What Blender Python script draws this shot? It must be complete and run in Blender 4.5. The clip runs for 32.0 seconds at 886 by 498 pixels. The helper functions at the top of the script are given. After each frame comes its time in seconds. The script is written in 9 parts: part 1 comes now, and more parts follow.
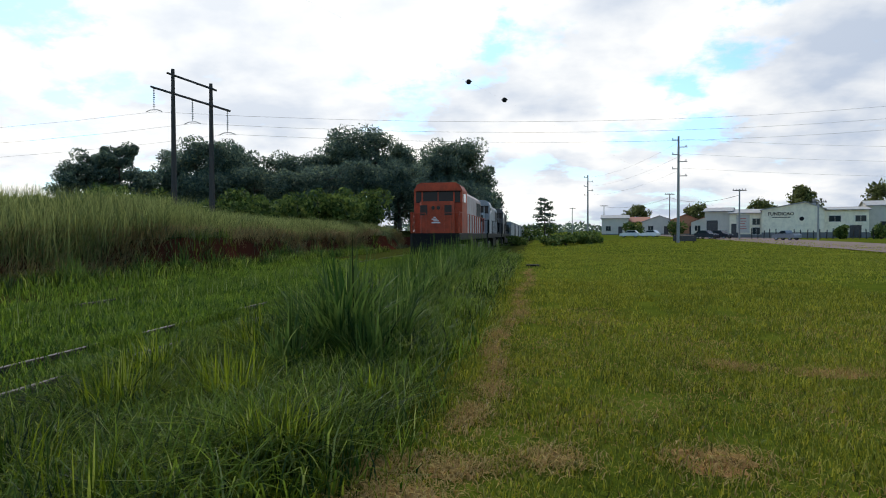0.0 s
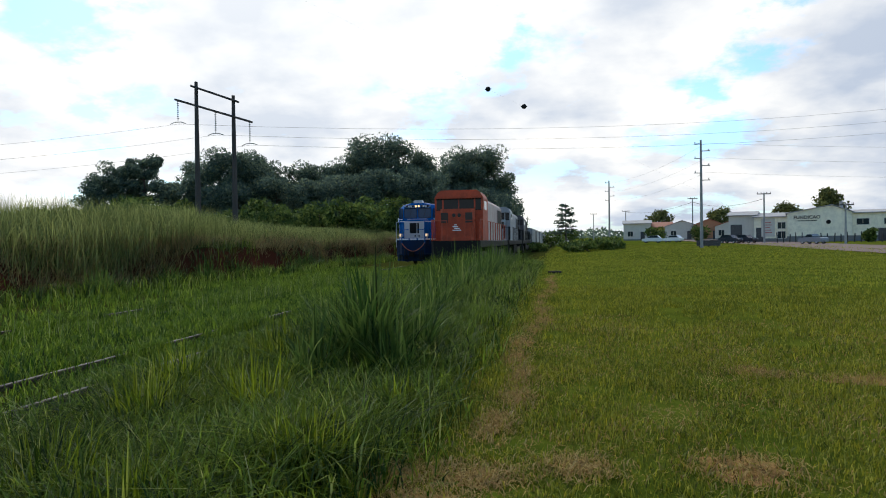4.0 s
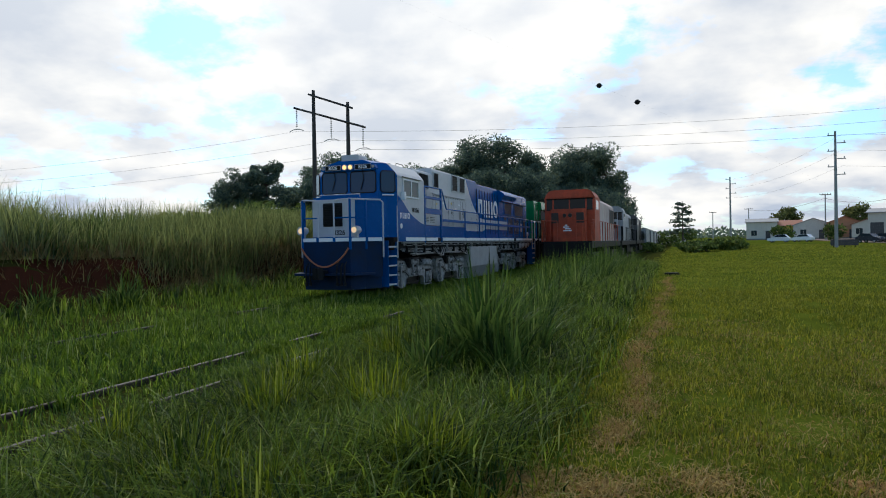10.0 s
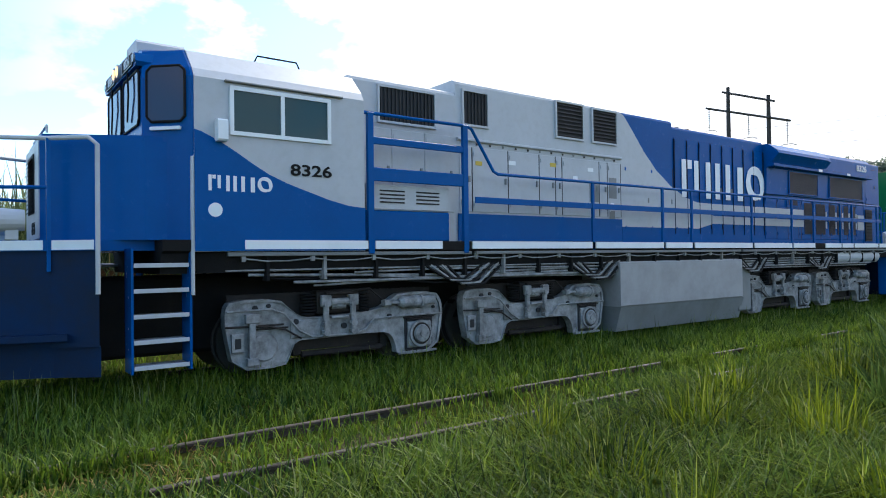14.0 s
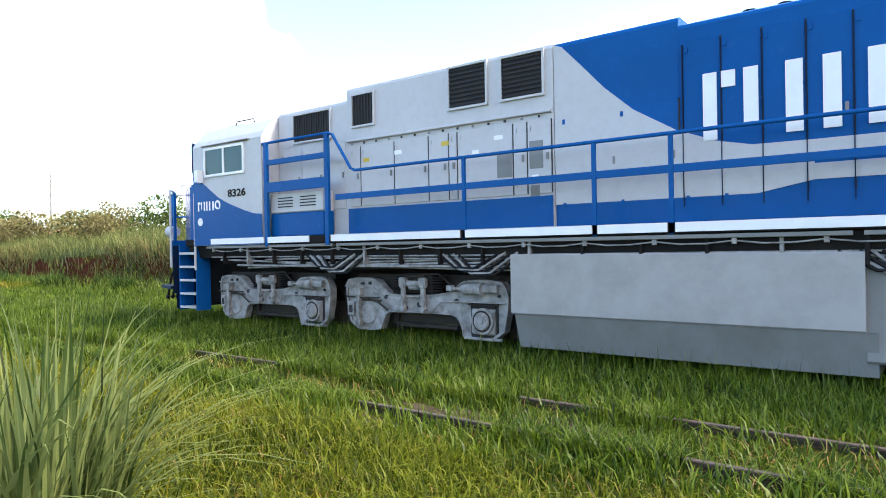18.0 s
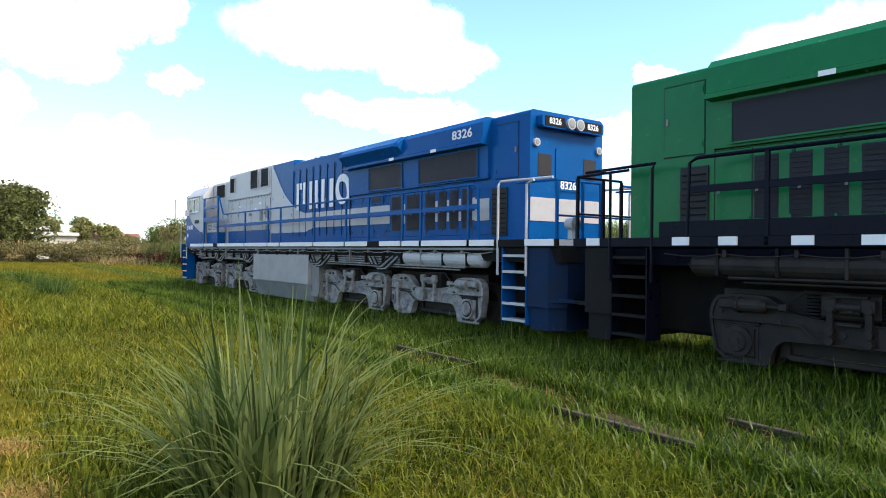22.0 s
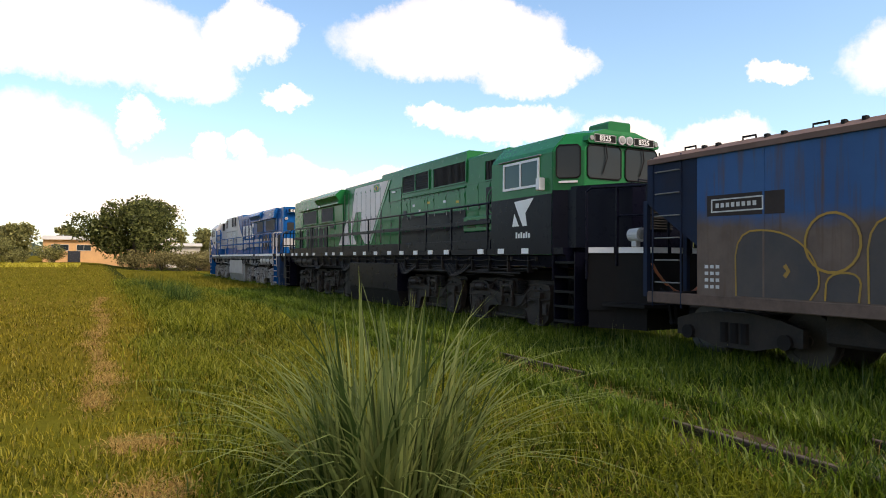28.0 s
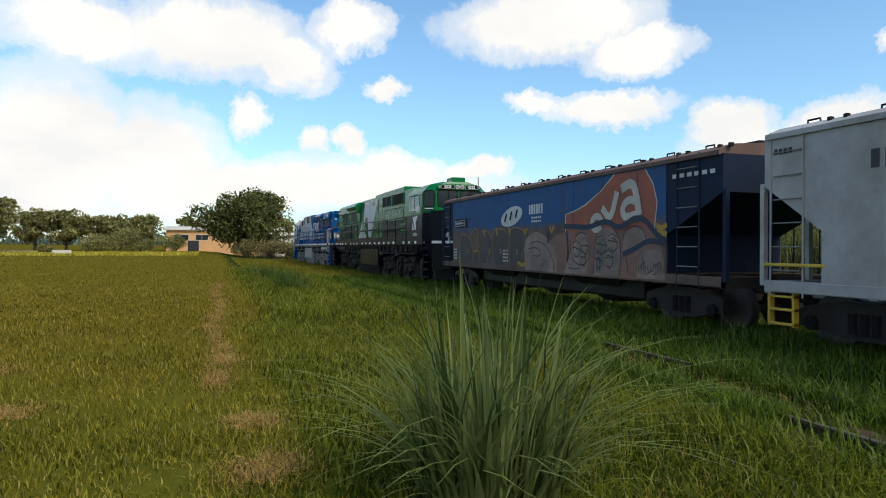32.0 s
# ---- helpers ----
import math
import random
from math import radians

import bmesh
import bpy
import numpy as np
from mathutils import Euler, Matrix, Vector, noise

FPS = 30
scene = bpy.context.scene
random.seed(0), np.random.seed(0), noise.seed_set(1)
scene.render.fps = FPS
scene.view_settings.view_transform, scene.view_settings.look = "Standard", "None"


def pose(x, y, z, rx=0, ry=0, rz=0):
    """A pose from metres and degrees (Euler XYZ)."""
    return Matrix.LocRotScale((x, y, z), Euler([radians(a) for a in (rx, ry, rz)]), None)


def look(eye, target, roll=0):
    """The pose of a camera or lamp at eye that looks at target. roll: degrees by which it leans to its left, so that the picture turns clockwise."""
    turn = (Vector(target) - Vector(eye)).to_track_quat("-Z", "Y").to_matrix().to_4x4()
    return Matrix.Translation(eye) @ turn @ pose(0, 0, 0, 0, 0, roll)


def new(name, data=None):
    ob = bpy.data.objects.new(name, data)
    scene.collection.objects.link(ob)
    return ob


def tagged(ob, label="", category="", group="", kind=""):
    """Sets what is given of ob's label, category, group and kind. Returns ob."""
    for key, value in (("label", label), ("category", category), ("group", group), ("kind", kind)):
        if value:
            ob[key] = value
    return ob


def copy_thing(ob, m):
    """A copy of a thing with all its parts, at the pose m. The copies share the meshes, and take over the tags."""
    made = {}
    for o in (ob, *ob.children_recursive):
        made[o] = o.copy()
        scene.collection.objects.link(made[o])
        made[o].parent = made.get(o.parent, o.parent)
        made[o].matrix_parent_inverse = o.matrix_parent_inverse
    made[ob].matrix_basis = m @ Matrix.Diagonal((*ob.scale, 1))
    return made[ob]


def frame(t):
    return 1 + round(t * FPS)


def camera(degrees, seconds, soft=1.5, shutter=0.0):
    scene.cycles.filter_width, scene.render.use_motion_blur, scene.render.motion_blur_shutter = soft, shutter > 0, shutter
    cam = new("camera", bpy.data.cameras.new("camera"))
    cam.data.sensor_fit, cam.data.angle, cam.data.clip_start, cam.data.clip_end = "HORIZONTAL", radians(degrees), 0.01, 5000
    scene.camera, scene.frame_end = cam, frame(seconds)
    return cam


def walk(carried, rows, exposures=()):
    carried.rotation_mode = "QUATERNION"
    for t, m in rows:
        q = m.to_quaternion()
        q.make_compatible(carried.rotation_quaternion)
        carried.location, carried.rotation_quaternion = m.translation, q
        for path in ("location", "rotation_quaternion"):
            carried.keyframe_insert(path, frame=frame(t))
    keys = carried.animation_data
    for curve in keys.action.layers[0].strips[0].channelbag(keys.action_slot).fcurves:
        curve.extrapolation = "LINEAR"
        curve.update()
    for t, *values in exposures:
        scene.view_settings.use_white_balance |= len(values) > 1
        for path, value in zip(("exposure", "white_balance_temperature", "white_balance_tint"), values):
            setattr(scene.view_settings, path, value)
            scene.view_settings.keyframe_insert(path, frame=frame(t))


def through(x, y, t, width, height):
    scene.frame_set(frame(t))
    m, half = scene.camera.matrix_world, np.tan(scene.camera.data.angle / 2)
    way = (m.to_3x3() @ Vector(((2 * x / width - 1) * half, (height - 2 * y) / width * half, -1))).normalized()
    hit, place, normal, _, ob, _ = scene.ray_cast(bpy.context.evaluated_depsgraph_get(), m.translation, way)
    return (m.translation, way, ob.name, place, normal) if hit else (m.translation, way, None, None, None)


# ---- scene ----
cam = camera(67.15, 32.0, 1.0)
PATH = [  # seconds, x, y, z, pitch, roll, yaw
    (0, 0.15, 0.07, 1.53, -1.26, -0.18, 8.4), (0.5, 0.15, 0.07, 1.53, -1.56, -0.35, 8.16), (1, 0.15, 0.07, 1.53, -1.49, -0.2, 8.42), (1.5, 0.14, 0.06, 1.53, -1.24, -0.26, 8.92),
    (2, 0.14, 0.06, 1.53, -1.29, -0.33, 9.24), (2.5, 0.14, 0.05, 1.54, -1.38, -0.45, 9.61), (3, 0.14, 0.04, 1.54, -1.13, -0.54, 9.67), (3.5, 0.14, 0.03, 1.54, -0.73, -0.91, 10.14),
    (5.5, 0.1, 0.1, 1.54, -0.57, -0.26, 10.32), (6, 0.1, 0.1, 1.54, -0.59, -0.33, 10.93), (6.5, 0.1, 0.09, 1.54, -0.26, -0.02, 11.71), (7, 0.1, 0.09, 1.55, 0.03, 0.03, 11.55),
    (7.5, 0.1, 0.09, 1.55, 0.05, -0.3, 12.3), (8, 0.1, 0.07, 1.55, -0.07, -0.77, 13.22), (8.5, 0.1, 0.06, 1.56, 0.29, -0.95, 14.78), (9, 0.09, 0.06, 1.56, 0.13, -1.24, 16.41),
    (9.5, 0.08, 0.06, 1.56, 0.05, -1.06, 17.44), (10, 0.06, 0.07, 1.56, -0.42, -1.01, 19.46), (10.5, 0.03, 0.09, 1.56, -0.87, -0.95, 22.33), (11, 0.01, 0.1, 1.56, -1.09, -0.75, 24.96),
    (11.5, -0.01, 0.1, 1.56, -1.09, -0.39, 27.34), (12, -0.04, 0.1, 1.56, -0.55, -0.12, 30), (12.5, -0.07, 0.11, 1.56, -0.23, 0.15, 32.38), (13, -0.1, 0.12, 1.56, 0.15, -0.15, 36.07),
    (13.5, -0.14, 0.14, 1.55, 0.17, -0.3, 43.71), (14, -0.17, 0.16, 1.55, 0.75, -0.74, 53.39), (14.5, -0.17, 0.16, 1.55, 1.34, -0.64, 68.03), (16.5, -0.21, -0.01, 1.57, 1.05, -0.24, 120.22),
    (17, -0.19, -0.01, 1.57, -0.22, 0.64, 126.67), (17.5, -0.18, -0.01, 1.57, -0.94, -0.14, 125.05), (18, -0.15, -0.01, 1.57, -0.28, -1.07, 127.5), (18.5, -0.13, -0.02, 1.57, 0.2, -1.65, 130.82),
    (19, -0.11, -0.03, 1.56, 0.13, -1.27, 134.17), (19.5, -0.09, -0.04, 1.56, 0.41, -0.97, 136.64), (20, -0.08, -0.04, 1.56, 0.67, -0.87, 137.72), (20.5, -0.08, -0.05, 1.56, 0.58, -0.6, 139.42),
    (21, -0.07, -0.05, 1.55, 0.88, -0.53, 141.21), (21.5, -0.07, -0.05, 1.55, 0.62, 0.1, 142.8), (22, -0.07, -0.06, 1.55, 0.3, 0.63, 143.63), (22.5, -0.06, -0.06, 1.55, -0.26, 0.48, 141.74),
    (23, -0.06, -0.06, 1.55, -0, 0.87, 140.71), (23.5, -0.06, -0.06, 1.55, -0.26, 0.8, 140.49), (24, -0.05, -0.06, 1.55, -0.23, 0.62, 140.96), (24.5, -0.05, -0.06, 1.55, -0.23, 0.55, 141.2),
    (25, -0.04, -0.06, 1.55, 0.04, 0.59, 140.67), (25.5, -0.04, -0.06, 1.55, 0.19, 0.11, 142.61), (27.5, -0.02, -0.14, 1.54, 0.83, 0.58, 150.01), (28, -0.02, -0.15, 1.54, 0.93, 0.39, 152.37),
    (28.5, -0.02, -0.15, 1.53, 0.81, 0.38, 154.55), (29, -0.01, -0.15, 1.53, 0.79, 0.7, 156.22), (29.5, -0.01, -0.16, 1.53, -0.05, 0.75, 156.45), (30, -0.01, -0.16, 1.53, -0.26, 0.53, 157.47),
    (30.5, -0.01, -0.15, 1.53, -0.4, 0.58, 157.87), (31, -0.01, -0.15, 1.53, 0.05, 0.55, 158.66), (31.5, -0, -0.14, 1.53, -0.1, 0.27, 159.34), (32, 0, -0.14, 1.53, -0.13, 0.21, 160.78),
]
GONE = [(0, 0.0), (3.5, 15.09), (7, 30.29), (10.5, 45.47), (12, 51.85), (13, 56.1), (14, 60.13), (14.5, 62.08), (16.5, 69.46), (17, 71.47), (18, 75.48), (19, 79.57), (20, 83.66), (21, 87.97), (22, 92.38), (23, 96.75), (24, 101.15), (25, 105.5), (25.5, 107.65), (27.5, 115.75), (28, 117.72), (29, 121.55), (30, 125.36), (31, 129.16), (32, 132.95)]  # seconds, metres that the train has gone
walk(cam, [(t, pose(x, y, z, 90 + p, 0, w) @ pose(0, 0, 0, 0, 0, r)) for t, x, y, z, p, r, w in PATH],
     exposures=[(0, 0.05, 6500, 8), (7, 0.0, 6500, 8), (9, -0.08, 6500, 8), (12.5, 0.0, 6500, 9), (13.5, 0.45, 6500, 10), (14.5, 1.08, 6600, 12), (16.5, 1.1, 6900, 13), (17.0, 1.2, 7000, 13), (17.5, 1.4, 7200, 14), (18, 1.68, 7000, 15), (19, 1.47, 6900, 15), (20, 1.3, 7000, 14), (21, 1.15, 6900, 14), (22, 0.95, 6900, 13), (23, 1.3, 7200, 16), (24, 1.45, 7300, 17), (25.5, 1.4, 7400, 18), (27.5, 0.6, 8100, 19), (29, 0.2, 7500, 15), (31, 0.06, 6900, 12), (32, 0.0, 6700, 8)])

# ---- daylight: broken cloud, the sun behind it over the far end of the line ----
SUN_YAW, SUN_UP = 28.0, 48.0  # degrees left of +y, degrees up
sun_way = Vector((-math.sin(radians(SUN_YAW)) * math.cos(radians(SUN_UP)), math.cos(radians(SUN_YAW)) * math.cos(radians(SUN_UP)), math.sin(radians(SUN_UP))))
sun = new("sun", bpy.data.lights.new("sun", "SUN"))
sun.data.energy, sun.data.angle, sun.data.color = 2.4, radians(14), (1.0, 0.95, 0.86)
sun.matrix_world = look((0, 0, 60), Vector((0, 0, 60)) - sun_way)

world = bpy.data.worlds.new("world")
scene.world = world
world.use_nodes = True


class Nodes:
    """Short ways to wire a node tree."""
    def __init__(self, tree):
        self.tree = tree
        tree.nodes.clear()

    def add(self, kind, inputs=None, **props):
        n = self.tree.nodes.new(kind)
        if "operation" in props:
            n.operation = props["operation"]
        if "use_clamp" in props:
            n.use_clamp = props["use_clamp"]
        if "data_type" in props:
            n.data_type, n.blend_type = props["data_type"], props["blend_type"]
        if "noise_dimensions" in props:
            n.noise_dimensions = props["noise_dimensions"]
        if "sky_type" in props:
            n.sky_type, n.sun_disc, n.sun_elevation, n.sun_rotation = props["sky_type"], props["sun_disc"], props["sun_elevation"], props["sun_rotation"]
        for k, v in (inputs or {}).items():
            if hasattr(v, "is_output"):
                self.tree.links.new(v, n.inputs[k])
            else:
                n.inputs[k].default_value = v
        return n

    def math(self, op, a, b=0.0, c=0.0, clamp=False):
        return self.add("ShaderNodeMath", {0: a, 1: b, 2: c}, operation=op, use_clamp=clamp).outputs[0]

    def vec(self, op, a, b=(0, 0, 0)):
        n = self.add("ShaderNodeVectorMath", {0: a, 1: b}, operation=op)
        return n.outputs["Value"] if op in ("DOT_PRODUCT", "LENGTH", "DISTANCE") else n.outputs[0]

    def ramp(self, fac, stops, interp="LINEAR"):
        n = self.add("ShaderNodeValToRGB", {0: fac})
        n.color_ramp.interpolation = interp
        e = n.color_ramp.elements
        while len(e) < len(stops):
            e.new(0.5)
        for el, (p, c) in zip(e, stops):
            el.position, el.color = p, (*c, 1) if len(c) == 3 else c
        return n.outputs[0]

    def mix(self, fac, a, b, blend="MIX"):
        n = self.add("ShaderNodeMix", {0: fac}, data_type="RGBA", blend_type=blend)
        for sock, v in ((n.inputs[6], a), (n.inputs[7], b)):
            if hasattr(v, "is_output"):
                self.tree.links.new(v, sock)
            else:
                sock.default_value = (*v, 1) if len(v) == 3 else v
        return n.outputs[2]

    def noise(self, vector, scale, detail=4.0, rough=0.55, out=0, dims="3D", distortion=0.0):
        inputs = {"Scale": scale, "Detail": detail, "Roughness": rough, "Distortion": distortion}
        if vector is not None:
            inputs["Vector"] = vector
        return self.add("ShaderNodeTexNoise", inputs, noise_dimensions=dims).outputs[out]


def build_sky():
    n = Nodes(world.node_tree)
    way = n.add("ShaderNodeTexCoord").outputs["Generated"]
    sky = n.add("ShaderNodeTexSky", sky_type="NISHITA", sun_disc=False, sun_elevation=radians(SUN_UP), sun_rotation=radians(-SUN_YAW)).outputs[0]
    xyz = n.add("ShaderNodeSeparateXYZ", {0: way})
    up = n.math("MAXIMUM", xyz.outputs[2], 0.0)
    flat = n.add("ShaderNodeCombineXYZ", {0: n.math("DIVIDE", xyz.outputs[0], n.math("ADD", up, 0.30)), 1: n.math("DIVIDE", xyz.outputs[1], n.math("ADD", up, 0.30)), 2: 0.0}).outputs[0]
    big = n.noise(flat, 1.7, 9.0, 0.58)
    fine = n.noise(flat, 3.4, 8.0, 0.6)
    thick = n.math("ADD", n.math("MULTIPLY", big, 0.75), n.math("MULTIPLY", fine, 0.25))
    # more cloud towards the sun's side, breaking up behind
    toward = n.math("MULTIPLY_ADD", xyz.outputs[1], 0.085, 0.0)
    cover = n.math("ADD", thick, toward)
    # single cumulus heaps: yaw, up, width, height (degrees)
    lumps = None
    wob = n.add("ShaderNodeTexNoise", {"Vector": way, "Scale": 8.0, "Detail": 12.0, "Roughness": 0.68}).outputs[1]
    wob = n.vec("SUBTRACT", wob, (0.5, 0.5, 0.5))
    bent = n.vec("ADD", way, n.vec("MULTIPLY", wob, (0.14, 0.14, 0.105)))
    for yaw, el, w, h in CLOUDS:
        c = Vector((-math.sin(radians(yaw)) * math.cos(radians(el)), math.cos(radians(yaw)) * math.cos(radians(el)), math.sin(radians(el))))
        side = Vector((math.cos(radians(yaw)), math.sin(radians(yaw)), 0))
        upv = side.cross(c) * -1
        d = n.vec("SUBTRACT", bent, tuple(c))
        a = n.math("MULTIPLY", n.vec("DOT_PRODUCT", d, tuple(side)), 1 / radians(w))
        b = n.math("MULTIPLY", n.vec("DOT_PRODUCT", d, tuple(upv)), 1 / radians(h))
        dep = n.math("MULTIPLY", n.vec("DOT_PRODUCT", d, tuple(c)), 2.0)
        r = n.math("SUBTRACT", 1.0, n.math("SQRT", n.math("ADD", n.math("ADD", n.math("MULTIPLY", a, a), n.math("MULTIPLY", b, b)), n.math("MULTIPLY", dep, dep))))
        lumps = r if lumps is None else n.math("MAXIMUM", lumps, r)
    heap = n.ramp(n.math("MULTIPLY_ADD", lumps, 0.5, 0.5), [(0.40, (0, 0, 0)), (0.54, (0.55, 0.55, 0.55)), (0.70, (1, 1, 1))], "EASE")
    front = n.ramp(xyz.outputs[1], [(0.0, (0, 0, 0)), (0.45, (1, 1, 1))])
    sheet = n.ramp(cover, [(0.455, (0, 0, 0)), (0.56, (1, 1, 1))], "EASE")
    sheet = n.math("MULTIPLY", sheet, n.math("MULTIPLY_ADD", front, 1.0, 0.0))
    haze = n.ramp(xyz.outputs[2], [(0.0, (1, 1, 1)), (0.16, (0.12, 0.12, 0.12)), (0.5, (0, 0, 0))], "EASE")
    mask = n.math("MAXIMUM", n.math("MAXIMUM", sheet, heap), n.math("MULTIPLY", haze, n.math("MULTIPLY_ADD", front, 0.25, 0.35)))
    # underside shading of thick cloud
    dark = n.ramp(n.noise(flat, 1.9, 6.0, 0.52), [(0.40, (1, 1, 1)), (0.62, (0.46, 0.54, 0.69))])
    near_sun = n.math("POWER", n.math("MAXIMUM", n.vec("DOT_PRODUCT", way, tuple(sun_way)), 0.0), 5.0)
    dark = n.mix(n.math("MULTIPLY_ADD", front, 0.75, 0.25), (1.0, 1.0, 1.0), dark)
    white = n.mix(1.0, dark, (CLOUD_WHITE * 1.02, CLOUD_WHITE, CLOUD_WHITE * 0.98), "MULTIPLY")
    white = n.mix(n.math("MULTIPLY", near_sun, 0.55), white, (CLOUD_WHITE * 1.7, CLOUD_WHITE * 1.65, CLOUD_WHITE * 1.55))
    clear = n.mix(front, (SKY_GAIN * 0.80, SKY_GAIN * 1.12, SKY_GAIN * 1.28), (SKY_GAIN * 0.72, SKY_GAIN * 1.0, SKY_GAIN * 1.22))
    colour = n.mix(mask, n.mix(1.0, sky, clear, "MULTIPLY"), white)
    bg = n.add("ShaderNodeBackground", {"Color": colour, "Strength": 0.1})
    n.add("ShaderNodeOutputWorld", {0: bg.outputs[0]})


CLOUD_WHITE, SKY_GAIN = 10.5, 1.7
CLOUDS = [(189.2, 15.7, 5.8, 2.9), (179.8, 16.6, 7.8, 3.4), (173.2, 15.1, 3.6, 2.4), (168.2, 18.0, 3.6, 2.2), (151.8, 18.5, 8.7, 2.9), (144.3, 16.0, 4.9, 2.0), (165.5, 13.2, 2.3, 0.8), (152.9, 12.4, 2.7, 1.0), (147.0, 11.7, 5.6, 1.4),
          (190.9, 6.7, 5.3, 6.8), (184.2, 6.4, 5.8, 4.9), (173.1, 5.1, 20.4, 2.4), (171.7, 8.9, 1.4, 1.4), (168.5, 8.8, 1.5, 1.3), (164.2, 6.5, 4.9, 1.9), (157.9, 6.9, 2.9, 1.1), (137.8, 9.9, 2.9, 1.9),
          (130.1, 9.4, 3.9, 1.9), (133.9, 8.4, 6.3, 1.5), (177.2, 10.6, 1.3, 2.0), (125.5, 14.2, 1.9, 0.8), (112, 14, 8, 3.5), (203, 16, 8, 5)]
build_sky()

# ---- materials ----


def material(name, colour, rough=0.6, metal=0.0, vary=0.12, grain=6.0, bump=0.15, bump_scale=30.0, dirt=0.0, dirt_colour=(0.12, 0.085, 0.06), spec=0.5, island=0.0, dirt_scale=1.3):
    m = bpy.data.materials.new(name)
    m.use_nodes = True
    n = Nodes(m.node_tree)
    at = n.add("ShaderNodeTexCoord").outputs["Object"]
    big = n.noise(at, grain * 0.15, 5.0, 0.6)
    small = n.noise(at, grain, 6.0, 0.65)
    k = n.math("ADD", n.math("MULTIPLY", n.math("SUBTRACT", big, 0.5), vary * 2.2), n.math("MULTIPLY", n.math("SUBTRACT", small, 0.5), vary * 1.4))
    if island:
        r = n.add("ShaderNodeNewGeometry").outputs["Random Per Island"]
        k = n.math("ADD", k, n.math("MULTIPLY", n.math("SUBTRACT", r, 0.5), island))
    gain = n.math("ADD", k, 1.0)
    col = n.vec("MULTIPLY", n.add("ShaderNodeCombineXYZ", {0: gain, 1: gain, 2: gain}).outputs[0], tuple(colour))
    if dirt:
        mask = n.ramp(n.noise(at, dirt_scale, 9.0, 0.68), [(0.5 - 0.18 * dirt, (0, 0, 0)), (0.72, (dirt, dirt, dirt))])
        col = n.mix(mask, col, dirt_colour)
    bs = n.add("ShaderNodeBsdfPrincipled", {"Base Color": col, "Roughness": n.math("ADD", rough, n.math("MULTIPLY", n.math("SUBTRACT", small, 0.5), 0.25), clamp=True), "Metallic": metal, "Specular IOR Level": spec})
    if bump:
        bs2 = n.add("ShaderNodeBump", {"Height": n.noise(at, bump_scale, 5.0, 0.6), "Strength": bump, "Distance": 0.02})
        n.tree.links.new(bs2.outputs[0], bs.inputs["Normal"])
    n.add("ShaderNodeOutputMaterial", {0: bs.outputs[0]})
    return m


def leaf_material(name, low, high, rough=0.55, through=0.25, spread=1.0, dry=None, pale=0.4, sheen=0.012, dark_gap=0.07):
    """Leaves and blades: colour from blade to blade, some light through."""
    m = bpy.data.materials.new(name)
    m.use_nodes = True
    n = Nodes(m.node_tree)
    r = n.add("ShaderNodeNewGeometry").outputs["Random Per Island"]
    at = n.add("ShaderNodeTexCoord").outputs["Object"]
    patch = n.noise(at, 0.35 * spread, 4.0, 0.6)
    k = n.math("ADD", n.math("MULTIPLY", n.math("POWER", r, 1.7), 1.05), n.math("MULTIPLY", n.math("SUBTRACT", patch, 0.45), 1.3), clamp=True)
    col = n.mix(k, low, high)
    if dry:
        # towards -y the colour shifts, mostly to hold warm sunlight on the sward
        y = n.add("ShaderNodeSeparateXYZ", {0: at}).outputs[1]
        far = n.ramp(n.math("ADD", n.math("MULTIPLY", y, -0.06), n.math("MULTIPLY", patch, 0.5)), [(0.15, (0, 0, 0)), (0.85, (1, 1, 1))])
        col = n.mix(far, col, n.mix(k, dry[0], dry[1]))
    # a few blades are bleached, also for sky glints; near-black ones paint dark gaps
    col = n.mix(n.ramp(r, [(0.0, (0.75, 0.75, 0.75)), (dark_gap, (0, 0, 0))]), col, (0.012, 0.014, 0.004))
    col = n.mix(n.ramp(r, [(0.86, (0, 0, 0)), (0.95, (pale, pale, pale))]), col, (0.29, 0.31, 0.10))
    body = n.add("ShaderNodeBsdfDiffuse", {"Color": col, "Roughness": rough})
    shine = n.add("ShaderNodeBsdfAnisotropic", {"Color": (0.85, 0.9, 0.95, 1), "Roughness": 0.38})
    bs = n.add("ShaderNodeMixShader", {0: sheen, 1: body.outputs[0], 2: shine.outputs[0]})
    tr = n.add("ShaderNodeBsdfTranslucent", {"Color": col})
    n.add("ShaderNodeOutputMaterial", {0: n.add("ShaderNodeMixShader", {0: through, 1: bs.outputs[0], 2: tr.outputs[0]}).outputs[0]})
    return m


def glass_material(name, tint=(0.02, 0.03, 0.035), rough=0.06):
    m = bpy.data.materials.new(name)
    m.use_nodes = True
    n = Nodes(m.node_tree)
    bs = n.add("ShaderNodeBsdfPrincipled", {"Base Color": (*tint, 1), "Roughness": rough, "IOR": 1.45, "Specular IOR Level": 0.28})
    n.add("ShaderNodeOutputMaterial", {0: bs.outputs[0]})
    return m


def glow_material(name, colour, strength):
    m = bpy.data.materials.new(name)
    m.use_nodes = True
    n = Nodes(m.node_tree)
    e = n.add("ShaderNodeEmission", {"Color": (*colour, 1), "Strength": strength})
    n.add("ShaderNodeOutputMaterial", {0: e.outputs[0]})
    return m


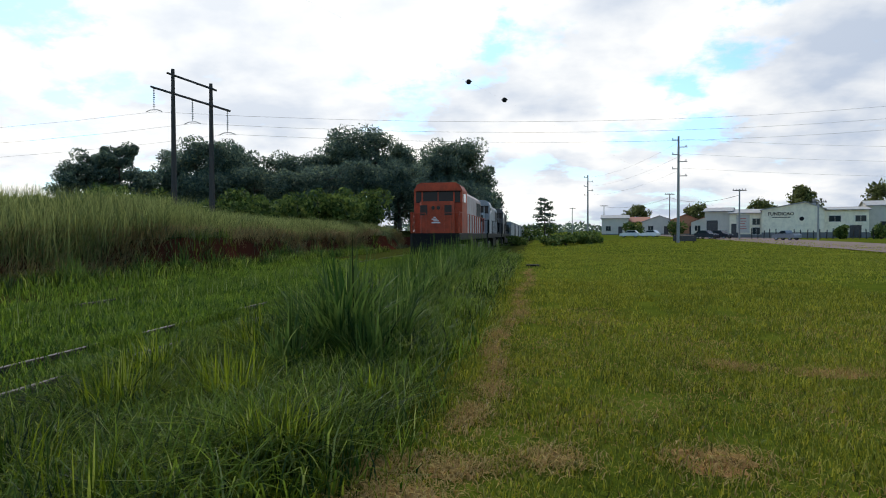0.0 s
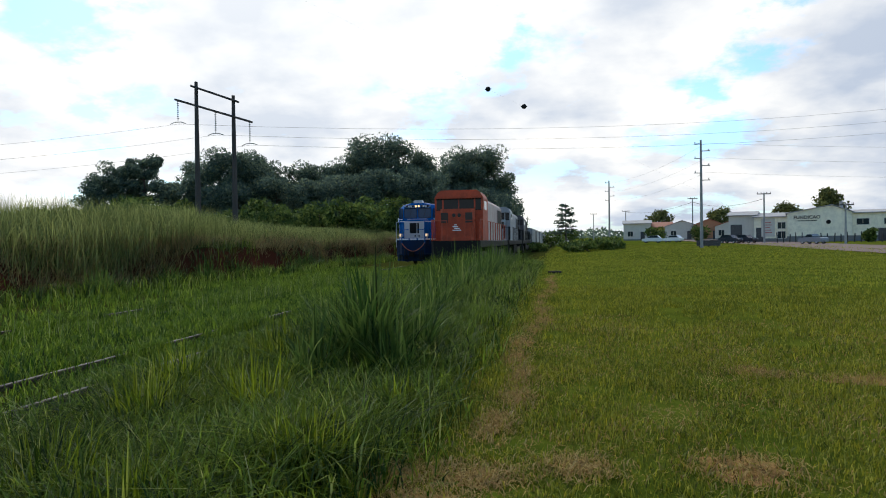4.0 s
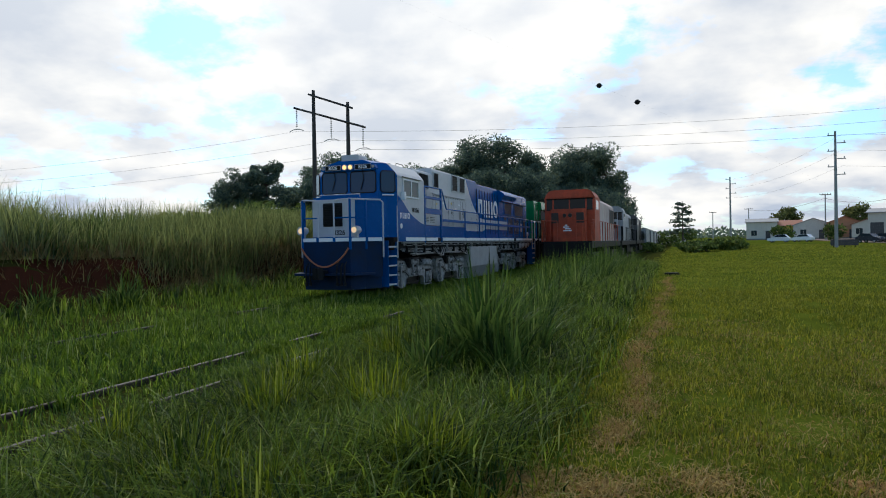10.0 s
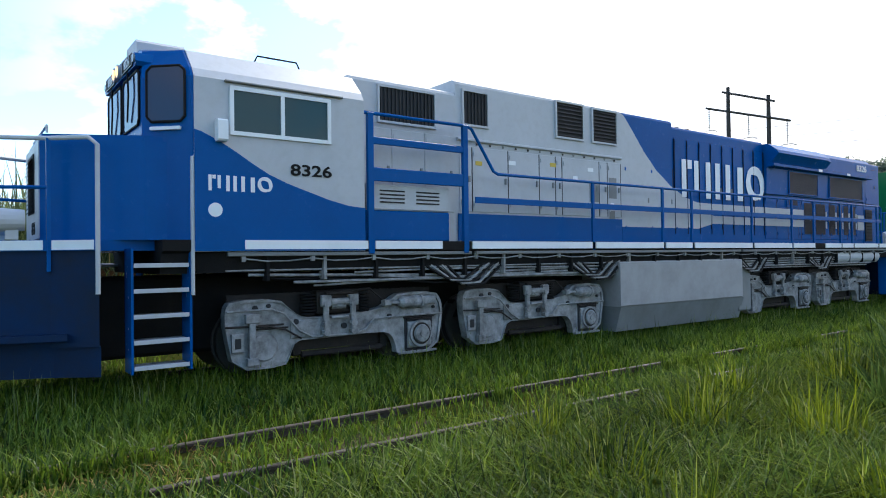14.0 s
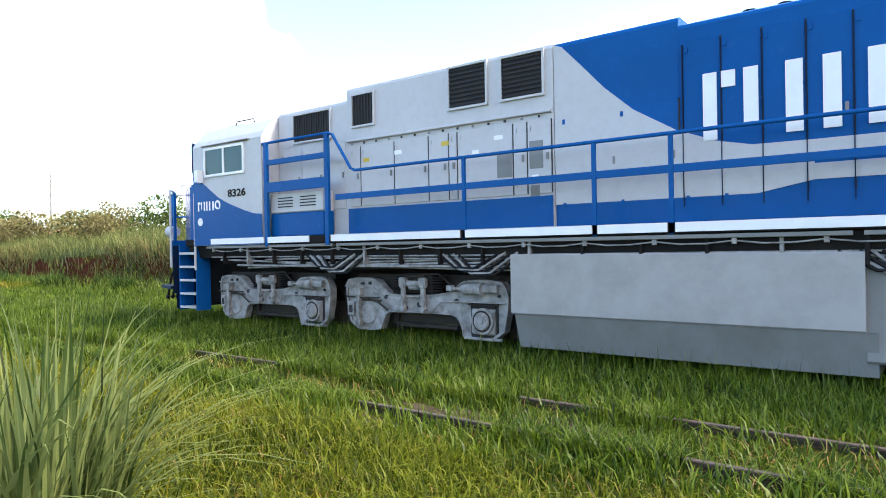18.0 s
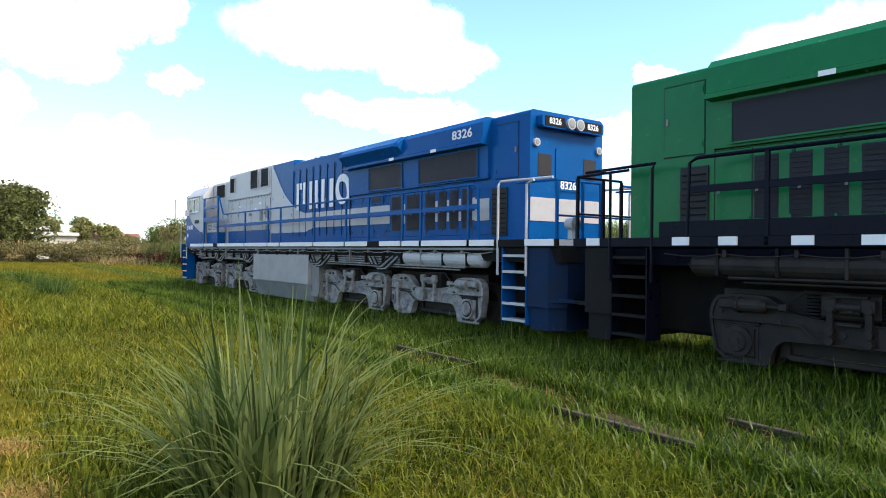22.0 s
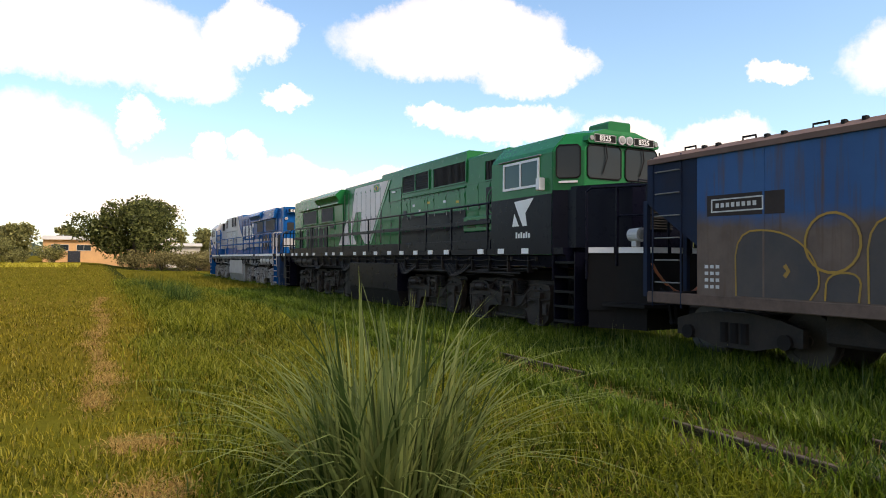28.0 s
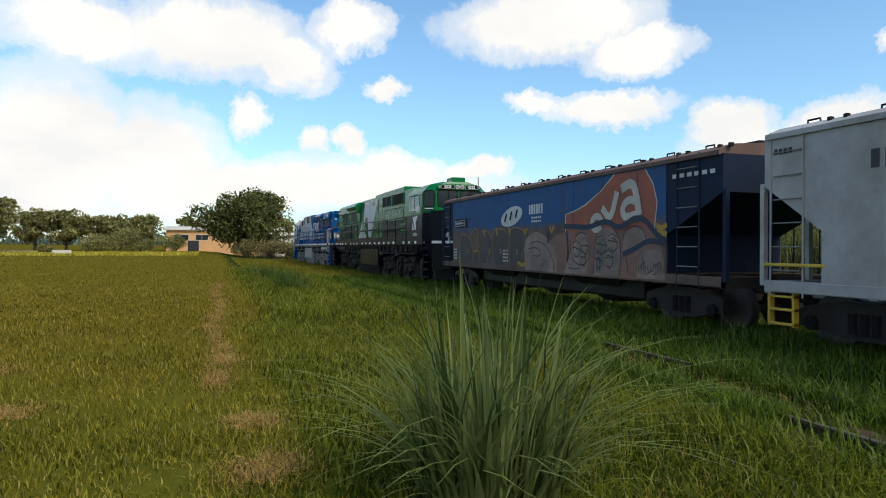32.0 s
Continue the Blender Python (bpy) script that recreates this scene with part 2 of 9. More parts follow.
def ground_material():
    m = bpy.data.materials.new("meadow_soil")
    m.use_nodes = True
    n = Nodes(m.node_tree)
    at = n.add("ShaderNodeTexCoord").outputs["Object"]
    xyz = n.add("ShaderNodeSeparateXYZ", {0: at})
    fine = n.noise(at, 9.0, 7.0, 0.7)
    mid = n.noise(at, 0.9, 6.0, 0.62)
    wide = n.noise(at, 0.07, 5.0, 0.6)
    green = n.ramp(n.math("ADD", n.math("MULTIPLY", fine, 0.5), n.math("MULTIPLY", mid, 0.5)), [(0.3, (0.026, 0.036, 0.005)), (0.5, (0.062, 0.082, 0.009)), (0.68, (0.115, 0.128, 0.016))])
    green = n.mix(n.ramp(wide, [(0.45, (0, 0, 0)), (0.65, (0.6, 0.6, 0.6))]), green, (0.120, 0.125, 0.016))
    # towards -y the ground is yellowed too, for the warm sun on it
    south = n.ramp(n.math("MULTIPLY_ADD", xyz.outputs[1], -0.05, n.math("MULTIPLY", mid, 0.3)), [(0.25, (0, 0, 0)), (0.75, (1, 1, 1))])
    green = n.mix(south, green, n.mix(fine, (0.060, 0.050, 0.007), (0.200, 0.155, 0.020)))
    soil = n.mix(fine, (0.10, 0.040, 0.020), (0.24, 0.115, 0.058))
    # thatch colour, darkened for the shade between the tall blades
    thatch_shade = n.mix(fine, (0.020, 0.024, 0.006), (0.060, 0.066, 0.014))
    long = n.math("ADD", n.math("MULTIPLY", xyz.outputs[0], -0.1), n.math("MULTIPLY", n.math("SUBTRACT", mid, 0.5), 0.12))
    green = n.mix(n.ramp(long, [(0.11, (0, 0, 0)), (0.17, (1, 1, 1))]), green, thatch_shade)
    show = n.math("MULTIPLY", n.ramp(n.noise(at, 1.6, 6.0, 0.7), [(0.60, (0, 0, 0)), (0.74, (0.7, 0.7, 0.7))]), fine)
    steep = n.ramp(n.add("ShaderNodeSeparateXYZ", {0: n.add("ShaderNodeNewGeometry").outputs["True Normal"]}).outputs[2], [(0.55, (1, 1, 1)), (0.85, (0, 0, 0))])
    red = n.mix(mid, (0.030, 0.010, 0.006), (0.095, 0.030, 0.017))
    col = n.mix(n.math("MAXIMUM", show, 0.0), green, soil)
    col = n.mix(steep, col, red)
    bs = n.add("ShaderNodeBsdfPrincipled", {"Base Color": col, "Roughness": 1.0, "Specular IOR Level": 0.0})
    bp = n.add("ShaderNodeBump", {"Height": n.math("ADD", fine, mid), "Strength": 0.6, "Distance": 0.06})
    n.tree.links.new(bp.outputs[0], bs.inputs["Normal"])
    n.add("ShaderNodeOutputMaterial", {0: bs.outputs[0]})
    return m


BLUE = material("loco_blue_paint", (0.0004, 0.082, 0.285), 0.24, vary=0.14, bump=0.02, dirt=0.25, dirt_colour=(0.004, 0.055, 0.17), spec=0.06)
# the loco blue with grime, darkened for the shade on pilot and plough
PILOTBLUE = material("grimy_shaded_blue_paint", (0.0008, 0.022, 0.074), 0.6, vary=0.2, bump=0.08, dirt=0.9, dirt_colour=(0.012, 0.018, 0.030), spec=0.12)
SILVER = material("silver_paint", (0.475, 0.48, 0.50), 0.40, vary=0.07, bump=0.02, dirt=0.3, dirt_colour=(0.30, 0.29, 0.28), spec=0.3, dirt_scale=6.0)
WHITE = material("white_paint", (0.78, 0.79, 0.80), 0.45, vary=0.06, bump=0.03, dirt=0.2, dirt_colour=(0.4, 0.39, 0.36))
GREEN = material("loco_green_paint", (0.002, 0.145, 0.044), 0.24, vary=0.14, bump=0.02, dirt=0.25, dirt_colour=(0.010, 0.075, 0.030), spec=0.18)
NAVY = material("dark_blue_paint", (0.0045, 0.0052, 0.013), 0.3, vary=0.15, bump=0.02, dirt=0.2, dirt_colour=(0.010, 0.009, 0.010), spec=0.08)
BLACK = material("black_iron", (0.011, 0.011, 0.012), 0.6, vary=0.2, bump=0.1, dirt=0.35, dirt_colour=(0.025, 0.020, 0.017), spec=0.1)
DARK = material("dark_grille", (0.012, 0.012, 0.014), 0.7, vary=0.2, bump=0.05)
TANKPALE = material("pale_tank_paint", (0.34, 0.33, 0.33), 0.5, vary=0.10, grain=3.0, bump=0.05, dirt=0.5, dirt_colour=(0.20, 0.19, 0.18), spec=0.3, dirt_scale=2.2)
# grime, made stronger to stand in for shading between the cast parts
GREYCAST = material("grey_cast_steel", (0.355, 0.35, 0.345), 0.6, vary=0.2, grain=9, bump=0.25, dirt=0.9, dirt_colour=(0.060, 0.055, 0.052), spec=0.25, dirt_scale=5.5)
BLACKCAST = material("black_cast_steel", (0.020, 0.018, 0.018), 0.55, vary=0.25, bump=0.25, dirt=0.6, dirt_colour=(0.055, 0.040, 0.031), spec=0.15, dirt_scale=3.0)
# grime colour lowered to hold the deep shade under the train
UNDER = material("underframe_grime_shade", (0.014, 0.014, 0.015), 0.75, vary=0.3, bump=0.3, dirt=0.5, dirt_colour=(0.030, 0.024, 0.020), spec=0.05)
TANKGREY = material("tank_grey_paint", (0.20, 0.205, 0.205), 0.6, vary=0.12, bump=0.1, dirt=0.5, dirt_colour=(0.10, 0.095, 0.08))
RUST = material("rusty_steel", (0.050, 0.032, 0.024), 0.8, vary=0.3, grain=12, bump=0.3, dirt=0.6, dirt_colour=(0.045, 0.03, 0.024))
RAILTOP = material("worn_rail_steel", (0.085, 0.068, 0.056), 0.62, spec=0.25, metal=0.0, vary=0.2, bump=0.05, dirt=0.4, dirt_colour=(0.14, 0.085, 0.06))
STEEL = material("wheel_steel", (0.045, 0.042, 0.040), 0.6, metal=0.2, vary=0.2, bump=0.1, dirt=0.4)
TIMBER = material("weathered_sleeper", (0.10, 0.075, 0.058), 0.9, vary=0.3, grain=10, bump=0.4, dirt=0.5, dirt_colour=(0.05, 0.04, 0.03))
GLASS = glass_material("cab_glass")
DUSTGLASS = glass_material("dusty_dark_glass", (0.028, 0.024, 0.022), 0.35)
# the blue reflection in the windscreen is put into the glass colour
BLUEGLASS = glass_material("blue_reflection_windscreen", (0.012, 0.040, 0.095), 0.10)
TEALGLASS = glass_material("tinted_cab_glass", (0.03, 0.07, 0.075))
LAMPGLASS = glass_material("lamp_glass", (0.26, 0.27, 0.27), 0.12)
GLOW = glow_material("lit_headlight", (1.0, 0.60, 0.25), 1.7)
GLOWWHITE = glow_material("lit_ditch_light", (1.0, 0.74, 0.46), 0.8)
RED = material("red_paint", (0.45, 0.03, 0.02), 0.45, bump=0.03)
YELLOW = material("yellow_paint", (0.60, 0.40, 0.03), 0.5, bump=0.03, dirt=0.3)
ORANGE = material("faded_orange_paint", (0.56, 0.085, 0.035), 0.55, vary=0.3, grain=4.0, bump=0.05, dirt=0.9, dirt_colour=(0.17, 0.040, 0.024), spec=0.2, dirt_scale=2.4)
HOSE = material("orange_rubber_hose", (0.42, 0.13, 0.06), 0.6, bump=0.05)
GROUND = ground_material()
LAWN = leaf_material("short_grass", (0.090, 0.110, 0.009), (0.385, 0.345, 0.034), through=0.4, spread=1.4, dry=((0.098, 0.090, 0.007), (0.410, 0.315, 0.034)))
LAWNFAR = leaf_material("far_short_grass", (0.165, 0.188, 0.022), (0.325, 0.318, 0.037), through=0.4, spread=0.5, dry=((0.150, 0.140, 0.012), (0.330, 0.270, 0.034)), pale=0.08, dark_gap=0.005)
LUSH = leaf_material("lush_grass", (0.016, 0.044, 0.003), (0.245, 0.290, 0.018), through=0.45, spread=1.6, dry=((0.058, 0.078, 0.006), (0.330, 0.330, 0.036)))
# brighter towards +y; dry holds only the slightly darker tone towards -y
TRACKGRASS = leaf_material("track_grass", (0.025, 0.066, 0.005), (0.225, 0.315, 0.030), through=0.45, spread=1.6, sheen=0.02, dry=((0.022, 0.058, 0.004), (0.205, 0.285, 0.028)))
TALL = leaf_material("tall_grass", (0.013, 0.036, 0.004), (0.235, 0.325, 0.036), through=0.45, spread=1.6, sheen=0.018, pale=0.9, dark_gap=0.22)
TUFT = leaf_material("guinea_grass", (0.048, 0.085, 0.020), (0.350, 0.395, 0.135), through=0.4, spread=3.0, sheen=0.02)
TUFTDARK = leaf_material("blue_green_grass", (0.020, 0.054, 0.011), (0.150, 0.215, 0.046), through=0.45, spread=3.0)
BANKDARK = leaf_material("cane_grass", (0.028, 0.052, 0.020), (0.225, 0.262, 0.108), through=0.4, spread=0.9, sheen=0.03)
STRAW = leaf_material("dry_grass", (0.24, 0.145, 0.042), (0.50, 0.33, 0.105), through=0.2)
BANKGRASS = leaf_material("bank_grass", (0.076, 0.104, 0.030), (0.390, 0.410, 0.140), through=0.4, spread=0.8)
# bright yellow that holds the sunlight on the far strip of grass
SUNLITGRASS = leaf_material("yellow_sunlit_grass", (0.38, 0.32, 0.030), (0.66, 0.55, 0.085), through=0.3)
BANKSTRAW = leaf_material("weathered_straw", (0.180, 0.125, 0.055), (0.440, 0.330, 0.150), through=0.2)
# leaf green lifted and blued to carry the haze over the wood
LEAF = leaf_material("hazed_eucalyptus_leaf", (0.070, 0.108, 0.086), (0.190, 0.240, 0.170), through=0.5, spread=0.6)
LEAF_MANGO = leaf_material("mango_leaf", (0.042, 0.056, 0.018), (0.225, 0.235, 0.075), through=0.35, spread=0.8)
LEAF_SCRUB = leaf_material("scrub_leaf", (0.110, 0.092, 0.036), (0.380, 0.320, 0.135), through=0.35, spread=0.8)
# raised leaf colour that holds the sunlight on the far trees
LEAF_SUNLIT = leaf_material("sunlit_tree_leaf", (0.125, 0.125, 0.045), (0.470, 0.440, 0.165), through=0.4, spread=0.8)
LEAF_BUSH = leaf_material("bush_leaf", (0.036, 0.068, 0.016), (0.190, 0.240, 0.055), through=0.3, spread=0.8)
BARK = material("bark", (0.085, 0.070, 0.055), 0.9, vary=0.3, grain=5, bump=0.6)
CONCRETE = material("concrete", (0.30, 0.295, 0.28), 0.85, vary=0.15, bump=0.2, dirt=0.4, dirt_colour=(0.14, 0.13, 0.12))
POLEWOOD = material("dark_pole_timber", (0.050, 0.042, 0.036), 0.85, vary=0.2, bump=0.3)

# ---- building blocks ----


def thing(name, label, category, at=None, group="", kind=""):
    ob = new(name)
    ob.empty_display_size = 0.2
    if at is not None:
        ob.matrix_basis = at
    return tagged(ob, label, category, group, kind)


def part(name, bm, mat, parent=None, label="", smooth=False):
    me = bpy.data.meshes.new(name)
    bmesh.ops.recalc_face_normals(bm, faces=bm.faces)
    bm.to_mesh(me)
    bm.free()
    if smooth:
        me.polygons.foreach_set("use_smooth", [True] * len(me.polygons))
    me.materials.append(mat)
    ob = new(name, me)
    ob.parent = parent
    if label:
        ob["label"] = label
    return ob


def box(bm, x0, x1, y0, y1, z0, z1):
    v = [bm.verts.new((x, y, z)) for x in (x0, x1) for y in (y0, y1) for z in (z0, z1)]
    for f in ((0, 1, 3, 2), (4, 6, 7, 5), (0, 4, 5, 1), (2, 3, 7, 6), (0, 2, 6, 4), (1, 5, 7, 3)):
        bm.faces.new([v[i] for i in f])


def bbox(bm, x0, x1, y0, y1, z0, z1, c=0.02):
    """A box with its edges along y taken off."""
    prism(bm, [(x0 + c, z0), (x1 - c, z0), (x1, z0 + c), (x1, z1 - c), (x1 - c, z1), (x0 + c, z1), (x0, z1 - c), (x0, z0 + c)], "y", y0, y1)


def prism(bm, pts, axis, a, b):
    """A profile run along an axis: y takes (x, z), x takes (y, z), z takes (x, y)."""
    def at(p, t):
        return {"y": (p[0], t, p[1]), "x": (t, p[0], p[1]), "z": (p[0], p[1], t)}[axis]
    lo, hi = [bm.verts.new(at(p, a)) for p in pts], [bm.verts.new(at(p, b)) for p in pts]
    k = len(pts)
    bm.faces.new(lo[::-1])
    bm.faces.new(hi)
    for i in range(k):
        bm.faces.new((lo[i], lo[(i + 1) % k], hi[(i + 1) % k], hi[i]))


def tube(bm, p0, p1, r0, r1=None, n=8):
    p0, p1 = Vector(p0), Vector(p1)
    r1 = r0 if r1 is None else r1
    d = (p1 - p0).normalized()
    a = d.orthogonal().normalized()
    b = d.cross(a)
    ring = [[bm.verts.new(p + (a * math.cos(2 * math.pi * i / n) + b * math.sin(2 * math.pi * i / n)) * r) for i in range(n)] for p, r in ((p0, r0), (p1, r1))]
    bm.faces.new(ring[0][::-1])
    bm.faces.new(ring[1])
    for i in range(n):
        bm.faces.new((ring[0][i], ring[0][(i + 1) % n], ring[1][(i + 1) % n], ring[1][i]))


def pipe(bm, pts, r, n=6):
    """A bent tube through the points, in one skin."""
    pts = [Vector(p) for p in pts]
    rings, a = [], None
    for i, p in enumerate(pts):
        d = (pts[min(i + 1, len(pts) - 1)] - pts[max(i - 1, 0)]).normalized()
        a = d.orthogonal().normalized() if a is None else (a - d * a.dot(d)).normalized()
        b = d.cross(a)
        rings.append([bm.verts.new(p + (a * math.cos(2 * math.pi * k / n) + b * math.sin(2 * math.pi * k / n)) * r) for k in range(n)])
    bm.faces.new(rings[0][::-1])
    bm.faces.new(rings[-1])
    for u, v in zip(rings, rings[1:]):
        for k in range(n):
            bm.faces.new((u[k], u[(k + 1) % n], v[(k + 1) % n], v[k]))


def ring(bm, centre, axis, r_in, r_out, depth, n=24, a0=0.0, a1=360.0):
    """A flat ring, or a piece of one, about the x axis (axis 'x') or y axis."""
    c = Vector(centre)
    full = a1 - a0 >= 360
    k = n if full else n + 1
    rows = []
    for i in range(k):
        a = radians(a0 + (a1 - a0) * i / n)
        row = []
        for r in (r_in, r_out):
            for d in (0, depth):
                p = Vector((d, r * math.cos(a), r * math.sin(a))) if axis == "x" else Vector((r * math.cos(a), d, r * math.sin(a)))
                row.append(bm.verts.new(c + p))
        rows.append(row)
    for i in range(n if full else n):
        p, q = rows[i], rows[(i + 1) % k]
        if not full and i + 1 >= k:
            break
        for u, v in ((0, 1), (1, 3), (3, 2), (2, 0)):
            bm.faces.new((p[u], q[u], q[v], p[v]))


def words(text, size, mat, parent, at, name="lettering", depth=0.004, label=""):
    cu = bpy.data.curves.new(name, "FONT")
    cu.body, cu.size, cu.extrude, cu.align_x, cu.align_y = text, size, depth, "CENTER", "CENTER"
    cu.resolution_u = 3
    cu.offset = size * 0.02
    cu.materials.append(mat)
    tmp = new("tmp", cu)
    bpy.context.view_layer.update()
    me = bpy.data.meshes.new_from_object(tmp.evaluated_get(bpy.context.evaluated_depsgraph_get()))
    bpy.data.objects.remove(tmp)
    ob = new(name, me)
    ob.parent = parent
    ob.matrix_basis = at
    if label:
        ob["label"] = label
    return ob


# ---- the ground ----


def smooth(a, b, v):
    t = min(1.0, max(0.0, (v - a) / (b - a)))
    return t * t * (3 - 2 * t)


def ground_z(x, y):
    """Height of the ground: level by the tracks, a cut bank beyond them, a slow rise far off."""
    wob = 0.35 * math.sin(y * 0.21 + 1.0) + 0.25 * math.sin(y * 0.53) + 0.12 * math.sin(y * 1.7)
    toe = -14.9 + wob
    fade = smooth(-120, -60, y) * (1 - 0.5 * smooth(90, 160, y))
    bank = ((1.35 + 0.18 * wob) * smooth(toe, toe - 0.85 - 0.4 * math.sin(y * 0.37), x) + 0.65 * smooth(toe - 0.7, toe - 4.0, x)) * fade
    dip = -0.10 * smooth(-1.6, -3.2, x) * smooth(-13.5, -11.0, x)
    r = math.hypot(x, y)
    rise = 0.0090 * max(0.0, r - 35) * smooth(-4, 8, x) if y > 0 else 0.0085 * max(0.0, r - 35) * smooth(-7.0, 2.0, x)
    rough = 0.05 * noise.noise((x * 0.5, y * 0.5, 0.0)) + 0.010 * noise.noise((x * 0.9, y * 0.9, 3.0))
    return bank + dip + min(rise, 5.0) + rough * (1.0 if abs(x) < 40 else 0.5)


def build_ground():
    xs = [-1600, -700, -300, -140, -80, -50, -35, -28, -24, -21] + [-19 + 0.25 * i for i in range(33)] + [-10.5 + 0.5 * i for i in range(38)] + [9, 10, 11.5, 13, 17, 22, 28, 36, 46, 60, 80, 110, 160, 300, 700, 1600]
    ys = [-1600, -700, -400, -260, -190, -150, -120, -100, -85, -70, -60, -50] + [-44 + 1.0 * i for i in range(100)] + [58, 62, 67, 73, 80, 90, 105, 125, 150, 190, 260, 400, 700, 1600]
    me = bpy.data.meshes.new("ground")
    verts = [(x, y, ground_z(x, y)) for y in ys for x in xs]
    w = len(xs)
    faces = [(j * w + i, j * w + i + 1, (j + 1) * w + i + 1, (j + 1) * w + i) for j in range(len(ys) - 1) for i in range(w - 1)]
    me.from_pydata(verts, [], faces)
    me.polygons.foreach_set("use_smooth", [True] * len(me.polygons))
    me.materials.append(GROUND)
    tagged(new("ground", me), "grassy meadow with a worn red-soil path and a cut bank", "ground", kind="structure")


build_ground()

T1, T2 = -5.62, -9.65  # track centre lines
GAUGE = 1.06


def rail_track(name, centre, y0, y1, label):
    track = thing(name, label, "railway track", pose(centre, 0, -0.02), kind="structure")
    for side in (-1, 1):
        bm = bmesh.new()
        x = side * GAUGE / 2
        prism(bm, [(x - 0.055, -0.135), (x + 0.055, -0.135), (x + 0.055, -0.12), (x + 0.012, -0.105), (x + 0.012, -0.04), (x + 0.033, -0.03), (x + 0.033, -0.006), (x + 0.027, -0.002), (x - 0.027, -0.002), (x - 0.033, -0.006), (x - 0.033, -0.03), (x - 0.012, -0.04), (x - 0.012, -0.105), (x - 0.055, -0.12)], "y", y0, y1)
        rail = part("rail", bm, RUST, track, "rusty steel rail")
        bm = bmesh.new()
        box(bm, x - 0.026, x + 0.026, y0, y1, -0.0015, 0.001)
        part("running_surface", bm, RAILTOP, rail, "polished rail head")
    sleeper = bmesh.new()
    bbox(sleeper, -1.0, 1.0, -0.11, 0.11, -0.26, -0.135, 0.012)
    first = part("sleeper", sleeper, TIMBER, track)
    rnd = random.Random(5)
    for k in range(-20, 26):
        o = first if k == -20 else new("sleeper", first.data)
        o.parent = track
        o.matrix_basis = pose(rnd.uniform(-0.04, 0.04), k * 0.62 + rnd.uniform(-0.05, 0.05), rnd.uniform(-0.01, 0.01), 0, 0, rnd.uniform(-2, 2))
    return track


rail_track("track_siding", T1, -150, 260, "overgrown metre-gauge siding in the grass")
rail_track("track_main", T2, -300, 260, "metre-gauge running line deep in grass")

# ---- rolling stock: x across, y towards the rear, z up from the rail ----
MOVERS = []  # things that go with the train: object, place along the train, turn about z
WHEELS = []  # wheelsets of moving things


def rounded(pts, times=2, closed=False):
    """Corners cut off a line of points."""
    for _ in range(times):
        out = [] if closed else [pts[0]]
        for (a, b), (c, d) in zip(pts, pts[1:] + (pts[:1] if closed else [])):
            out += [(a * 0.75 + c * 0.25, b * 0.75 + d * 0.25), (a * 0.25 + c * 0.75, b * 0.25 + d * 0.75)]
        if not closed:
            out.append(pts[-1])
        pts = out
    return pts


def wheelset(parent, y, r=0.46, mat=STEEL, moving=True):
    bm = bmesh.new()
    tube(bm, (-0.62, 0, 0), (0.62, 0, 0), 0.08, n=10)
    for s in (-1, 1):
        x = s * GAUGE / 2
        tube(bm, (x - 0.06, 0, 0), (x + 0.06, 0, 0), r, n=28)
        tube(bm, (x - s * 0.075, 0, 0), (x - s * 0.05, 0, 0), r + 0.025, n=28)
        ring(bm, (x + (0.06 if s > 0 else -0.075), 0, 0), "x", r * 0.72, r * 0.98, 0.015, 24)
        for k in range(6):
            a = k * math.pi / 3
            tube(bm, (x + s * 0.06, 0.22 * math.cos(a), 0.22 * math.sin(a)), (x + s * 0.066, 0.22 * math.cos(a), 0.22 * math.sin(a)), 0.045, n=8)
    w = part("wheelset", bm, mat, parent, "steel wheels on an axle")
    w.matrix_basis = pose(0, y, r)
    if moving:
        WHEELS.append((w, y, r))
    return w


FRAME_LINE = [(-1.70, 0.92), (-1.62, 1.04), (-0.98, 1.04), (-0.84, 0.91), (-0.70, 0.80), (-0.55, 0.76), (0.20, 0.78), (0.45, 0.81), (0.66, 0.86), (0.78, 0.97), (0.92, 1.04), (1.55, 1.04), (1.66, 0.92), (1.70, 0.72), (1.58, 0.12), (0.86, 0.12), (0.85, 0.27), (0.76, 0.44), (0.60, 0.49), (-0.40, 0.47), (-0.76, 0.47), (-0.85, 0.25), (-0.90, 0.14), (-1.58, 0.14), (-1.69, 0.66)]


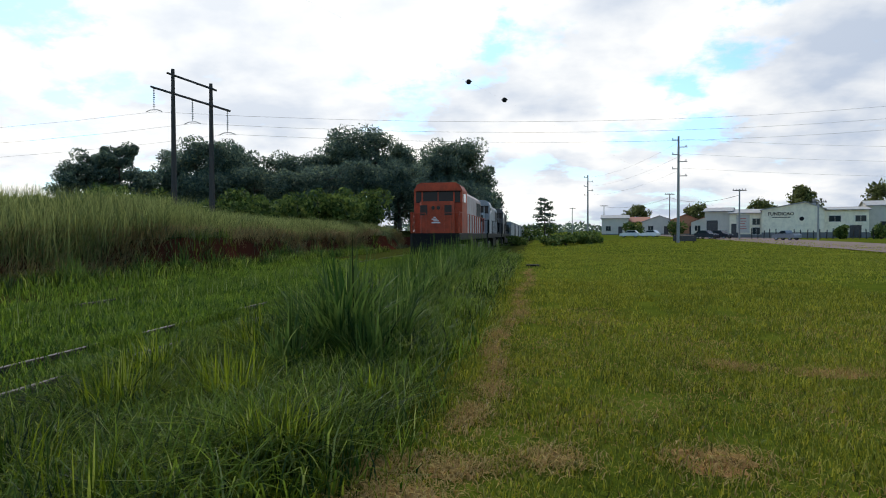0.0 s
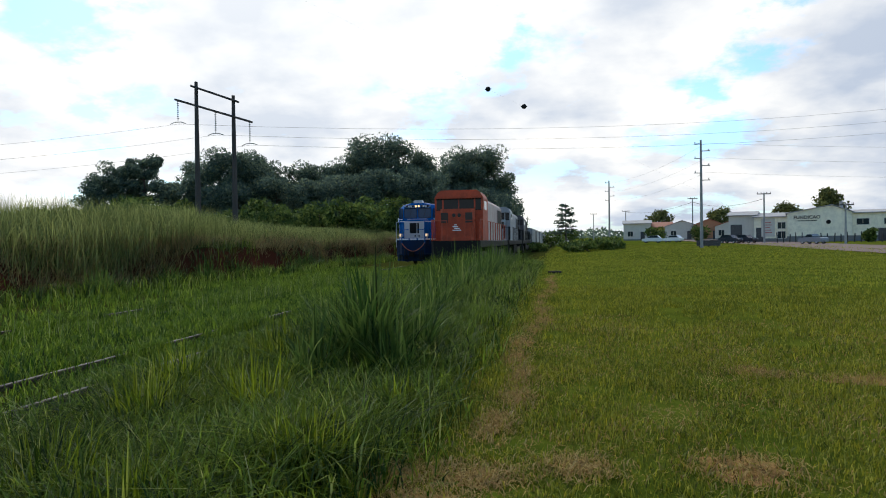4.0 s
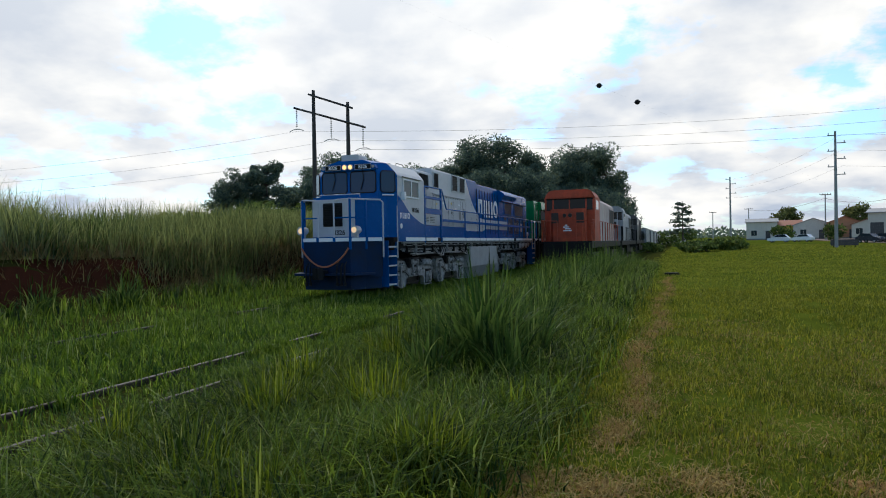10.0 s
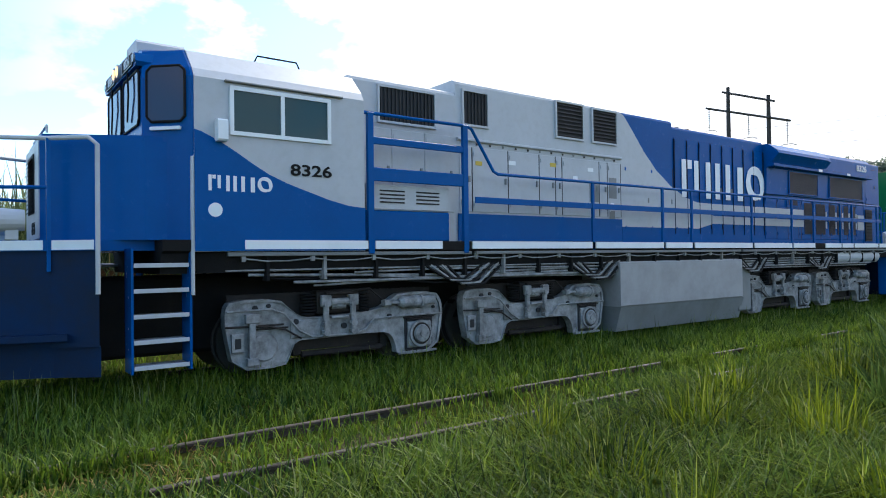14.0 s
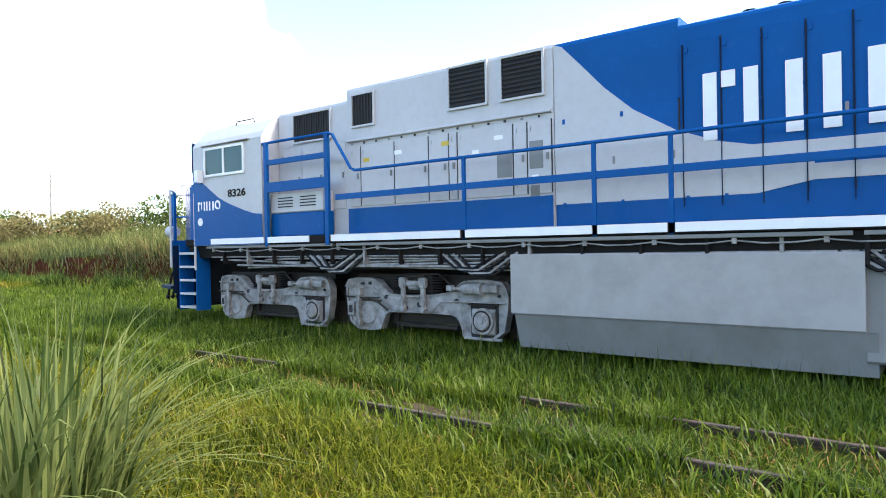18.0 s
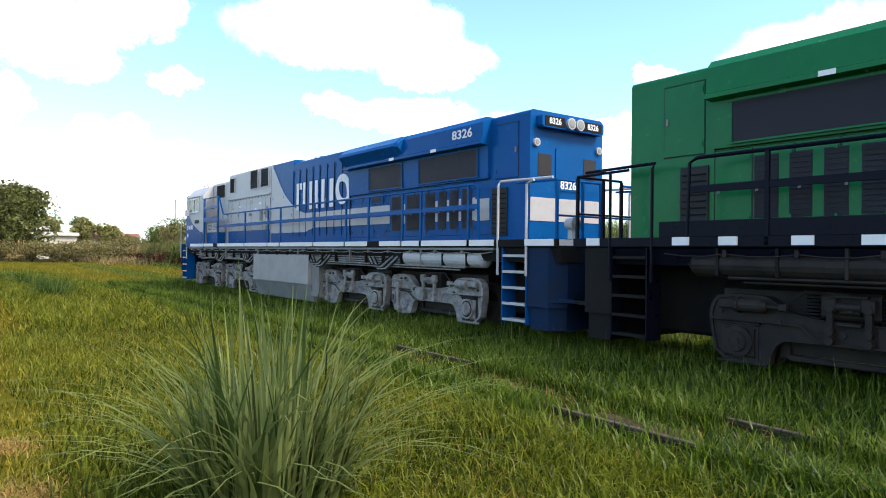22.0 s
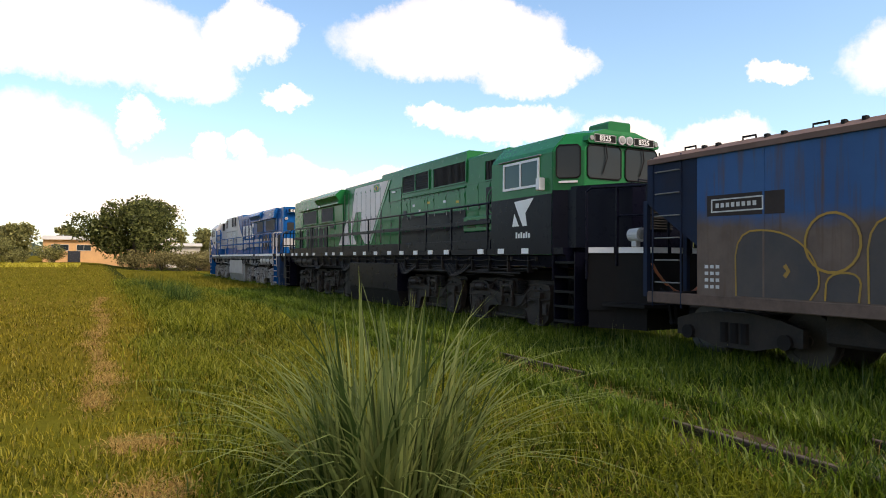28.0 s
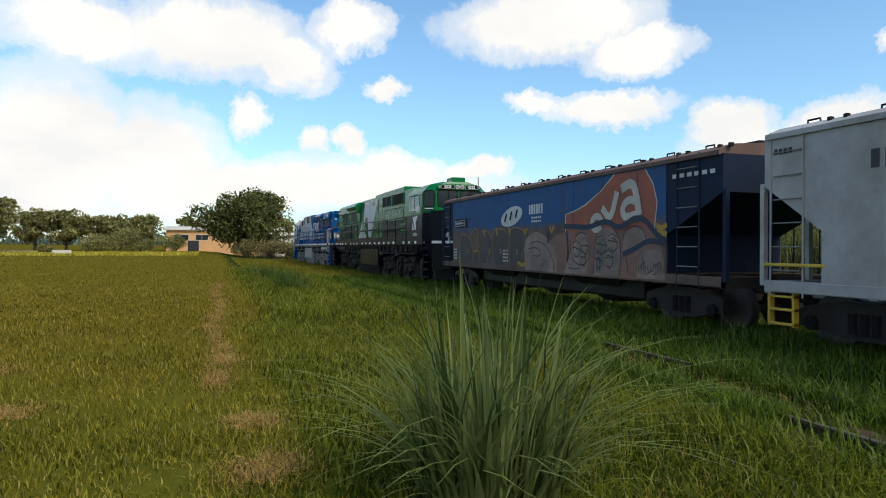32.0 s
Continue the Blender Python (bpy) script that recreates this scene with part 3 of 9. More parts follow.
def bogie(parent, yc, mat, moving=True):
    """A two-axle truck: swan-necked cast side frames, one open pedestal, brake gear, links and pipes."""
    for s in (-1, 1):
        def span(a, b):
            return min(s * a, s * b), max(s * a, s * b)

        def block(bm, x0, x1, a, b, z0, z1, c=0.012):
            lo_, hi_ = span(x0, x1)
            bbox(bm, lo_, hi_, yc + a, yc + b, z0, z1, c)

        def peg(bm, x0, x1, a, z, r, r1=None, n=12):
            tube(bm, (s * x0, yc + a, z), (s * x1, yc + a, z), r, r1, n)

        def line(pts, x=1.165, r=0.014):
            bm = bmesh.new()
            pipe(bm, [(s * x, yc + a, z) for a, z in pts], r, 6)
            return bm
        bm = bmesh.new()
        outline = rounded([(yc + a, b) for a, b in FRAME_LINE], 1, True)
        prism(bm, outline, "x", s * 0.98, s * 1.11)
        # thickened rim that follows the casting
        mid = (yc, 0.56)
        inner = [(mid[0] + (a - mid[0]) * 0.975, mid[1] + (b - mid[1]) * 0.93) for a, b in outline]
        k = len(outline)
        va, vb = [bm.verts.new((s * 1.135, a, b)) for a, b in outline], [bm.verts.new((s * 1.135, a, b)) for a, b in inner]
        wa, wb = [bm.verts.new((s * 1.11, a, b)) for a, b in outline], [bm.verts.new((s * 1.11, a, b)) for a, b in inner]
        for i in range(k):
            n_ = (i + 1) % k
            bm.faces.new((va[i], va[n_], vb[n_], vb[i]))
            bm.faces.new((wa[i], wa[n_], va[n_], va[i]))
            bm.faces.new((vb[i], vb[n_], wb[n_], wb[i]))
        f = part("side_frame", bm, mat, parent, "cast swan-necked truck side frame")
        # open pedestal with the round axle box
        # a flat dark plate stands for the shaded gap
        bm = bmesh.new()
        block(bm, 1.10, 1.125, 1.00, 1.50, 0.18, 0.68)
        block(bm, 1.10, 1.128, 1.02, 1.44, 0.125, 0.19)
        part("pedestal_shade", bm, DARK, f, "dark plate for the shaded gap about the axle box")
        bm = bmesh.new()
        block(bm, 1.0, 1.16, 1.04, 1.46, 0.21, 0.60, 0.03)
        peg(bm, 1.15, 1.20, 1.25, 0.42, 0.20, n=20)
        bx = part("journal_box", bm, mat, f, "square axle box with a round cover")
        bm = bmesh.new()
        peg(bm, 1.20, 1.205, 1.25, 0.42, 0.165, n=20)
        part("cover_gap", bm, BLACKCAST, bx, "dark ring about the cover")
        bm = bmesh.new()
        peg(bm, 1.20, 1.235, 1.25, 0.42, 0.14, 0.125, 18)
        peg(bm, 1.235, 1.25, 1.25, 0.42, 0.05, n=10)
        for q in range(6):
            a_ = q * math.pi / 3
            peg(bm, 1.23, 1.245, 1.25 + 0.095 * math.cos(a_), 0.42 + 0.095 * math.sin(a_), 0.016, n=6)
        part("cover", bm, mat, bx, "bolted axle-box cover")
        for q in range(3):
            bm = bmesh.new()
            block(bm, 1.12, 1.165, 1.02 - 0.05 * q, 1.46 + 0.05 * q, 0.625 + 0.028 * q, 0.645 + 0.028 * q, 0.004)
            part("spring_leaf", bm, BLACKCAST, f)
        bm = bmesh.new()
        block(bm, 1.11, 1.15, 0.88, 1.56, 0.125, 0.165, 0.008)
        part("pedestal_tie", bm, mat, f, "tie bar under the axle box")
        # closed pedestal: a low round boss, a link, a slotted block
        bm = bmesh.new()
        peg(bm, 1.10, 1.14, -1.18, 0.42, 0.20, 0.17, 18)
        part("boss", bm, mat, f, "round boss of the casting")
        bm = bmesh.new()
        block(bm, 1.13, 1.20, -1.40, -1.32, 0.22, 0.84)
        block(bm, 1.13, 1.22, -1.45, -1.27, 0.74, 0.86)
        block(bm, 1.13, 1.22, -1.43, -1.29, 0.20, 0.30)
        part("hanger_link", bm, mat, f, "upright hanger link")
        bm = bmesh.new()
        block(bm, 1.13, 1.18, -1.62, -1.47, 0.38, 0.62)
        sl = part("slotted_block", bm, mat, f, "small slotted block")
        bm = bmesh.new()
        block(bm, 1.18, 1.184, -1.585, -1.505, 0.43, 0.56, 0.004)
        part("slot", bm, DARK, sl)
        for a, b, z in ((-1.30, -0.86, 0.645), (-1.26, -0.92, 0.69)):
            bm = bmesh.new()
            block(bm, 1.12, 1.155, a, b, z, z + 0.022, 0.004)
            part("spring_leaf", bm, BLACKCAST, f)
        for a, z, r in ((-1.30, 0.93, 0.035), (-1.12, 0.95, 0.028), (-0.74, 0.72, 0.038), (0.73, 0.705, 0.036), (1.40, 0.93, 0.040), (-0.02, 0.62, 0.042), (-0.30, 0.56, 0.024), (1.52, 0.80, 0.024)):
            bm = bmesh.new()
            peg(bm, 1.10, 1.142, a, z, r)
            part("casting_hole", bm, DARK, f, "dark hole in the casting")
        # brake cylinder on the high shoulder
        bm = bmesh.new()
        for a0, a1, r0, r1 in ((0.86, 0.92, 0.05, 0.088), (0.92, 1.22, 0.088, 0.088), (1.22, 1.26, 0.105, 0.105), (0.64, 0.86, 0.026, 0.026)):
            tube(bm, (s * 1.18, yc + a0, 0.90), (s * 1.18, yc + a1, 0.90), r0, r1, 14)
        block(bm, 1.12, 1.20, 1.26, 1.52, 0.845, 0.975, 0.02)
        block(bm, 1.12, 1.22, 0.60, 0.70, 0.86, 0.95)
        part("brake_cylinder", bm, mat, f, "brake cylinder with its push rod")
        # middle: two pinned links before the bolster and its springs
        for a in (-0.32, 0.10):
            bm = bmesh.new()
            block(bm, 1.15, 1.20, a - 0.035, a + 0.035, 0.52, 1.0)
            for z in (0.55, 0.66, 0.94):
                peg(bm, 1.14, 1.225, a, z, 0.05, n=10)
            block(bm, 1.14, 1.21, a - 0.07, a + 0.07, 0.90, 1.06, 0.02)
            part("swing_link", bm, mat, f, "pinned swing link")
        bm = bmesh.new()
        block(bm, 1.12, 1.20, -0.24, 0.02, 0.735, 0.765, 0.006)
        block(bm, 1.05, 1.17, -0.22, 0.0, 0.86, 1.0, 0.03)
        part("damper_seat", bm, mat, f)
        bm = bmesh.new()
        peg(bm, 1.05, 1.19, -0.11, 0.95, 0.06)
        tube(bm, (s * 1.16, yc - 0.24, 0.96), (s * 1.16, yc + 0.06, 0.96), 0.05, n=10)
        part("damper", bm, mat, f, "short horizontal damper")
        for a in (-0.52, 0.32):
            bm = bmesh.new()
            for q in range(7):
                tube(bm, (s * 1.04, yc + a, 0.80 + 0.042 * q), (s * 1.04, yc + a, 0.822 + 0.042 * q), 0.105, n=12)
            part("coil_spring", bm, UNDER, f, "dark coil spring")
        bm = bmesh.new()
        block(bm, 0.92, 1.10, -0.42, 0.24, 0.80, 1.12, 0.03)
        block(bm, 0.92, 1.16, -0.30, 0.12, 1.06, 1.10, 0.01)
        part("bolster_guide", bm, BLACKCAST, f)
        bm = bmesh.new()
        block(bm, 1.10, 1.14, -0.82, -0.40, 0.50, 0.74, 0.012)
        part("stiffener", bm, mat, f, "riveted stiffening plate")
        # pipes that follow the casting
        part("air_pipe", line([(-1.68, 0.90), (-1.1, 0.91), (-0.92, 0.84), (-0.70, 0.60), (-0.52, 0.505), (0.12, 0.495), (0.30, 0.55), (0.44, 0.69), (0.9, 0.70), (1.66, 0.70)]), mat, f)
        part("air_pipe", line([(-1.70, 0.71), (-1.15, 0.69), (-0.90, 0.63), (-0.68, 0.50)]), BLACKCAST, f)
        part("air_pipe", line([(-0.32, 1.0), (-0.1, 1.1), (0.4, 1.12), (0.62, 0.95)], 1.13, 0.018), BLACKCAST, f)
        # behind: a dark plate added for the shaded gaps, brake beam and shoes
        bm = bmesh.new()
        box(bm, *span(0.90, 0.92), yc - 1.60, yc + 1.60, 0.30, 1.10)
        part("inner_plate", bm, BLACKCAST, f, "added dark plate for the shade behind the side frame")
        bm = bmesh.new()
        block(bm, 0.94, 1.02, -0.60, 0.66, 0.22, 0.30, 0.02)
        part("brake_beam", bm, BLACKCAST, f, "low brake beam")
        for a in (-0.66, 0.72):
            bm = bmesh.new()
            block(bm, 0.60, 0.98, a - 0.06, a + 0.06, 0.24, 0.66, 0.02)
            part("brake_shoe", bm, BLACKCAST, f)
    bm = bmesh.new()
    bbox(bm, -0.98, 0.98, yc - 0.34, yc + 0.34, 0.50, 0.92)
    bbox(bm, -0.6, 0.6, yc - 1.5, yc + 1.5, 0.55, 0.85)
    part("bolster", bm, UNDER, parent)
    for ax in (-1.18, 1.25):
        wheelset(parent, yc + ax, moving=moving)


def handrail(parent, pts, mat, r=0.019, name="handrail"):
    bm = bmesh.new()
    pipe(bm, pts, r, 8)
    return part(name, bm, mat, parent)


def grille(parent, x, y0, y1, z0, z1, mat=DARK, rim=SILVER, upright=False, label="louvred air grille"):
    """A framed grille of slats on a side wall at x."""
    s = 1 if x > 0 else -1
    bm = bmesh.new()
    box(bm, min(x, x + s * 0.012), max(x, x + s * 0.012), y0, y1, z0, z1)
    g = part("grille", bm, DARK, parent, label)
    bm = bmesh.new()
    k = max(4, int(((y1 - y0) if upright else (z1 - z0)) / 0.065))
    for i in range(k):
        if upright:
            a = y0 + (y1 - y0) * (i + 0.3) / k
            box(bm, min(x + s * 0.012, x + s * 0.03), max(x + s * 0.012, x + s * 0.03), a, a + 0.018, z0, z1)
        else:
            a = z0 + (z1 - z0) * (i + 0.2) / k
            prism(bm, [(x + s * 0.012, a + 0.03), (x + s * 0.036, a), (x + s * 0.038, a + 0.006), (x + s * 0.012, a + 0.038)], "y", y0, y1)
    part("slats", bm, mat, g)
    bm = bmesh.new()
    t = 0.035
    for a, b, c, d in ((y0 - t, y1 + t, z0 - t, z0), (y0 - t, y1 + t, z1, z1 + t), (y0 - t, y0, z0, z1), (y1, y1 + t, z0, z1)):
        box(bm, min(x, x + s * 0.04), max(x, x + s * 0.04), a, b, c, d)
    part("grille_frame", bm, rim, g)
    return g


def door_row(parent, x, edges, z0, z1, mat, latch=True, label="", seam=False):
    """Hood doors: thin panels with gaps, hinges and latches."""
    s = 1 if x > 0 else -1
    for a, b in zip(edges, edges[1:]):
        bm = bmesh.new()
        x1 = x + s * 0.014
        prism(bm, [(x, z0 + 0.012), (x1, z0 + 0.02), (x1, z1 - 0.02), (x, z1 - 0.012)], "y", a + 0.012, b - 0.012)
        d = part("hood_door", bm, mat, parent, label)
        if latch:
            for z in (z0 + 0.12, z1 - 0.16):
                bm = bmesh.new()
                box(bm, min(x1, x1 + s * 0.016), max(x1, x1 + s * 0.016), a + 0.03, a + 0.07, z, z + 0.07)
                part("hinge", bm, mat, d)
            bm = bmesh.new()
            box(bm, min(x1, x1 + s * 0.02), max(x1, x1 + s * 0.02), b - 0.085, b - 0.05, (z0 + z1) / 2 - 0.05, (z0 + z1) / 2 + 0.05)
            part("latch", bm, TANKGREY, d, "small latch")
        if seam:
            bm = bmesh.new()
            g = 0.005 if seam == 2 else 0.009
            box(bm, min(x, x + s * 0.015), max(x, x + s * 0.015), b - g, b + g, z0 + 0.02, z1 - 0.02)
            part("door_seam", bm, DARK, d, "dark gap between doors")


def coupler(parent, y, way, mat=BLACK):
    bm = bmesh.new()
    bbox(bm, -0.09, 0.09, min(y, y + way * 0.34), max(y, y + way * 0.34), 0.66, 0.86)
    prism(bm, [(-0.16, y + way * 0.30), (0.10, y + way * 0.30), (0.17, y + way * 0.42), (0.08, y + way * 0.55), (-0.02, y + way * 0.46), (-0.17, y + way * 0.46)], "z", 0.60, 0.94)
    part("coupler", bm, mat, parent, "knuckle coupler")


def text_side(text, size, mat, parent, x, y, z, label="", stretch=1.0):
    """Lettering on a side wall, upright and reading from outside."""
    if x > 0:
        m = Matrix(((0, 0, 1, x), (1, 0, 0, y), (0, 1, 0, z), (0, 0, 0, 1)))
    else:
        m = Matrix(((0, 0, -1, x), (-1, 0, 0, y), (0, 1, 0, z), (0, 0, 0, 1)))
    words(text, size, mat, parent, m @ Matrix.Diagonal((stretch, 1, 1, 1)), "number", 0.003, label)


def text_end(text, size, mat, parent, x, y, z, way, label=""):
    """Lettering on an end wall; way -1 faces -y."""
    if way < 0:
        m = Matrix(((1, 0, 0, x), (0, 0, -1, y), (0, 1, 0, z), (0, 0, 0, 1)))
    else:
        m = Matrix(((-1, 0, 0, x), (0, 0, 1, y), (0, 1, 0, z), (0, 0, 0, 1)))
    words(text, size, mat, parent, m, "number", 0.003, label)


def decal(parent, x, pts, mat, name="livery_panel", lift=0.006, label=""):
    """A painted field on a side wall, from points (y, z)."""
    s = 1 if x > 0 else -1
    bm = bmesh.new()
    prism(bm, pts, "x", x, x + s * lift)
    return part(name, bm, mat, parent, label)


def logo_marks(parent, x, y, z, h, mat, lift=0.006, run=1):
    """The owner's mark as plain shapes: a row of upright bars and a swirl of two crescents."""
    s = 1 if x > 0 else -1
    x0, x1 = min(x, x + s * lift), max(x, x + s * lift)
    bm = bmesh.new()
    for a, b, c, d in ((0.0, 0.20, 0, 1), (0.25, 0.46, 0.76, 1), (0.57, 0.77, 0.16, 1), (1.12, 1.34, 0, 1), (1.58, 1.80, 0, 1), (2.10, 2.33, 0, 1), (2.72, 3.00, 0, 0.97)):
        ya, yb = sorted((y + run * a * h, y + run * b * h))
        box(bm, x0, x1, ya, yb, z + c * h, z + d * h)
    part("logo", bm, mat, parent, "white upright bars of the owner's mark")
    for a0, a1, wide in ((-62, 142, 0.24), (112, 322, 0.21)):
        bm = bmesh.new()
        out, inn = [], []
        for k in range(17):
            f = k / 16
            q = radians(a0 + (a1 - a0) * f)
            w = wide * (0.30 + 0.95 * math.sin(math.pi * min(1.0, 0.08 + 0.92 * (1 - f if a0 < 0 else f))) ** 0.8)
            r = 0.53 if a0 < 0 else 0.52 - 0.05 * f
            for pts, rr in ((out, r), (inn, r - min(w, 0.26))):
                pts.append((y + run * (3.68 + rr * math.cos(q)) * h, z + (0.53 + rr * math.sin(q)) * h))
        for k in range(16):
            cell = [out[k], out[k + 1], inn[k + 1], inn[k]]
            up = s * (0.003 if a0 > 0 else 0.0)
            va = [bm.verts.new((x0 + up, *p)) for p in cell]
            vb = [bm.verts.new((x1 + up, *p)) for p in cell]
            bm.faces.new(va)
            bm.faces.new(vb[::-1])
            for e in (0, 2):
                bm.faces.new((va[e], vb[e], vb[(e + 1) % 4], va[(e + 1) % 4]))
        bmesh.ops.recalc_face_normals(bm, faces=bm.faces[:])
        part("logo", bm, mat, parent, "white crescent of the owner's swirl")


SCREEN = material("dark_mesh_screen", (0.020, 0.020, 0.030), 0.55, vary=0.15, bump=0.3, bump_scale=160, spec=0.25)


def road_loco(name, label, liv, at):
    """A six-wheel-pair freight diesel: cab at y = 0, nose ahead of it, hood to y = 20.5."""
    main, low, cabm, rails_, castm, sillm, tankm = liv["hood"], liv["low"], liv["cab"], liv["rail"], liv["cast"], liv["sill"], liv["tank"]
    lo = thing(name, label, "locomotive", at)
    HW, END = 0.98, 20.72
    # underframe and deck
    bm = bmesh.new()
    prism(bm, [(-1.30, 1.40), (1.30, 1.40), (1.36, 1.64), (1.43, 1.67), (1.43, 1.80), (-1.43, 1.80), (-1.43, 1.67), (-1.36, 1.64)], "y", -0.36, END + 1.1)
    part("underframe", bm, sillm, lo, "heavy steel underframe and deck")
    edge = [(1.40, -1.02), (1.06, -1.46), (0.80, -2.0)]
    deck = edge + [(-x, y) for x, y in edge[::-1]]
    bm = bmesh.new()
    prism(bm, [(-1.06, -0.36), (1.06, -0.36), (1.06, -1.02)] + deck + [(-1.06, -1.02)], "z", 1.68, 1.80)
    part("front_platform", bm, low, lo, "tapered front platform")
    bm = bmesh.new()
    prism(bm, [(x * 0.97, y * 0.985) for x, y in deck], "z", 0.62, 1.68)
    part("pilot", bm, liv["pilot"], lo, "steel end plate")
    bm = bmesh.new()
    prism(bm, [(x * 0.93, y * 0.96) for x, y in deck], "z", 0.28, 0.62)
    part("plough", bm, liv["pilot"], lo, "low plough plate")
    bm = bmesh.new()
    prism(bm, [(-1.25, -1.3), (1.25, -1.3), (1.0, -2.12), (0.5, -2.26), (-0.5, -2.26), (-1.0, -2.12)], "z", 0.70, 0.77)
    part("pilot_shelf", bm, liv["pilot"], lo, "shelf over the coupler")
    for (xa, ya), (xb, yb) in zip(deck, deck[1:]):
        v = Vector((xb - xa, yb - ya, 0)).normalized()
        o = Vector((v.y, -v.x, 0)) * 0.004
        runs = ((0.08, 0.92),) if abs(xb - xa) < 1 else ((0.03, 0.30), (0.36, 0.64), (0.70, 0.97))
        for f0, f1 in runs:
            bm = bmesh.new()
            p, q = Vector((xa, ya, 0)).lerp(Vector((xb, yb, 0)), f0), Vector((xa, ya, 0)).lerp(Vector((xb, yb, 0)), f1)
            prism(bm, [(p.x - o.x, p.y - o.y), (q.x - o.x, q.y - o.y), (q.x + o.x, q.y + o.y), (p.x + o.x, p.y + o.y)], "z", 1.69, 1.795)
            part("sill_stripe", bm, WHITE, lo, "white reflective stripe")
    for s in (-1, 1):
        handrail(lo, [(s * 0.26, -1.97, 1.8), (s * 0.26, -1.97, 2.82), (s * 0.34, -1.97, 2.90), (s * 0.78, -1.97, 2.92), (s * 1.03, -1.45, 2.92), (s * 1.34, -1.10, 2.92), (s * 1.39, -1.02, 2.84), (s * 1.39, -1.02, 1.2)], liv["grab"], 0.026, "front_rail")
        handrail(lo, [(s * 0.26, -1.97, 2.38), (s * 0.78, -1.97, 2.38), (s * 1.03, -1.45, 2.38)], rails_, 0.02, "front_rail")
        for x, y in ((0.78, -1.97), (1.03, -1.45)):
            bm = bmesh.new()
            bbox(bm, s * x - 0.03, s * x + 0.03, y - 0.02, y + 0.02, 1.45, 2.92, 0.006)
            part("end_rail_post", bm, rails_, lo)
    # one added dark box stands for the motors and the shade round them
    bm = bmesh.new()
    bbox(bm, -0.44, 0.44, -1.9, END + 0.8, 0.34, 1.36, 0.05)
    part("motor_shade_box", bm, UNDER, lo, "plain dark box for motors and the shade between the wheels")
    for s in (-1, 1):
        # the pale stripe along the sill, in lengths
        for a, b in ((0.60, 2.34), (2.46, 3.62), (4.2, 6.98), (7.08, 9.1), (9.18, 10.08), (10.18, 12.45), (12.55, 14.3), (14.4, 15.5), (16.1, 17.0), (17.08, 17.75), (17.85, 19.4), (19.5, END - 0.5), (END + 0.35, END + 1.05)):
            runs = [(a + 0.2 + 0.95 * k, a + 0.46 + 0.95 * k) for k in range(int((b - a - 0.46) / 0.95) + 1) if a + 0.46 + 0.95 * k < b] if liv["dashes"] else [(a, b)]
            for u, v in runs:
                bm = bmesh.new()
                box(bm, min(s * 1.43, s * 1.452), max(s * 1.43, s * 1.452), u, v, 1.685, 1.80)
                part("sill_stripe", bm, WHITE, lo, "white reflective stripe")
        if not liv["dashes"]:
            for a, b in ((0.4, 4.2), (4.3, 12.0), (12.1, 20.2)):
                bm = bmesh.new()
                bbox(bm, min(s * 1.36, s * 1.425), max(s * 1.36, s * 1.425), a, b, 1.60, 1.65, 0.006)
                part("sill_flange", bm, TANKGREY, lo, "grey flange below the sill")
        for k in range(21):
            y = 0.6 + 0.93 * k
            bm = bmesh.new()
            pipe(bm, [(s * 1.385, y, 1.57), (s * 1.385, y + 0.3, 1.535), (s * 1.385, y + 0.62, 1.538), (s * 1.385, y + 0.93, 1.57)], 0.011, 5)
            part("conduit", bm, castm, lo, "cable slung under the sill")
            bm = bmesh.new()
            bbox(bm, min(s * 1.37, s * 1.405), max(s * 1.37, s * 1.405), y - 0.025, y + 0.025, 1.53, 1.62, 0.005)
            part("cable_clamp", bm, castm, lo)
        for k in range(9):
            bm = bmesh.new()
            z = 1.42 - 0.055 * (k % 5)
            x = s * (1.30 - 0.03 * (k % 3))
            pipe(bm, [(x, 0.4 + 0.3 * k, z), (x, 3.6, z - 0.08 * math.sin(k)), (x, 7.5, z), (x, 12.6, z + 0.02), (x, 19.8 - 0.2 * k, z)], 0.016 + 0.006 * (k % 2), 5)
            part("pipe", bm, (castm, castm, UNDER)[k % 3], lo, "pipe run under the deck")
        for k in range(24):
            bm = bmesh.new()
            y = 0.9 + 0.8 * k
            bbox(bm, min(s * 1.22, s * 1.38), max(s * 1.22, s * 1.38), y, y + 0.04, 1.28, 1.66, 0.008)
            part("pipe_hanger", bm, castm if k % 4 == 1 else liv["hanger"], lo)
        for c in (4.15, 7.2, 12.6, 16.0):
            for k in range(5):
                bm = bmesh.new()
                y = c + 0.1 * (k - 2)
                pipe(bm, [(s * 1.30, y - 0.55, 1.44), (s * 1.36, y - 0.2, 1.24 - 0.03 * k), (s * 1.36, y + 0.15, 1.22 - 0.02 * k), (s * 1.30, y + 0.6, 1.46)], 0.022, 5)
                part("traction_cable", bm, castm if k % 2 else BLACK, lo, "looped traction cable")
    # nose
    bm = bmesh.new()
    plan = [(-1.22, -0.02), (-1.22, -0.50), (-0.72, -1.50), (0.72, -1.50), (1.22, -0.50), (1.22, -0.02)]
    prism(bm, plan, "z", 1.80, 2.96)
    prism(bm, [(x * 0.97, y * 0.985) for x, y in plan], "z", 2.96, 3.02)
    nose = part("nose", bm, liv["nose"], lo, "short front hood")
    bm = bmesh.new()
    box(bm, -0.71, 0.71, -1.512, -1.50, 1.83, 2.95)
    part("nose_front", bm, liv["nose_front"], nose)
    bm = bmesh.new()
    box(bm, -0.34, 0.30, -1.525, -1.512, 2.14, 2.84)
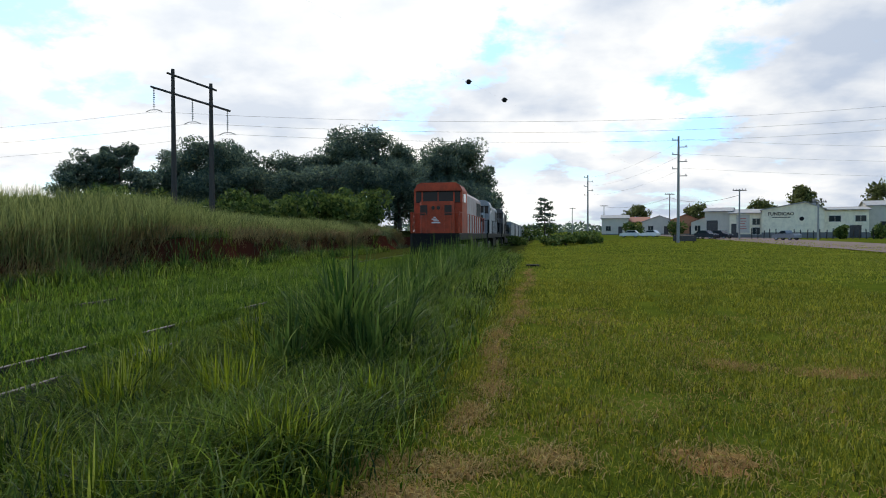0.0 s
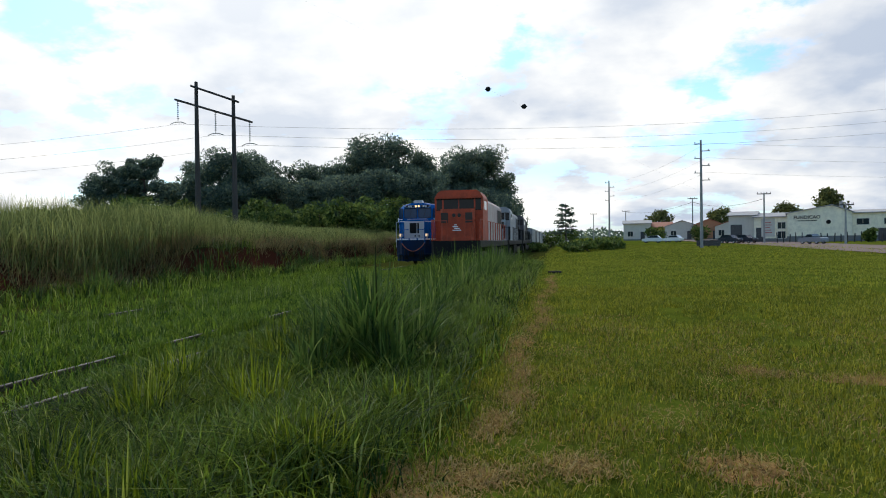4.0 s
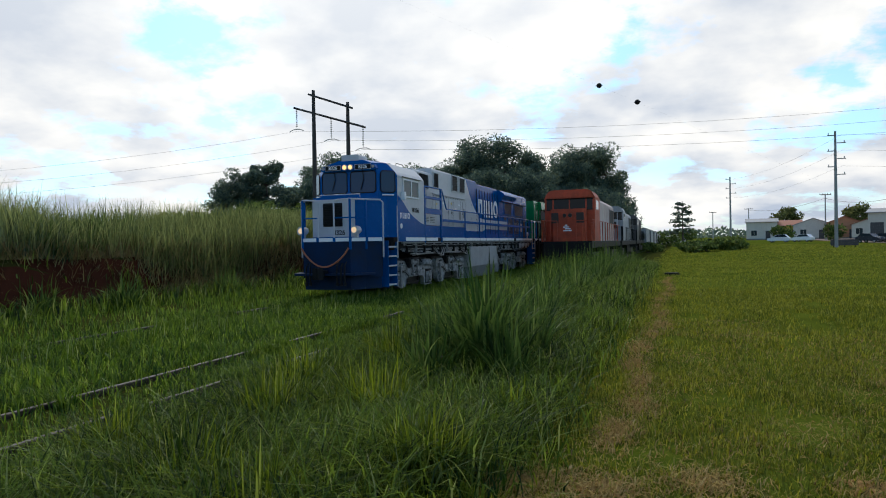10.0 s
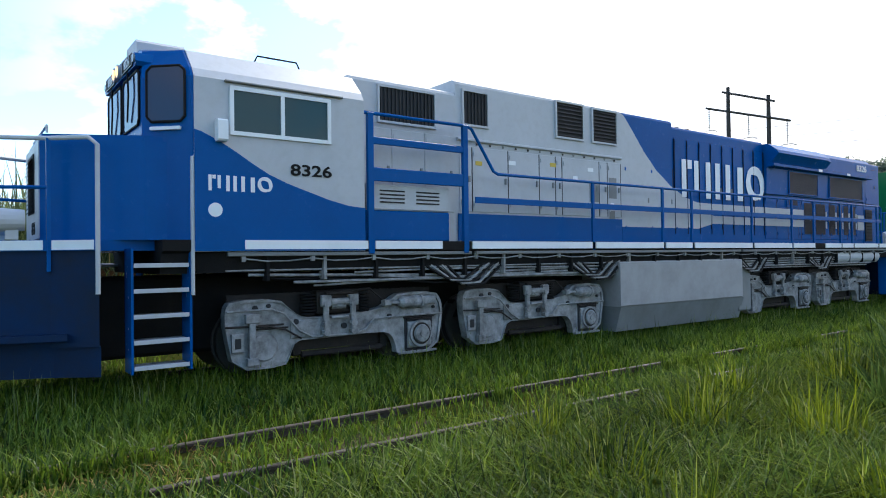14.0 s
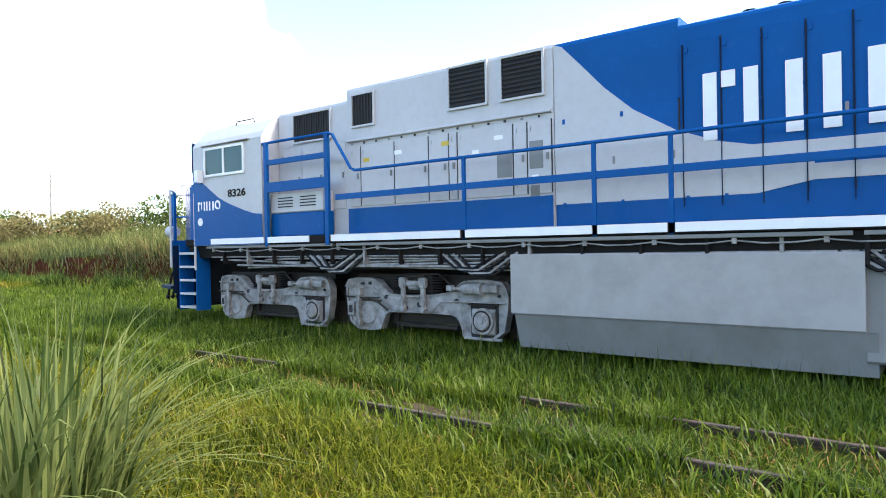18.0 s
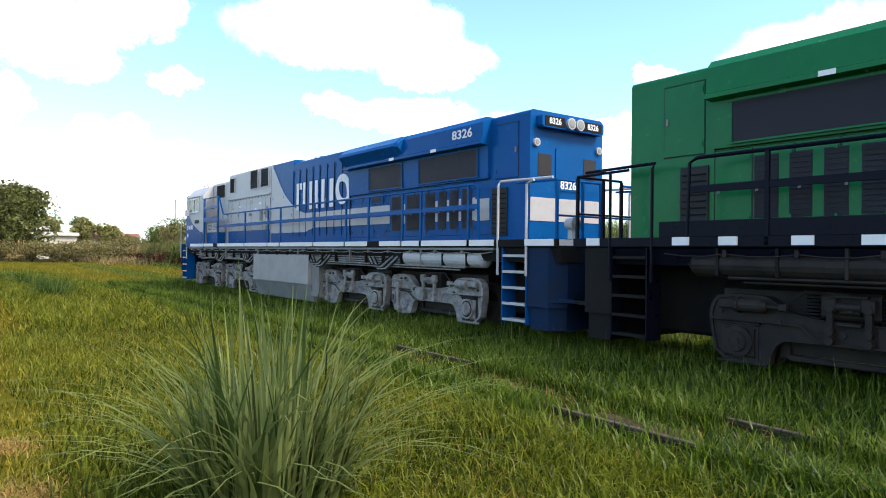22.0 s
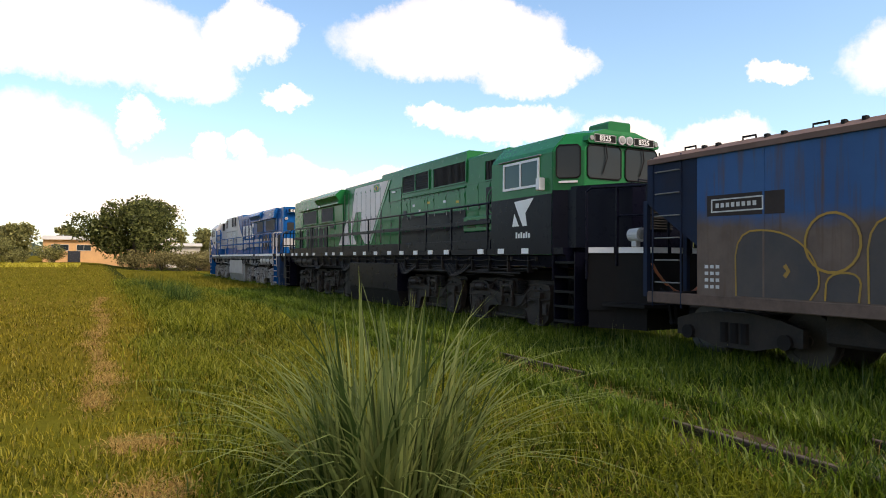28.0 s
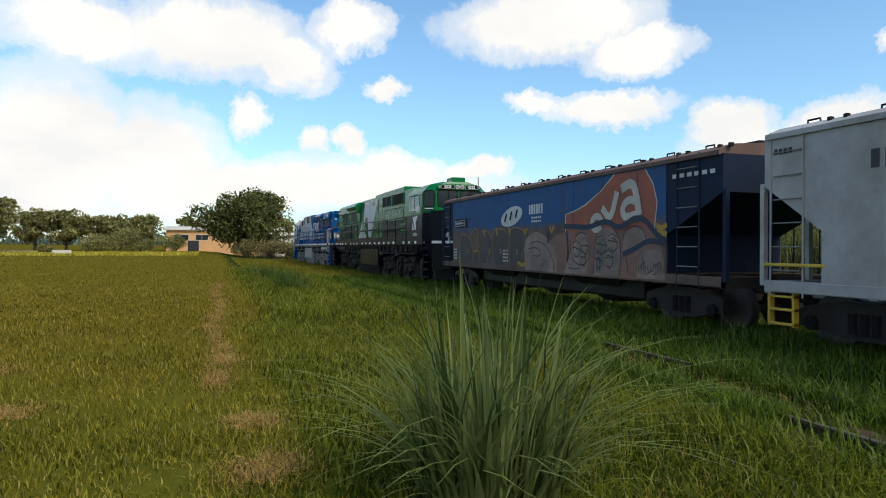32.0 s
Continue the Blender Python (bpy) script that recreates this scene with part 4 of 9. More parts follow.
    g = part("nose_grille", bm, DARK, nose, "dark slatted front grille")
    bm = bmesh.new()
    for k in range(13):
        z = 2.15 + 0.051 * k
        prism(bm, [(-1.525, z + 0.03), (-1.55, z), (-1.552, z + 0.006), (-1.525, z + 0.038)], "x", -0.34, 0.30)
    part("slats", bm, BLACK, g)
    if liv["marks"]:
        text_end(liv["number"], 0.20, BLACK, nose, 0.18, -1.514, 1.95, -1)
    handrail(nose, [(-0.5, -1.44, 3.01), (-0.5, -1.44, 3.09), (0.85, -1.44, 3.09), (0.85, -1.44, 3.01)], liv["grab"], 0.014, "grab_rail")
    for x in (-0.88, 0.88):
        bm = bmesh.new()
        tube(bm, (x, -1.66, 2.02), (x, -1.93, 2.02), 0.115, 0.13, 16)
        bbox(bm, x - 0.05, x + 0.05, -1.84, -1.72, 1.80, 1.93, 0.01)
        d = part("ditch_light", bm, SILVER, lo, "round ditch light")
        bm = bmesh.new()
        tube(bm, (x, -1.931, 2.02), (x, -1.945, 2.02), 0.085, 0.06, 16)
        part("lens", bm, liv["ditch"], d)
    # cab
    bm = bmesh.new()
    prof = [(-1.43, 1.66), (1.43, 1.66), (1.44, 3.74), (1.37, 3.85), (1.10, 4.13), (0.6, 4.25), (-0.6, 4.25), (-1.10, 4.13), (-1.37, 3.85), (-1.44, 3.74)]
    prism(bm, prof, "y", 0.0, 2.30)
    cab = part("cab", bm, cabm, lo, liv["cab_label"])
    bm = bmesh.new()
    rings = []
    for z, fx, fy in ((2.96, 1.0, 1.0), (3.74, 1.0, 1.0), (3.86, 0.945, 0.96), (4.13, 0.75, 0.86), (4.24, 0.42, 0.78)):
        rings.append([bm.verts.new((x * fx, y * fy - 0.001, z)) for x, y in ((-1.43, 0.0), (-1.43, -0.03), (-1.0, -0.48), (1.0, -0.48), (1.43, -0.03), (1.43, 0.0))])
    bm.faces.new(rings[0])
    bm.faces.new(rings[-1])
    for lo_r, hi_r in zip(rings, rings[1:]):
        for i in range(6):
            bm.faces.new((lo_r[i], lo_r[(i + 1) % 6], hi_r[(i + 1) % 6], hi_r[i]))
    part("cab_front", bm, liv["front"], cab, "faceted cab front")
    bm = bmesh.new()
    prism(bm, [(-1.43, -0.001), (-1.43, -0.03), (-1.0, -0.48), (1.0, -0.48), (1.43, -0.03), (1.43, -0.001)], "z", 1.80, 2.96)
    part("cab_front_base", bm, low, cab)
    bm = bmesh.new()
    prism(bm, [(-0.92, 3.90), (0.92, 3.90), (0.96, 3.95), (0.90, 4.06), (0.5, 4.12), (-0.5, 4.12), (-0.90, 4.06), (-0.96, 3.95)], "y", -0.53, -0.26)
    brow = part("number_board_brow", bm, liv["front"], cab)
    for x in (-0.52, 0.52):
        bm = bmesh.new()
        bbox(bm, x - 0.28, x + 0.28, -0.545, -0.53, 3.925, 4.085, 0.02)
        b = part("number_board", bm, BLACK, brow, "black number board")
        bm = bmesh.new()
        for z in (3.925, 4.075):
            box(bm, x - 0.28, x + 0.28, -0.55, -0.545, z, z + 0.01)
        for u in (x - 0.28, x + 0.27):
            box(bm, u, u + 0.01, -0.55, -0.545, 3.935, 4.075)
        part("board_rim", bm, SILVER, b)
        text_end(liv["number"], 0.15, WHITE, brow, x, -0.547, 4.005, -1)
        bm = bmesh.new()
        tube(bm, (x * 1.66, -0.50, 4.0), (x * 1.66, -0.55, 4.0), 0.05, n=12)
        part("class_light", bm, LAMPGLASS, brow, "small round class light")
    for x in (-0.10, 0.10):
        bm = bmesh.new()
        tube(bm, (x, -0.52, 4.005), (x, -0.58, 4.005), 0.088, 0.092, 14)
        h = part("headlight", bm, SILVER, brow, "round sealed-beam headlight")
        bm = bmesh.new()
        tube(bm, (x, -0.581, 4.005), (x, -0.592, 4.005), 0.068, 0.045, 14)
        part("lens", bm, liv["head"], h)
    for xa, ya, xb, yb in ((-1.39, -0.085, -1.06, -0.43), (-0.93, -0.482, -0.06, -0.482), (0.06, -0.482, 0.93, -0.482), (1.06, -0.43, 1.39, -0.085)):
        along = Vector((xb - xa, yb - ya, 0))
        wide = along.length
        turn = Matrix.Translation((xa, ya, 0)) @ Matrix.Rotation(math.atan2(along.y, along.x), 4, "Z")
        c, z0, z1 = 0.06, 3.20, 3.86
        bm = bmesh.new()
        prism(bm, [(c, z0), (wide - c, z0), (wide, z0 + c), (wide, z1 - c), (wide - c, z1), (c, z1), (0, z1 - c), (0, z0 + c)], "y", -0.014, 0.004)
        bm.transform(turn)
        w = part("windscreen", bm, liv["glass"], cab, "dark windscreen pane")
        bm = bmesh.new()
        for p, q in zip([(c, z0), (wide - c, z0), (wide, z0 + c), (wide, z1 - c), (wide - c, z1), (c, z1), (0, z1 - c), (0, z0 + c)], [(wide - c, z0), (wide, z0 + c), (wide, z1 - c), (wide - c, z1), (c, z1), (0, z1 - c), (0, z0 + c), (c, z0)]):
            tube(bm, (p[0], -0.012, p[1]), (q[0], -0.012, q[1]), 0.016, n=6)
        bm.transform(turn)
        part("window_gasket", bm, BLACK, w)
        if wide > 0.6:
            bm = bmesh.new()
            pipe(bm, [(wide * 0.5, -0.05, z1 + 0.06), (wide * 0.55, -0.05, 3.62), (wide * 0.42, -0.04, 3.30)], 0.012, 5)
            bm.transform(turn)
            part("wiper", bm, BLACK, w, "windscreen wiper")
        else:
            bm = bmesh.new()
            bbox(bm, 0.05, wide - 0.05, -0.04, 0.0, z0 - 0.10, z0 - 0.06, 0.005)
            bm.transform(turn)
            part("sill_bar", bm, WHITE, w)
    bm = bmesh.new()
    bbox(bm, -0.30, 0.30, -0.38, 0.22, 4.18, 4.42, 0.04)
    part("roof_unit", bm, cabm, cab, "roof air-conditioning box")
    bm = bmesh.new()
    for x in (-0.12, 0.0, 0.14):
        tube(bm, (x, 1.55, 4.33), (x, 1.20 + 0.1 * x, 4.33), 0.03, 0.06, 8)
    tube(bm, (-0.15, 1.5, 4.33), (0.17, 1.5, 4.33), 0.03, n=8)
    tube(bm, (0, 1.5, 4.23), (0, 1.5, 4.33), 0.03, n=8)
    part("air_horn", bm, BLACK, cab, "air horns")
    handrail(cab, [(1.0, 0.9, 4.14), (1.0, 0.95, 4.24), (1.0, 1.5, 4.24), (1.0, 1.55, 4.14)], BLACK, 0.012, "roof_rail")
    for s in (-1, 1):
        x = s * 1.44
        bm = bmesh.new()
        y0, y1, z0, z1 = 0.47, 1.73, 3.13, 3.63
        for a, b, c, d in ((y0 - 0.05, y1 + 0.05, z0 - 0.05, z0), (y0 - 0.05, y1 + 0.05, z1, z1 + 0.05), (y0 - 0.05, y0, z0, z1), (y1, y1 + 0.05, z0, z1), ((y0 + y1) / 2 - 0.025, (y0 + y1) / 2 + 0.025, z0, z1)):
            box(bm, min(x, x + s * 0.03), max(x, x + s * 0.03), a, b, c, d)
        fr = part("side_window_frame", bm, liv["frame"], cab, "white sliding-window frame")
        for a, b in ((y0, (y0 + y1) / 2 - 0.025), ((y0 + y1) / 2 + 0.025, y1)):
            bm = bmesh.new()
            box(bm, min(x, x + s * 0.012), max(x, x + s * 0.012), a, b, z0, z1)
            part("pane", bm, TEALGLASS, fr, "tinted window pane")
        bm = bmesh.new()
        bbox(bm, min(x, x + s * 0.05), max(x, x + s * 0.05), 0.36, 1.95, 3.715, 3.74, 0.006)
        part("rain_gutter", bm, TANKGREY, cab)
        bm = bmesh.new()
        bbox(bm, min(x, x + s * 0.14), max(x, x + s * 0.14), 0.24, 0.36, 2.98, 3.24, 0.02)
        part("wing_mirror", bm, liv["frame"], cab, "small white side mirror")
        for pts, m in liv["cab_fields"]:
            decal(cab, x, pts, m)
        if liv["marks"]:
            if s > 0:
                logo_marks(cab, x + 0.006, 0.16, 2.39, 0.19, WHITE, 0.004, 1)
                text_side(liv["number"], 0.205, BLACK, cab, x + 0.004, 1.50, 2.70, "", 1.45)
            else:
                logo_marks(cab, x - 0.006, 0.95, 2.27, 0.20, WHITE, 0.004, -1)
                text_side(liv["number"], 0.25, BLACK, cab, x - 0.004, 1.72, 2.74)
            bm = bmesh.new()
            ring(bm, (x + 0.006 if s > 0 else x - 0.016, 0.24, 2.16), "x", 0.0, 0.085, 0.01, 18)
            part("badge", bm, WHITE, cab, "round maker's badge")
            bm = bmesh.new()
            for k in range(7):
                box(bm, min(x, x + s * 0.005), max(x, x + s * 0.005), 0.12 + 0.065 * k, 0.17 + 0.065 * k, 1.70, 1.79)
            part("class_plate", bm, SILVER, cab, "row of small pale marks")
        else:
            for pts in ([(0.62, 2.86), (1.35, 2.82), (1.02, 2.28), (0.86, 2.28), (0.92, 2.55)], [(1.42, 2.28), (1.16, 2.28), (1.34, 2.56)]):
                decal(cab, x + s * 0.006, pts, WHITE, "logo", 0.004, "white angular emblem")
            for k in range(6):
                bm = bmesh.new()
                box(bm, min(x, x + s * 0.01), max(x, x + s * 0.01), 0.75 + 0.095 * k, 0.81 + 0.095 * k, 2.02, 2.15 if k % 2 else 2.12)
                part("name_mark", bm, WHITE, cab, "white bar of a painted name")
    # blower section and long hood
    def hood(y0, y1, top, m, nm="hood", hw=HW, lab=""):
        bm = bmesh.new()
        prism(bm, [(-hw, 1.80), (hw, 1.80), (hw, top - 0.07), (hw - 0.02, top - 0.025), (hw - 0.07, top), (-hw + 0.07, top), (-hw + 0.02, top - 0.025), (-hw, top - 0.07)], "y", y0, y1)
        return part(nm, bm, m, lo, lab)
    blower = hood(2.32, 4.22, 4.22, liv["upper1"], "blower_hood", 1.02)
    hood1 = hood(4.22, 8.35, 4.42, liv["upper1"], "engine_hood", 1.02)
    hood2 = hood(8.35, 13.85, 4.31, main, "engine_hood")
    raised = hood(8.352, 10.1, 4.415, main, "exhaust_hood", HW + 0.004, "slightly raised hood over the exhaust")
    bm = bmesh.new()
    bbox(bm, -0.3, 0.3, 10.7, 11.4, 4.31, 4.40, 0.03)
    for y in (10.85, 11.25):
        tube(bm, (0.55, y, 4.31), (0.55, y, 4.42), 0.09, n=12)
    part("exhaust_stack", bm, BLACK, hood2, "low dark exhaust stacks")
    rad = hood(13.85, 19.6, 3.15, main, "radiator_base")
    tail = hood(19.6, END if liv["marks"] else END + 0.3, 4.23, main, "tail_hood", 1.0)
    def both(pts):
        return pts + [(-x_, z_) for x_, z_ in pts[::-1]]
    bm = bmesh.new()
    prism(bm, both([(1.06, 3.03), (1.08, 3.68), (1.26, 3.70), (1.26, 3.76), (1.20, 3.79), (1.38, 4.00), (1.34, 4.08), (1.12, 4.25)]), "y", 13.86, 16.55)
    for s in (-1, 1):
        # rounded end of the flared lip
        prism(bm, [(s * 1.20, 3.79), (s * 1.36, 3.98), (s * 1.32, 4.07), (s * 1.12, 4.24)], "y", 16.55, 16.72)
    wing = part("radiator_wing", bm, main, lo, "flared radiator cowl")
    bm = bmesh.new()
    prism(bm, both([(1.06, 3.03), (1.08, 3.68), (1.26, 3.70), (1.26, 3.76), (1.22, 3.78), (1.20, 4.13), (1.10, 4.24)]), "y", 16.55, 19.6)
    wing2 = part("radiator_wing", bm, main, lo, "upright rear half of the radiator cowl")
    bm = bmesh.new()
    for y in (15.0, 17.2, 18.5):
        tube(bm, (0, y, 4.22), (0, y, 4.30), 0.62, n=24)
    part("roof_fan", bm, BLACK, wing, "low round fan housings on the roof")
    for s in (-1, 1):
        for a, b, own in ((14.95, 16.5, wing), (17.2, 19.3, wing2)):
            bm = bmesh.new()
            prism(bm, [(s * 1.062, 3.09), (s * 1.082, 3.08), (s * 1.096, 3.64), (s * 1.078, 3.64)], "y", a, b)
            sc = part("radiator_screen", bm, SCREEN, own, "dark radiator mesh screen")
            bm = bmesh.new()
            for z in (3.075, 3.645):
                box(bm, min(s * 1.07, s * 1.105), max(s * 1.07, s * 1.105), a - 0.04, b + 0.04, z - 0.012, z + 0.012)
            for q in range(2):
                y = a + (b - a) * q
                box(bm, min(s * 1.08, s * 1.102), max(s * 1.08, s * 1.102), y - 0.012, y + 0.012, 3.09, 3.63)
            part("screen_frame", bm, main, sc)
        for y in (16.2, 17.9):
            bm = bmesh.new()
            box(bm, min(s * 1.262, s * 1.268), max(s * 1.262, s * 1.268), y, y + 0.2, 3.70, 3.765)
            part("sticker", bm, WHITE, wing, "small pale notice sticker")
        x = s * 1.02
        if liv["marks"]:
            grille(blower, x, 2.79, 3.79, 3.60, 4.10, rim=liv["upper1"], upright=True)
            grille(hood1, x, 4.38, 4.88, 3.72, 4.25, rim=liv["upper1"], upright=True)
            grille(hood1, x, 6.53, 7.22, 3.73, 4.35, rim=liv["upper1"])
            grille(hood1, x, 7.51, 8.19, 3.73, 4.33, rim=liv["upper1"])
        else:
            grille(blower, x, 2.63, 3.23, 3.52, 3.98, rim=liv["upper1"], upright=True)
            grille(hood1, x, 4.22, 6.08, 3.60, 4.12, rim=liv["upper1"], upright=True)
            grille(hood1, x, 6.40, 7.28, 3.62, 4.12, rim=liv["upper1"])
            grille(hood1, x, 7.34, 8.24, 3.62, 4.12, rim=liv["upper1"])
            # cooling fan behind its guard
            bm = bmesh.new()
            box(bm, min(x, x + s * 0.016), max(x, x + s * 0.016), 2.42, 3.22, 2.62, 3.34)
            fan = part("fan_guard", bm, DARK, blower, "dark opening with a round cooling fan")
            bm = bmesh.new()
            for r0, r1 in ((0.0, 0.07), (0.19, 0.205), (0.31, 0.34)):
                ring(bm, (x + s * 0.017 if s > 0 else x - 0.029, 2.82, 2.98), "x", r0, r1, 0.012, 20)
            part("fan_ring", bm, GREEN, fan)
            bm = bmesh.new()
            box(bm, min(x, x + s * 0.016), max(x, x + s * 0.016), 2.34, 4.2, 1.82, 2.58)
            part("livery_panel", bm, low, blower)
            # solid kick plate along the walkway
            bm = bmesh.new()
            bbox(bm, min(s * 1.385, s * 1.415), max(s * 1.385, s * 1.415), 2.4, 20.2, 1.80, 2.02, 0.006)
            part("kick_plate", bm, rails_, lo, "dark solid plate along the walkway edge")
        bm = bmesh.new()
        bbox(bm, min(x, x + s * 0.05), max(x, x + s * 0.05), 4.24, 8.33, 3.44, 3.485, 0.01)
        part("rain_strip", bm, liv["upper1"], hood1)
        door_row(blower, x, [2.4, 3.0, 3.6, 4.18], 2.26, 3.50, liv["upper1"])
        door_row(hood1, x, [4.28, 4.55, 5.34, 6.08, 6.49, 6.66, 7.68, 7.92, 8.32], 2.28, 3.37, liv["upper1"], seam=2)
        xs = s * HW
        for a, b, z0_, z1_ in ((7.40, 7.66, 2.57, 2.91), (7.96, 8.18, 2.66, 3.06), (7.97, 8.12, 2.10, 2.42)):
            bm = bmesh.new()
            box(bm, min(x + s * 0.014, x + s * 0.022), max(x + s * 0.014, x + s * 0.022), a, b, z0_, z1_)
            part("inspection_plate", bm, TANKGREY if liv["marks"] else low, hood1, "small inspection plate")
        for a, z_, w_, m_ in ((5.35, 3.12, 0.16, WHITE), (4.62, 3.06, 0.14, YELLOW), (6.35, 3.16, 0.15, YELLOW), (6.95, 2.96, 0.12, WHITE), (7.35, 3.14, 0.16, WHITE), (8.0, 2.5, 0.1, WHITE)):
            bm = bmesh.new()
            box(bm, min(x + s * 0.014, x + s * 0.019), max(x + s * 0.014, x + s * 0.019), a, a + w_, z_, z_ + 0.07)
            part("sticker", bm, m_, hood1, "small pale notice sticker")
        for k in range(14):
            bm = bmesh.new()
            y = 4.34 + 0.29 * k
            box(bm, min(x + s * 0.014, x + s * 0.024), max(x + s * 0.014, x + s * 0.024), y, y + 0.035, 3.385, 3.42)
            part("bolt_plate", bm, DARK if k % 3 else TANKGREY, hood1)
        door_row(hood2, xs, [8.45, 9.3, 10.1], 1.95, 3.40, main, seam=True)
        door_row(hood2, xs, [10.15 + 0.46 * k for k in range(9)], 1.95, 4.08, main, seam=True)
        door_row(rad, xs, [13.9 + 0.57 * k for k in range(4)] + [15.75 + 0.55 * k for k in range(8)], 1.9, 3.02, main, seam=True)
        for u, v in ((15.92, 16.42), (16.58, 17.12), (17.35, 17.72), (17.86, 18.14), (18.28, 18.56), (18.70, 19.02)):
            bm = bmesh.new()
            box(bm, min(xs + s * 0.014, xs + s * 0.02), max(xs + s * 0.014, xs + s * 0.02), u, v, 2.05, 2.88)
            dl_ = part("door_louvre", bm, SCREEN, rad, "dark louvred door")
            bm = bmesh.new()
            for q in range(12):
                box(bm, min(xs + s * 0.02, xs + s * 0.03), max(xs + s * 0.02, xs + s * 0.03), u + 0.02, v - 0.02, 2.08 + 0.066 * q, 2.095 + 0.066 * q)
            part("louvre", bm, DARK, dl_)
            if liv["marks"]:
                for z0_, z1_ in ((2.22, 2.41), (2.53, 2.68)):
                    bm = bmesh.new()
                    box(bm, min(xs + s * 0.015, xs + s * 0.021), max(xs + s * 0.015, xs + s * 0.021), v + 0.02, v + 0.10, z0_, z1_)
                    part("livery_panel", bm, SILVER, rad, "silver stripe on the door post")
        bm = bmesh.new()
        box(bm, min(xs + s * 0.014, xs + s * 0.05), max(xs + s * 0.014, xs + s * 0.05), 14.95, 15.55, 2.74, 3.0)
        ib = part("intake_box", bm, main, rad, "small box with a dark mesh")
        bm = bmesh.new()
        box(bm, min(xs + s * 0.05, xs + s * 0.056), max(xs + s * 0.05, xs + s * 0.056), 15.02, 15.48, 2.79, 2.95)
        part("mesh", bm, SCREEN, ib)
        door_row(tail, s * 1.0, [19.74, 20.42], 2.98, 4.05, main)
        bm = bmesh.new()
        for z0_, z1_ in ((2.98, 2.99), (4.04, 4.05)):
            box(bm, min(s * 1.0, s * 1.006), max(s * 1.0, s * 1.006), 19.74, 20.42, z0_, z1_)
        for y in (19.74, 20.41):
            box(bm, min(s * 1.0, s * 1.006), max(s * 1.0, s * 1.006), y, y + 0.012, 2.98, 4.05)
        part("door_seam", bm, DARK, tail, "dark gap about the tail door")
        for order, (pts, m, where) in enumerate(liv["hood_fields"]):
            decal({"h2": hood2, "rad": rad, "h1": hood1}[where], {"h2": xs + s * 0.0165, "rad": xs + s * 0.0205, "h1": x + s * 0.0150}[where], pts, m, "livery_panel", 0.006 + 0.0015 * order)
        if liv["marks"]:
            logo_marks(hood2, xs + s * 0.030, 10.40 if s > 0 else 13.7, 2.80, 0.82, WHITE, 0.006, s)
            for k in range(9):
                bm = bmesh.new()
                box(bm, min(xs, xs + s * 0.0375), max(xs, xs + s * 0.0375), 10.146 + 0.46 * k, 10.156 + 0.46 * k, 2.0, 4.03)
                part("door_seam", bm, PILOTBLUE, hood2, "dark line between hood doors")
            text_side(liv["number"], 0.25, WHITE, wing2, s * 1.224, 18.95, 3.96, "", 1.35)
        if liv["dashes"]:
            for k in range(9):
                bm = bmesh.new()
                box(bm, min(xs, xs + s * 0.032), max(xs, xs + s * 0.032), 10.147 + 0.46 * k, 10.155 + 0.46 * k, 2.1, 4.03)
                part("door_seam", bm, TANKGREY, hood2, "thin grey line between hood doors")
            decal(hood2, xs + s * 0.0235, [(9.43, 4.17), (9.30, 4.17), (11.02, 2.09), (11.17, 2.09)], PALEGREEN, "livery_panel", 0.004, "pale green edge of the emblem")
            flag = decal(hood2, xs + s * 0.026, [(10.27, 3.86), (10.77, 3.86), (10.77, 4.12), (10.27, 4.12)], GREEN, "flag", 0.010, "small green flag with a yellow diamond")
            decal(flag, xs + s * 0.036, [(10.31, 3.99), (10.52, 3.885), (10.73, 3.99), (10.52, 4.095)], YELLOW, "flag_diamond", 0.004)
            decal(flag, xs + s * 0.040, [(10.52 + 0.065 * math.cos(a * math.pi / 8), 3.99 + 0.065 * math.sin(a * math.pi / 8)) for a in range(16)], BLUE, "flag_disc", 0.004)
            for c, z_ in ((8.9, 3.70),):
                bm = bmesh.new()
                box(bm, min(xs, xs + s * 0.045), max(xs, xs + s * 0.045), c, c + 0.26, z_, z_ + 0.06)
                part("sticker", bm, WHITE, hood2, "small pale notice sticker")
            bm = bmesh.new()
            for y_ in (8.42, 9.44):
                box(bm, min(xs, xs + s * 0.03), max(xs, xs + s * 0.03), y_, y_ + 0.006, 3.42, 3.836)
            for z_ in (3.42, 3.83):
                box(bm, min(xs, xs + s * 0.03), max(xs, xs + s * 0.03), 8.42, 9.446, z_, z_ + 0.006)
            part("panel_seam", bm, NAVY, hood2, "dark gap about a large access panel")
        # fuel tank side and air reservoirs
        bm = bmesh.new()
        tube(bm, (s * 1.18, 17.0, 1.44), (s * 1.18, 19.7, 1.44), 0.19, n=18)
        tube(bm, (s * 1.18, 16.9, 1.44), (s * 1.18, 17.0, 1.44), 0.10, 0.19, 18)
        tube(bm, (s * 1.18, 19.7, 1.44), (s * 1.18, 19.8, 1.44), 0.19, 0.10, 18)
        part("air_reservoir", bm, castm if liv["dashes"] else SILVER, lo, "long air reservoir")
        # rails along the walkway
        posts = [7.02, 9.1, 10.1, 12.48, 14.35, 15.5, 17.02, 17.75, 19.4] if liv["marks"] else [2.5, 4.3, 5.8, 7.6, 10.2, 12.8, 14.7, 16.8, 18.6]
        for y in posts:
            bm = bmesh.new()
            bbox(bm, min(s * 1.39, s * 1.43), max(s * 1.39, s * 1.43), y, y + 0.055, 1.66, 2.88, 0.006)
            part("rail_post", bm, rails_, lo, "upright of the walkway railing")
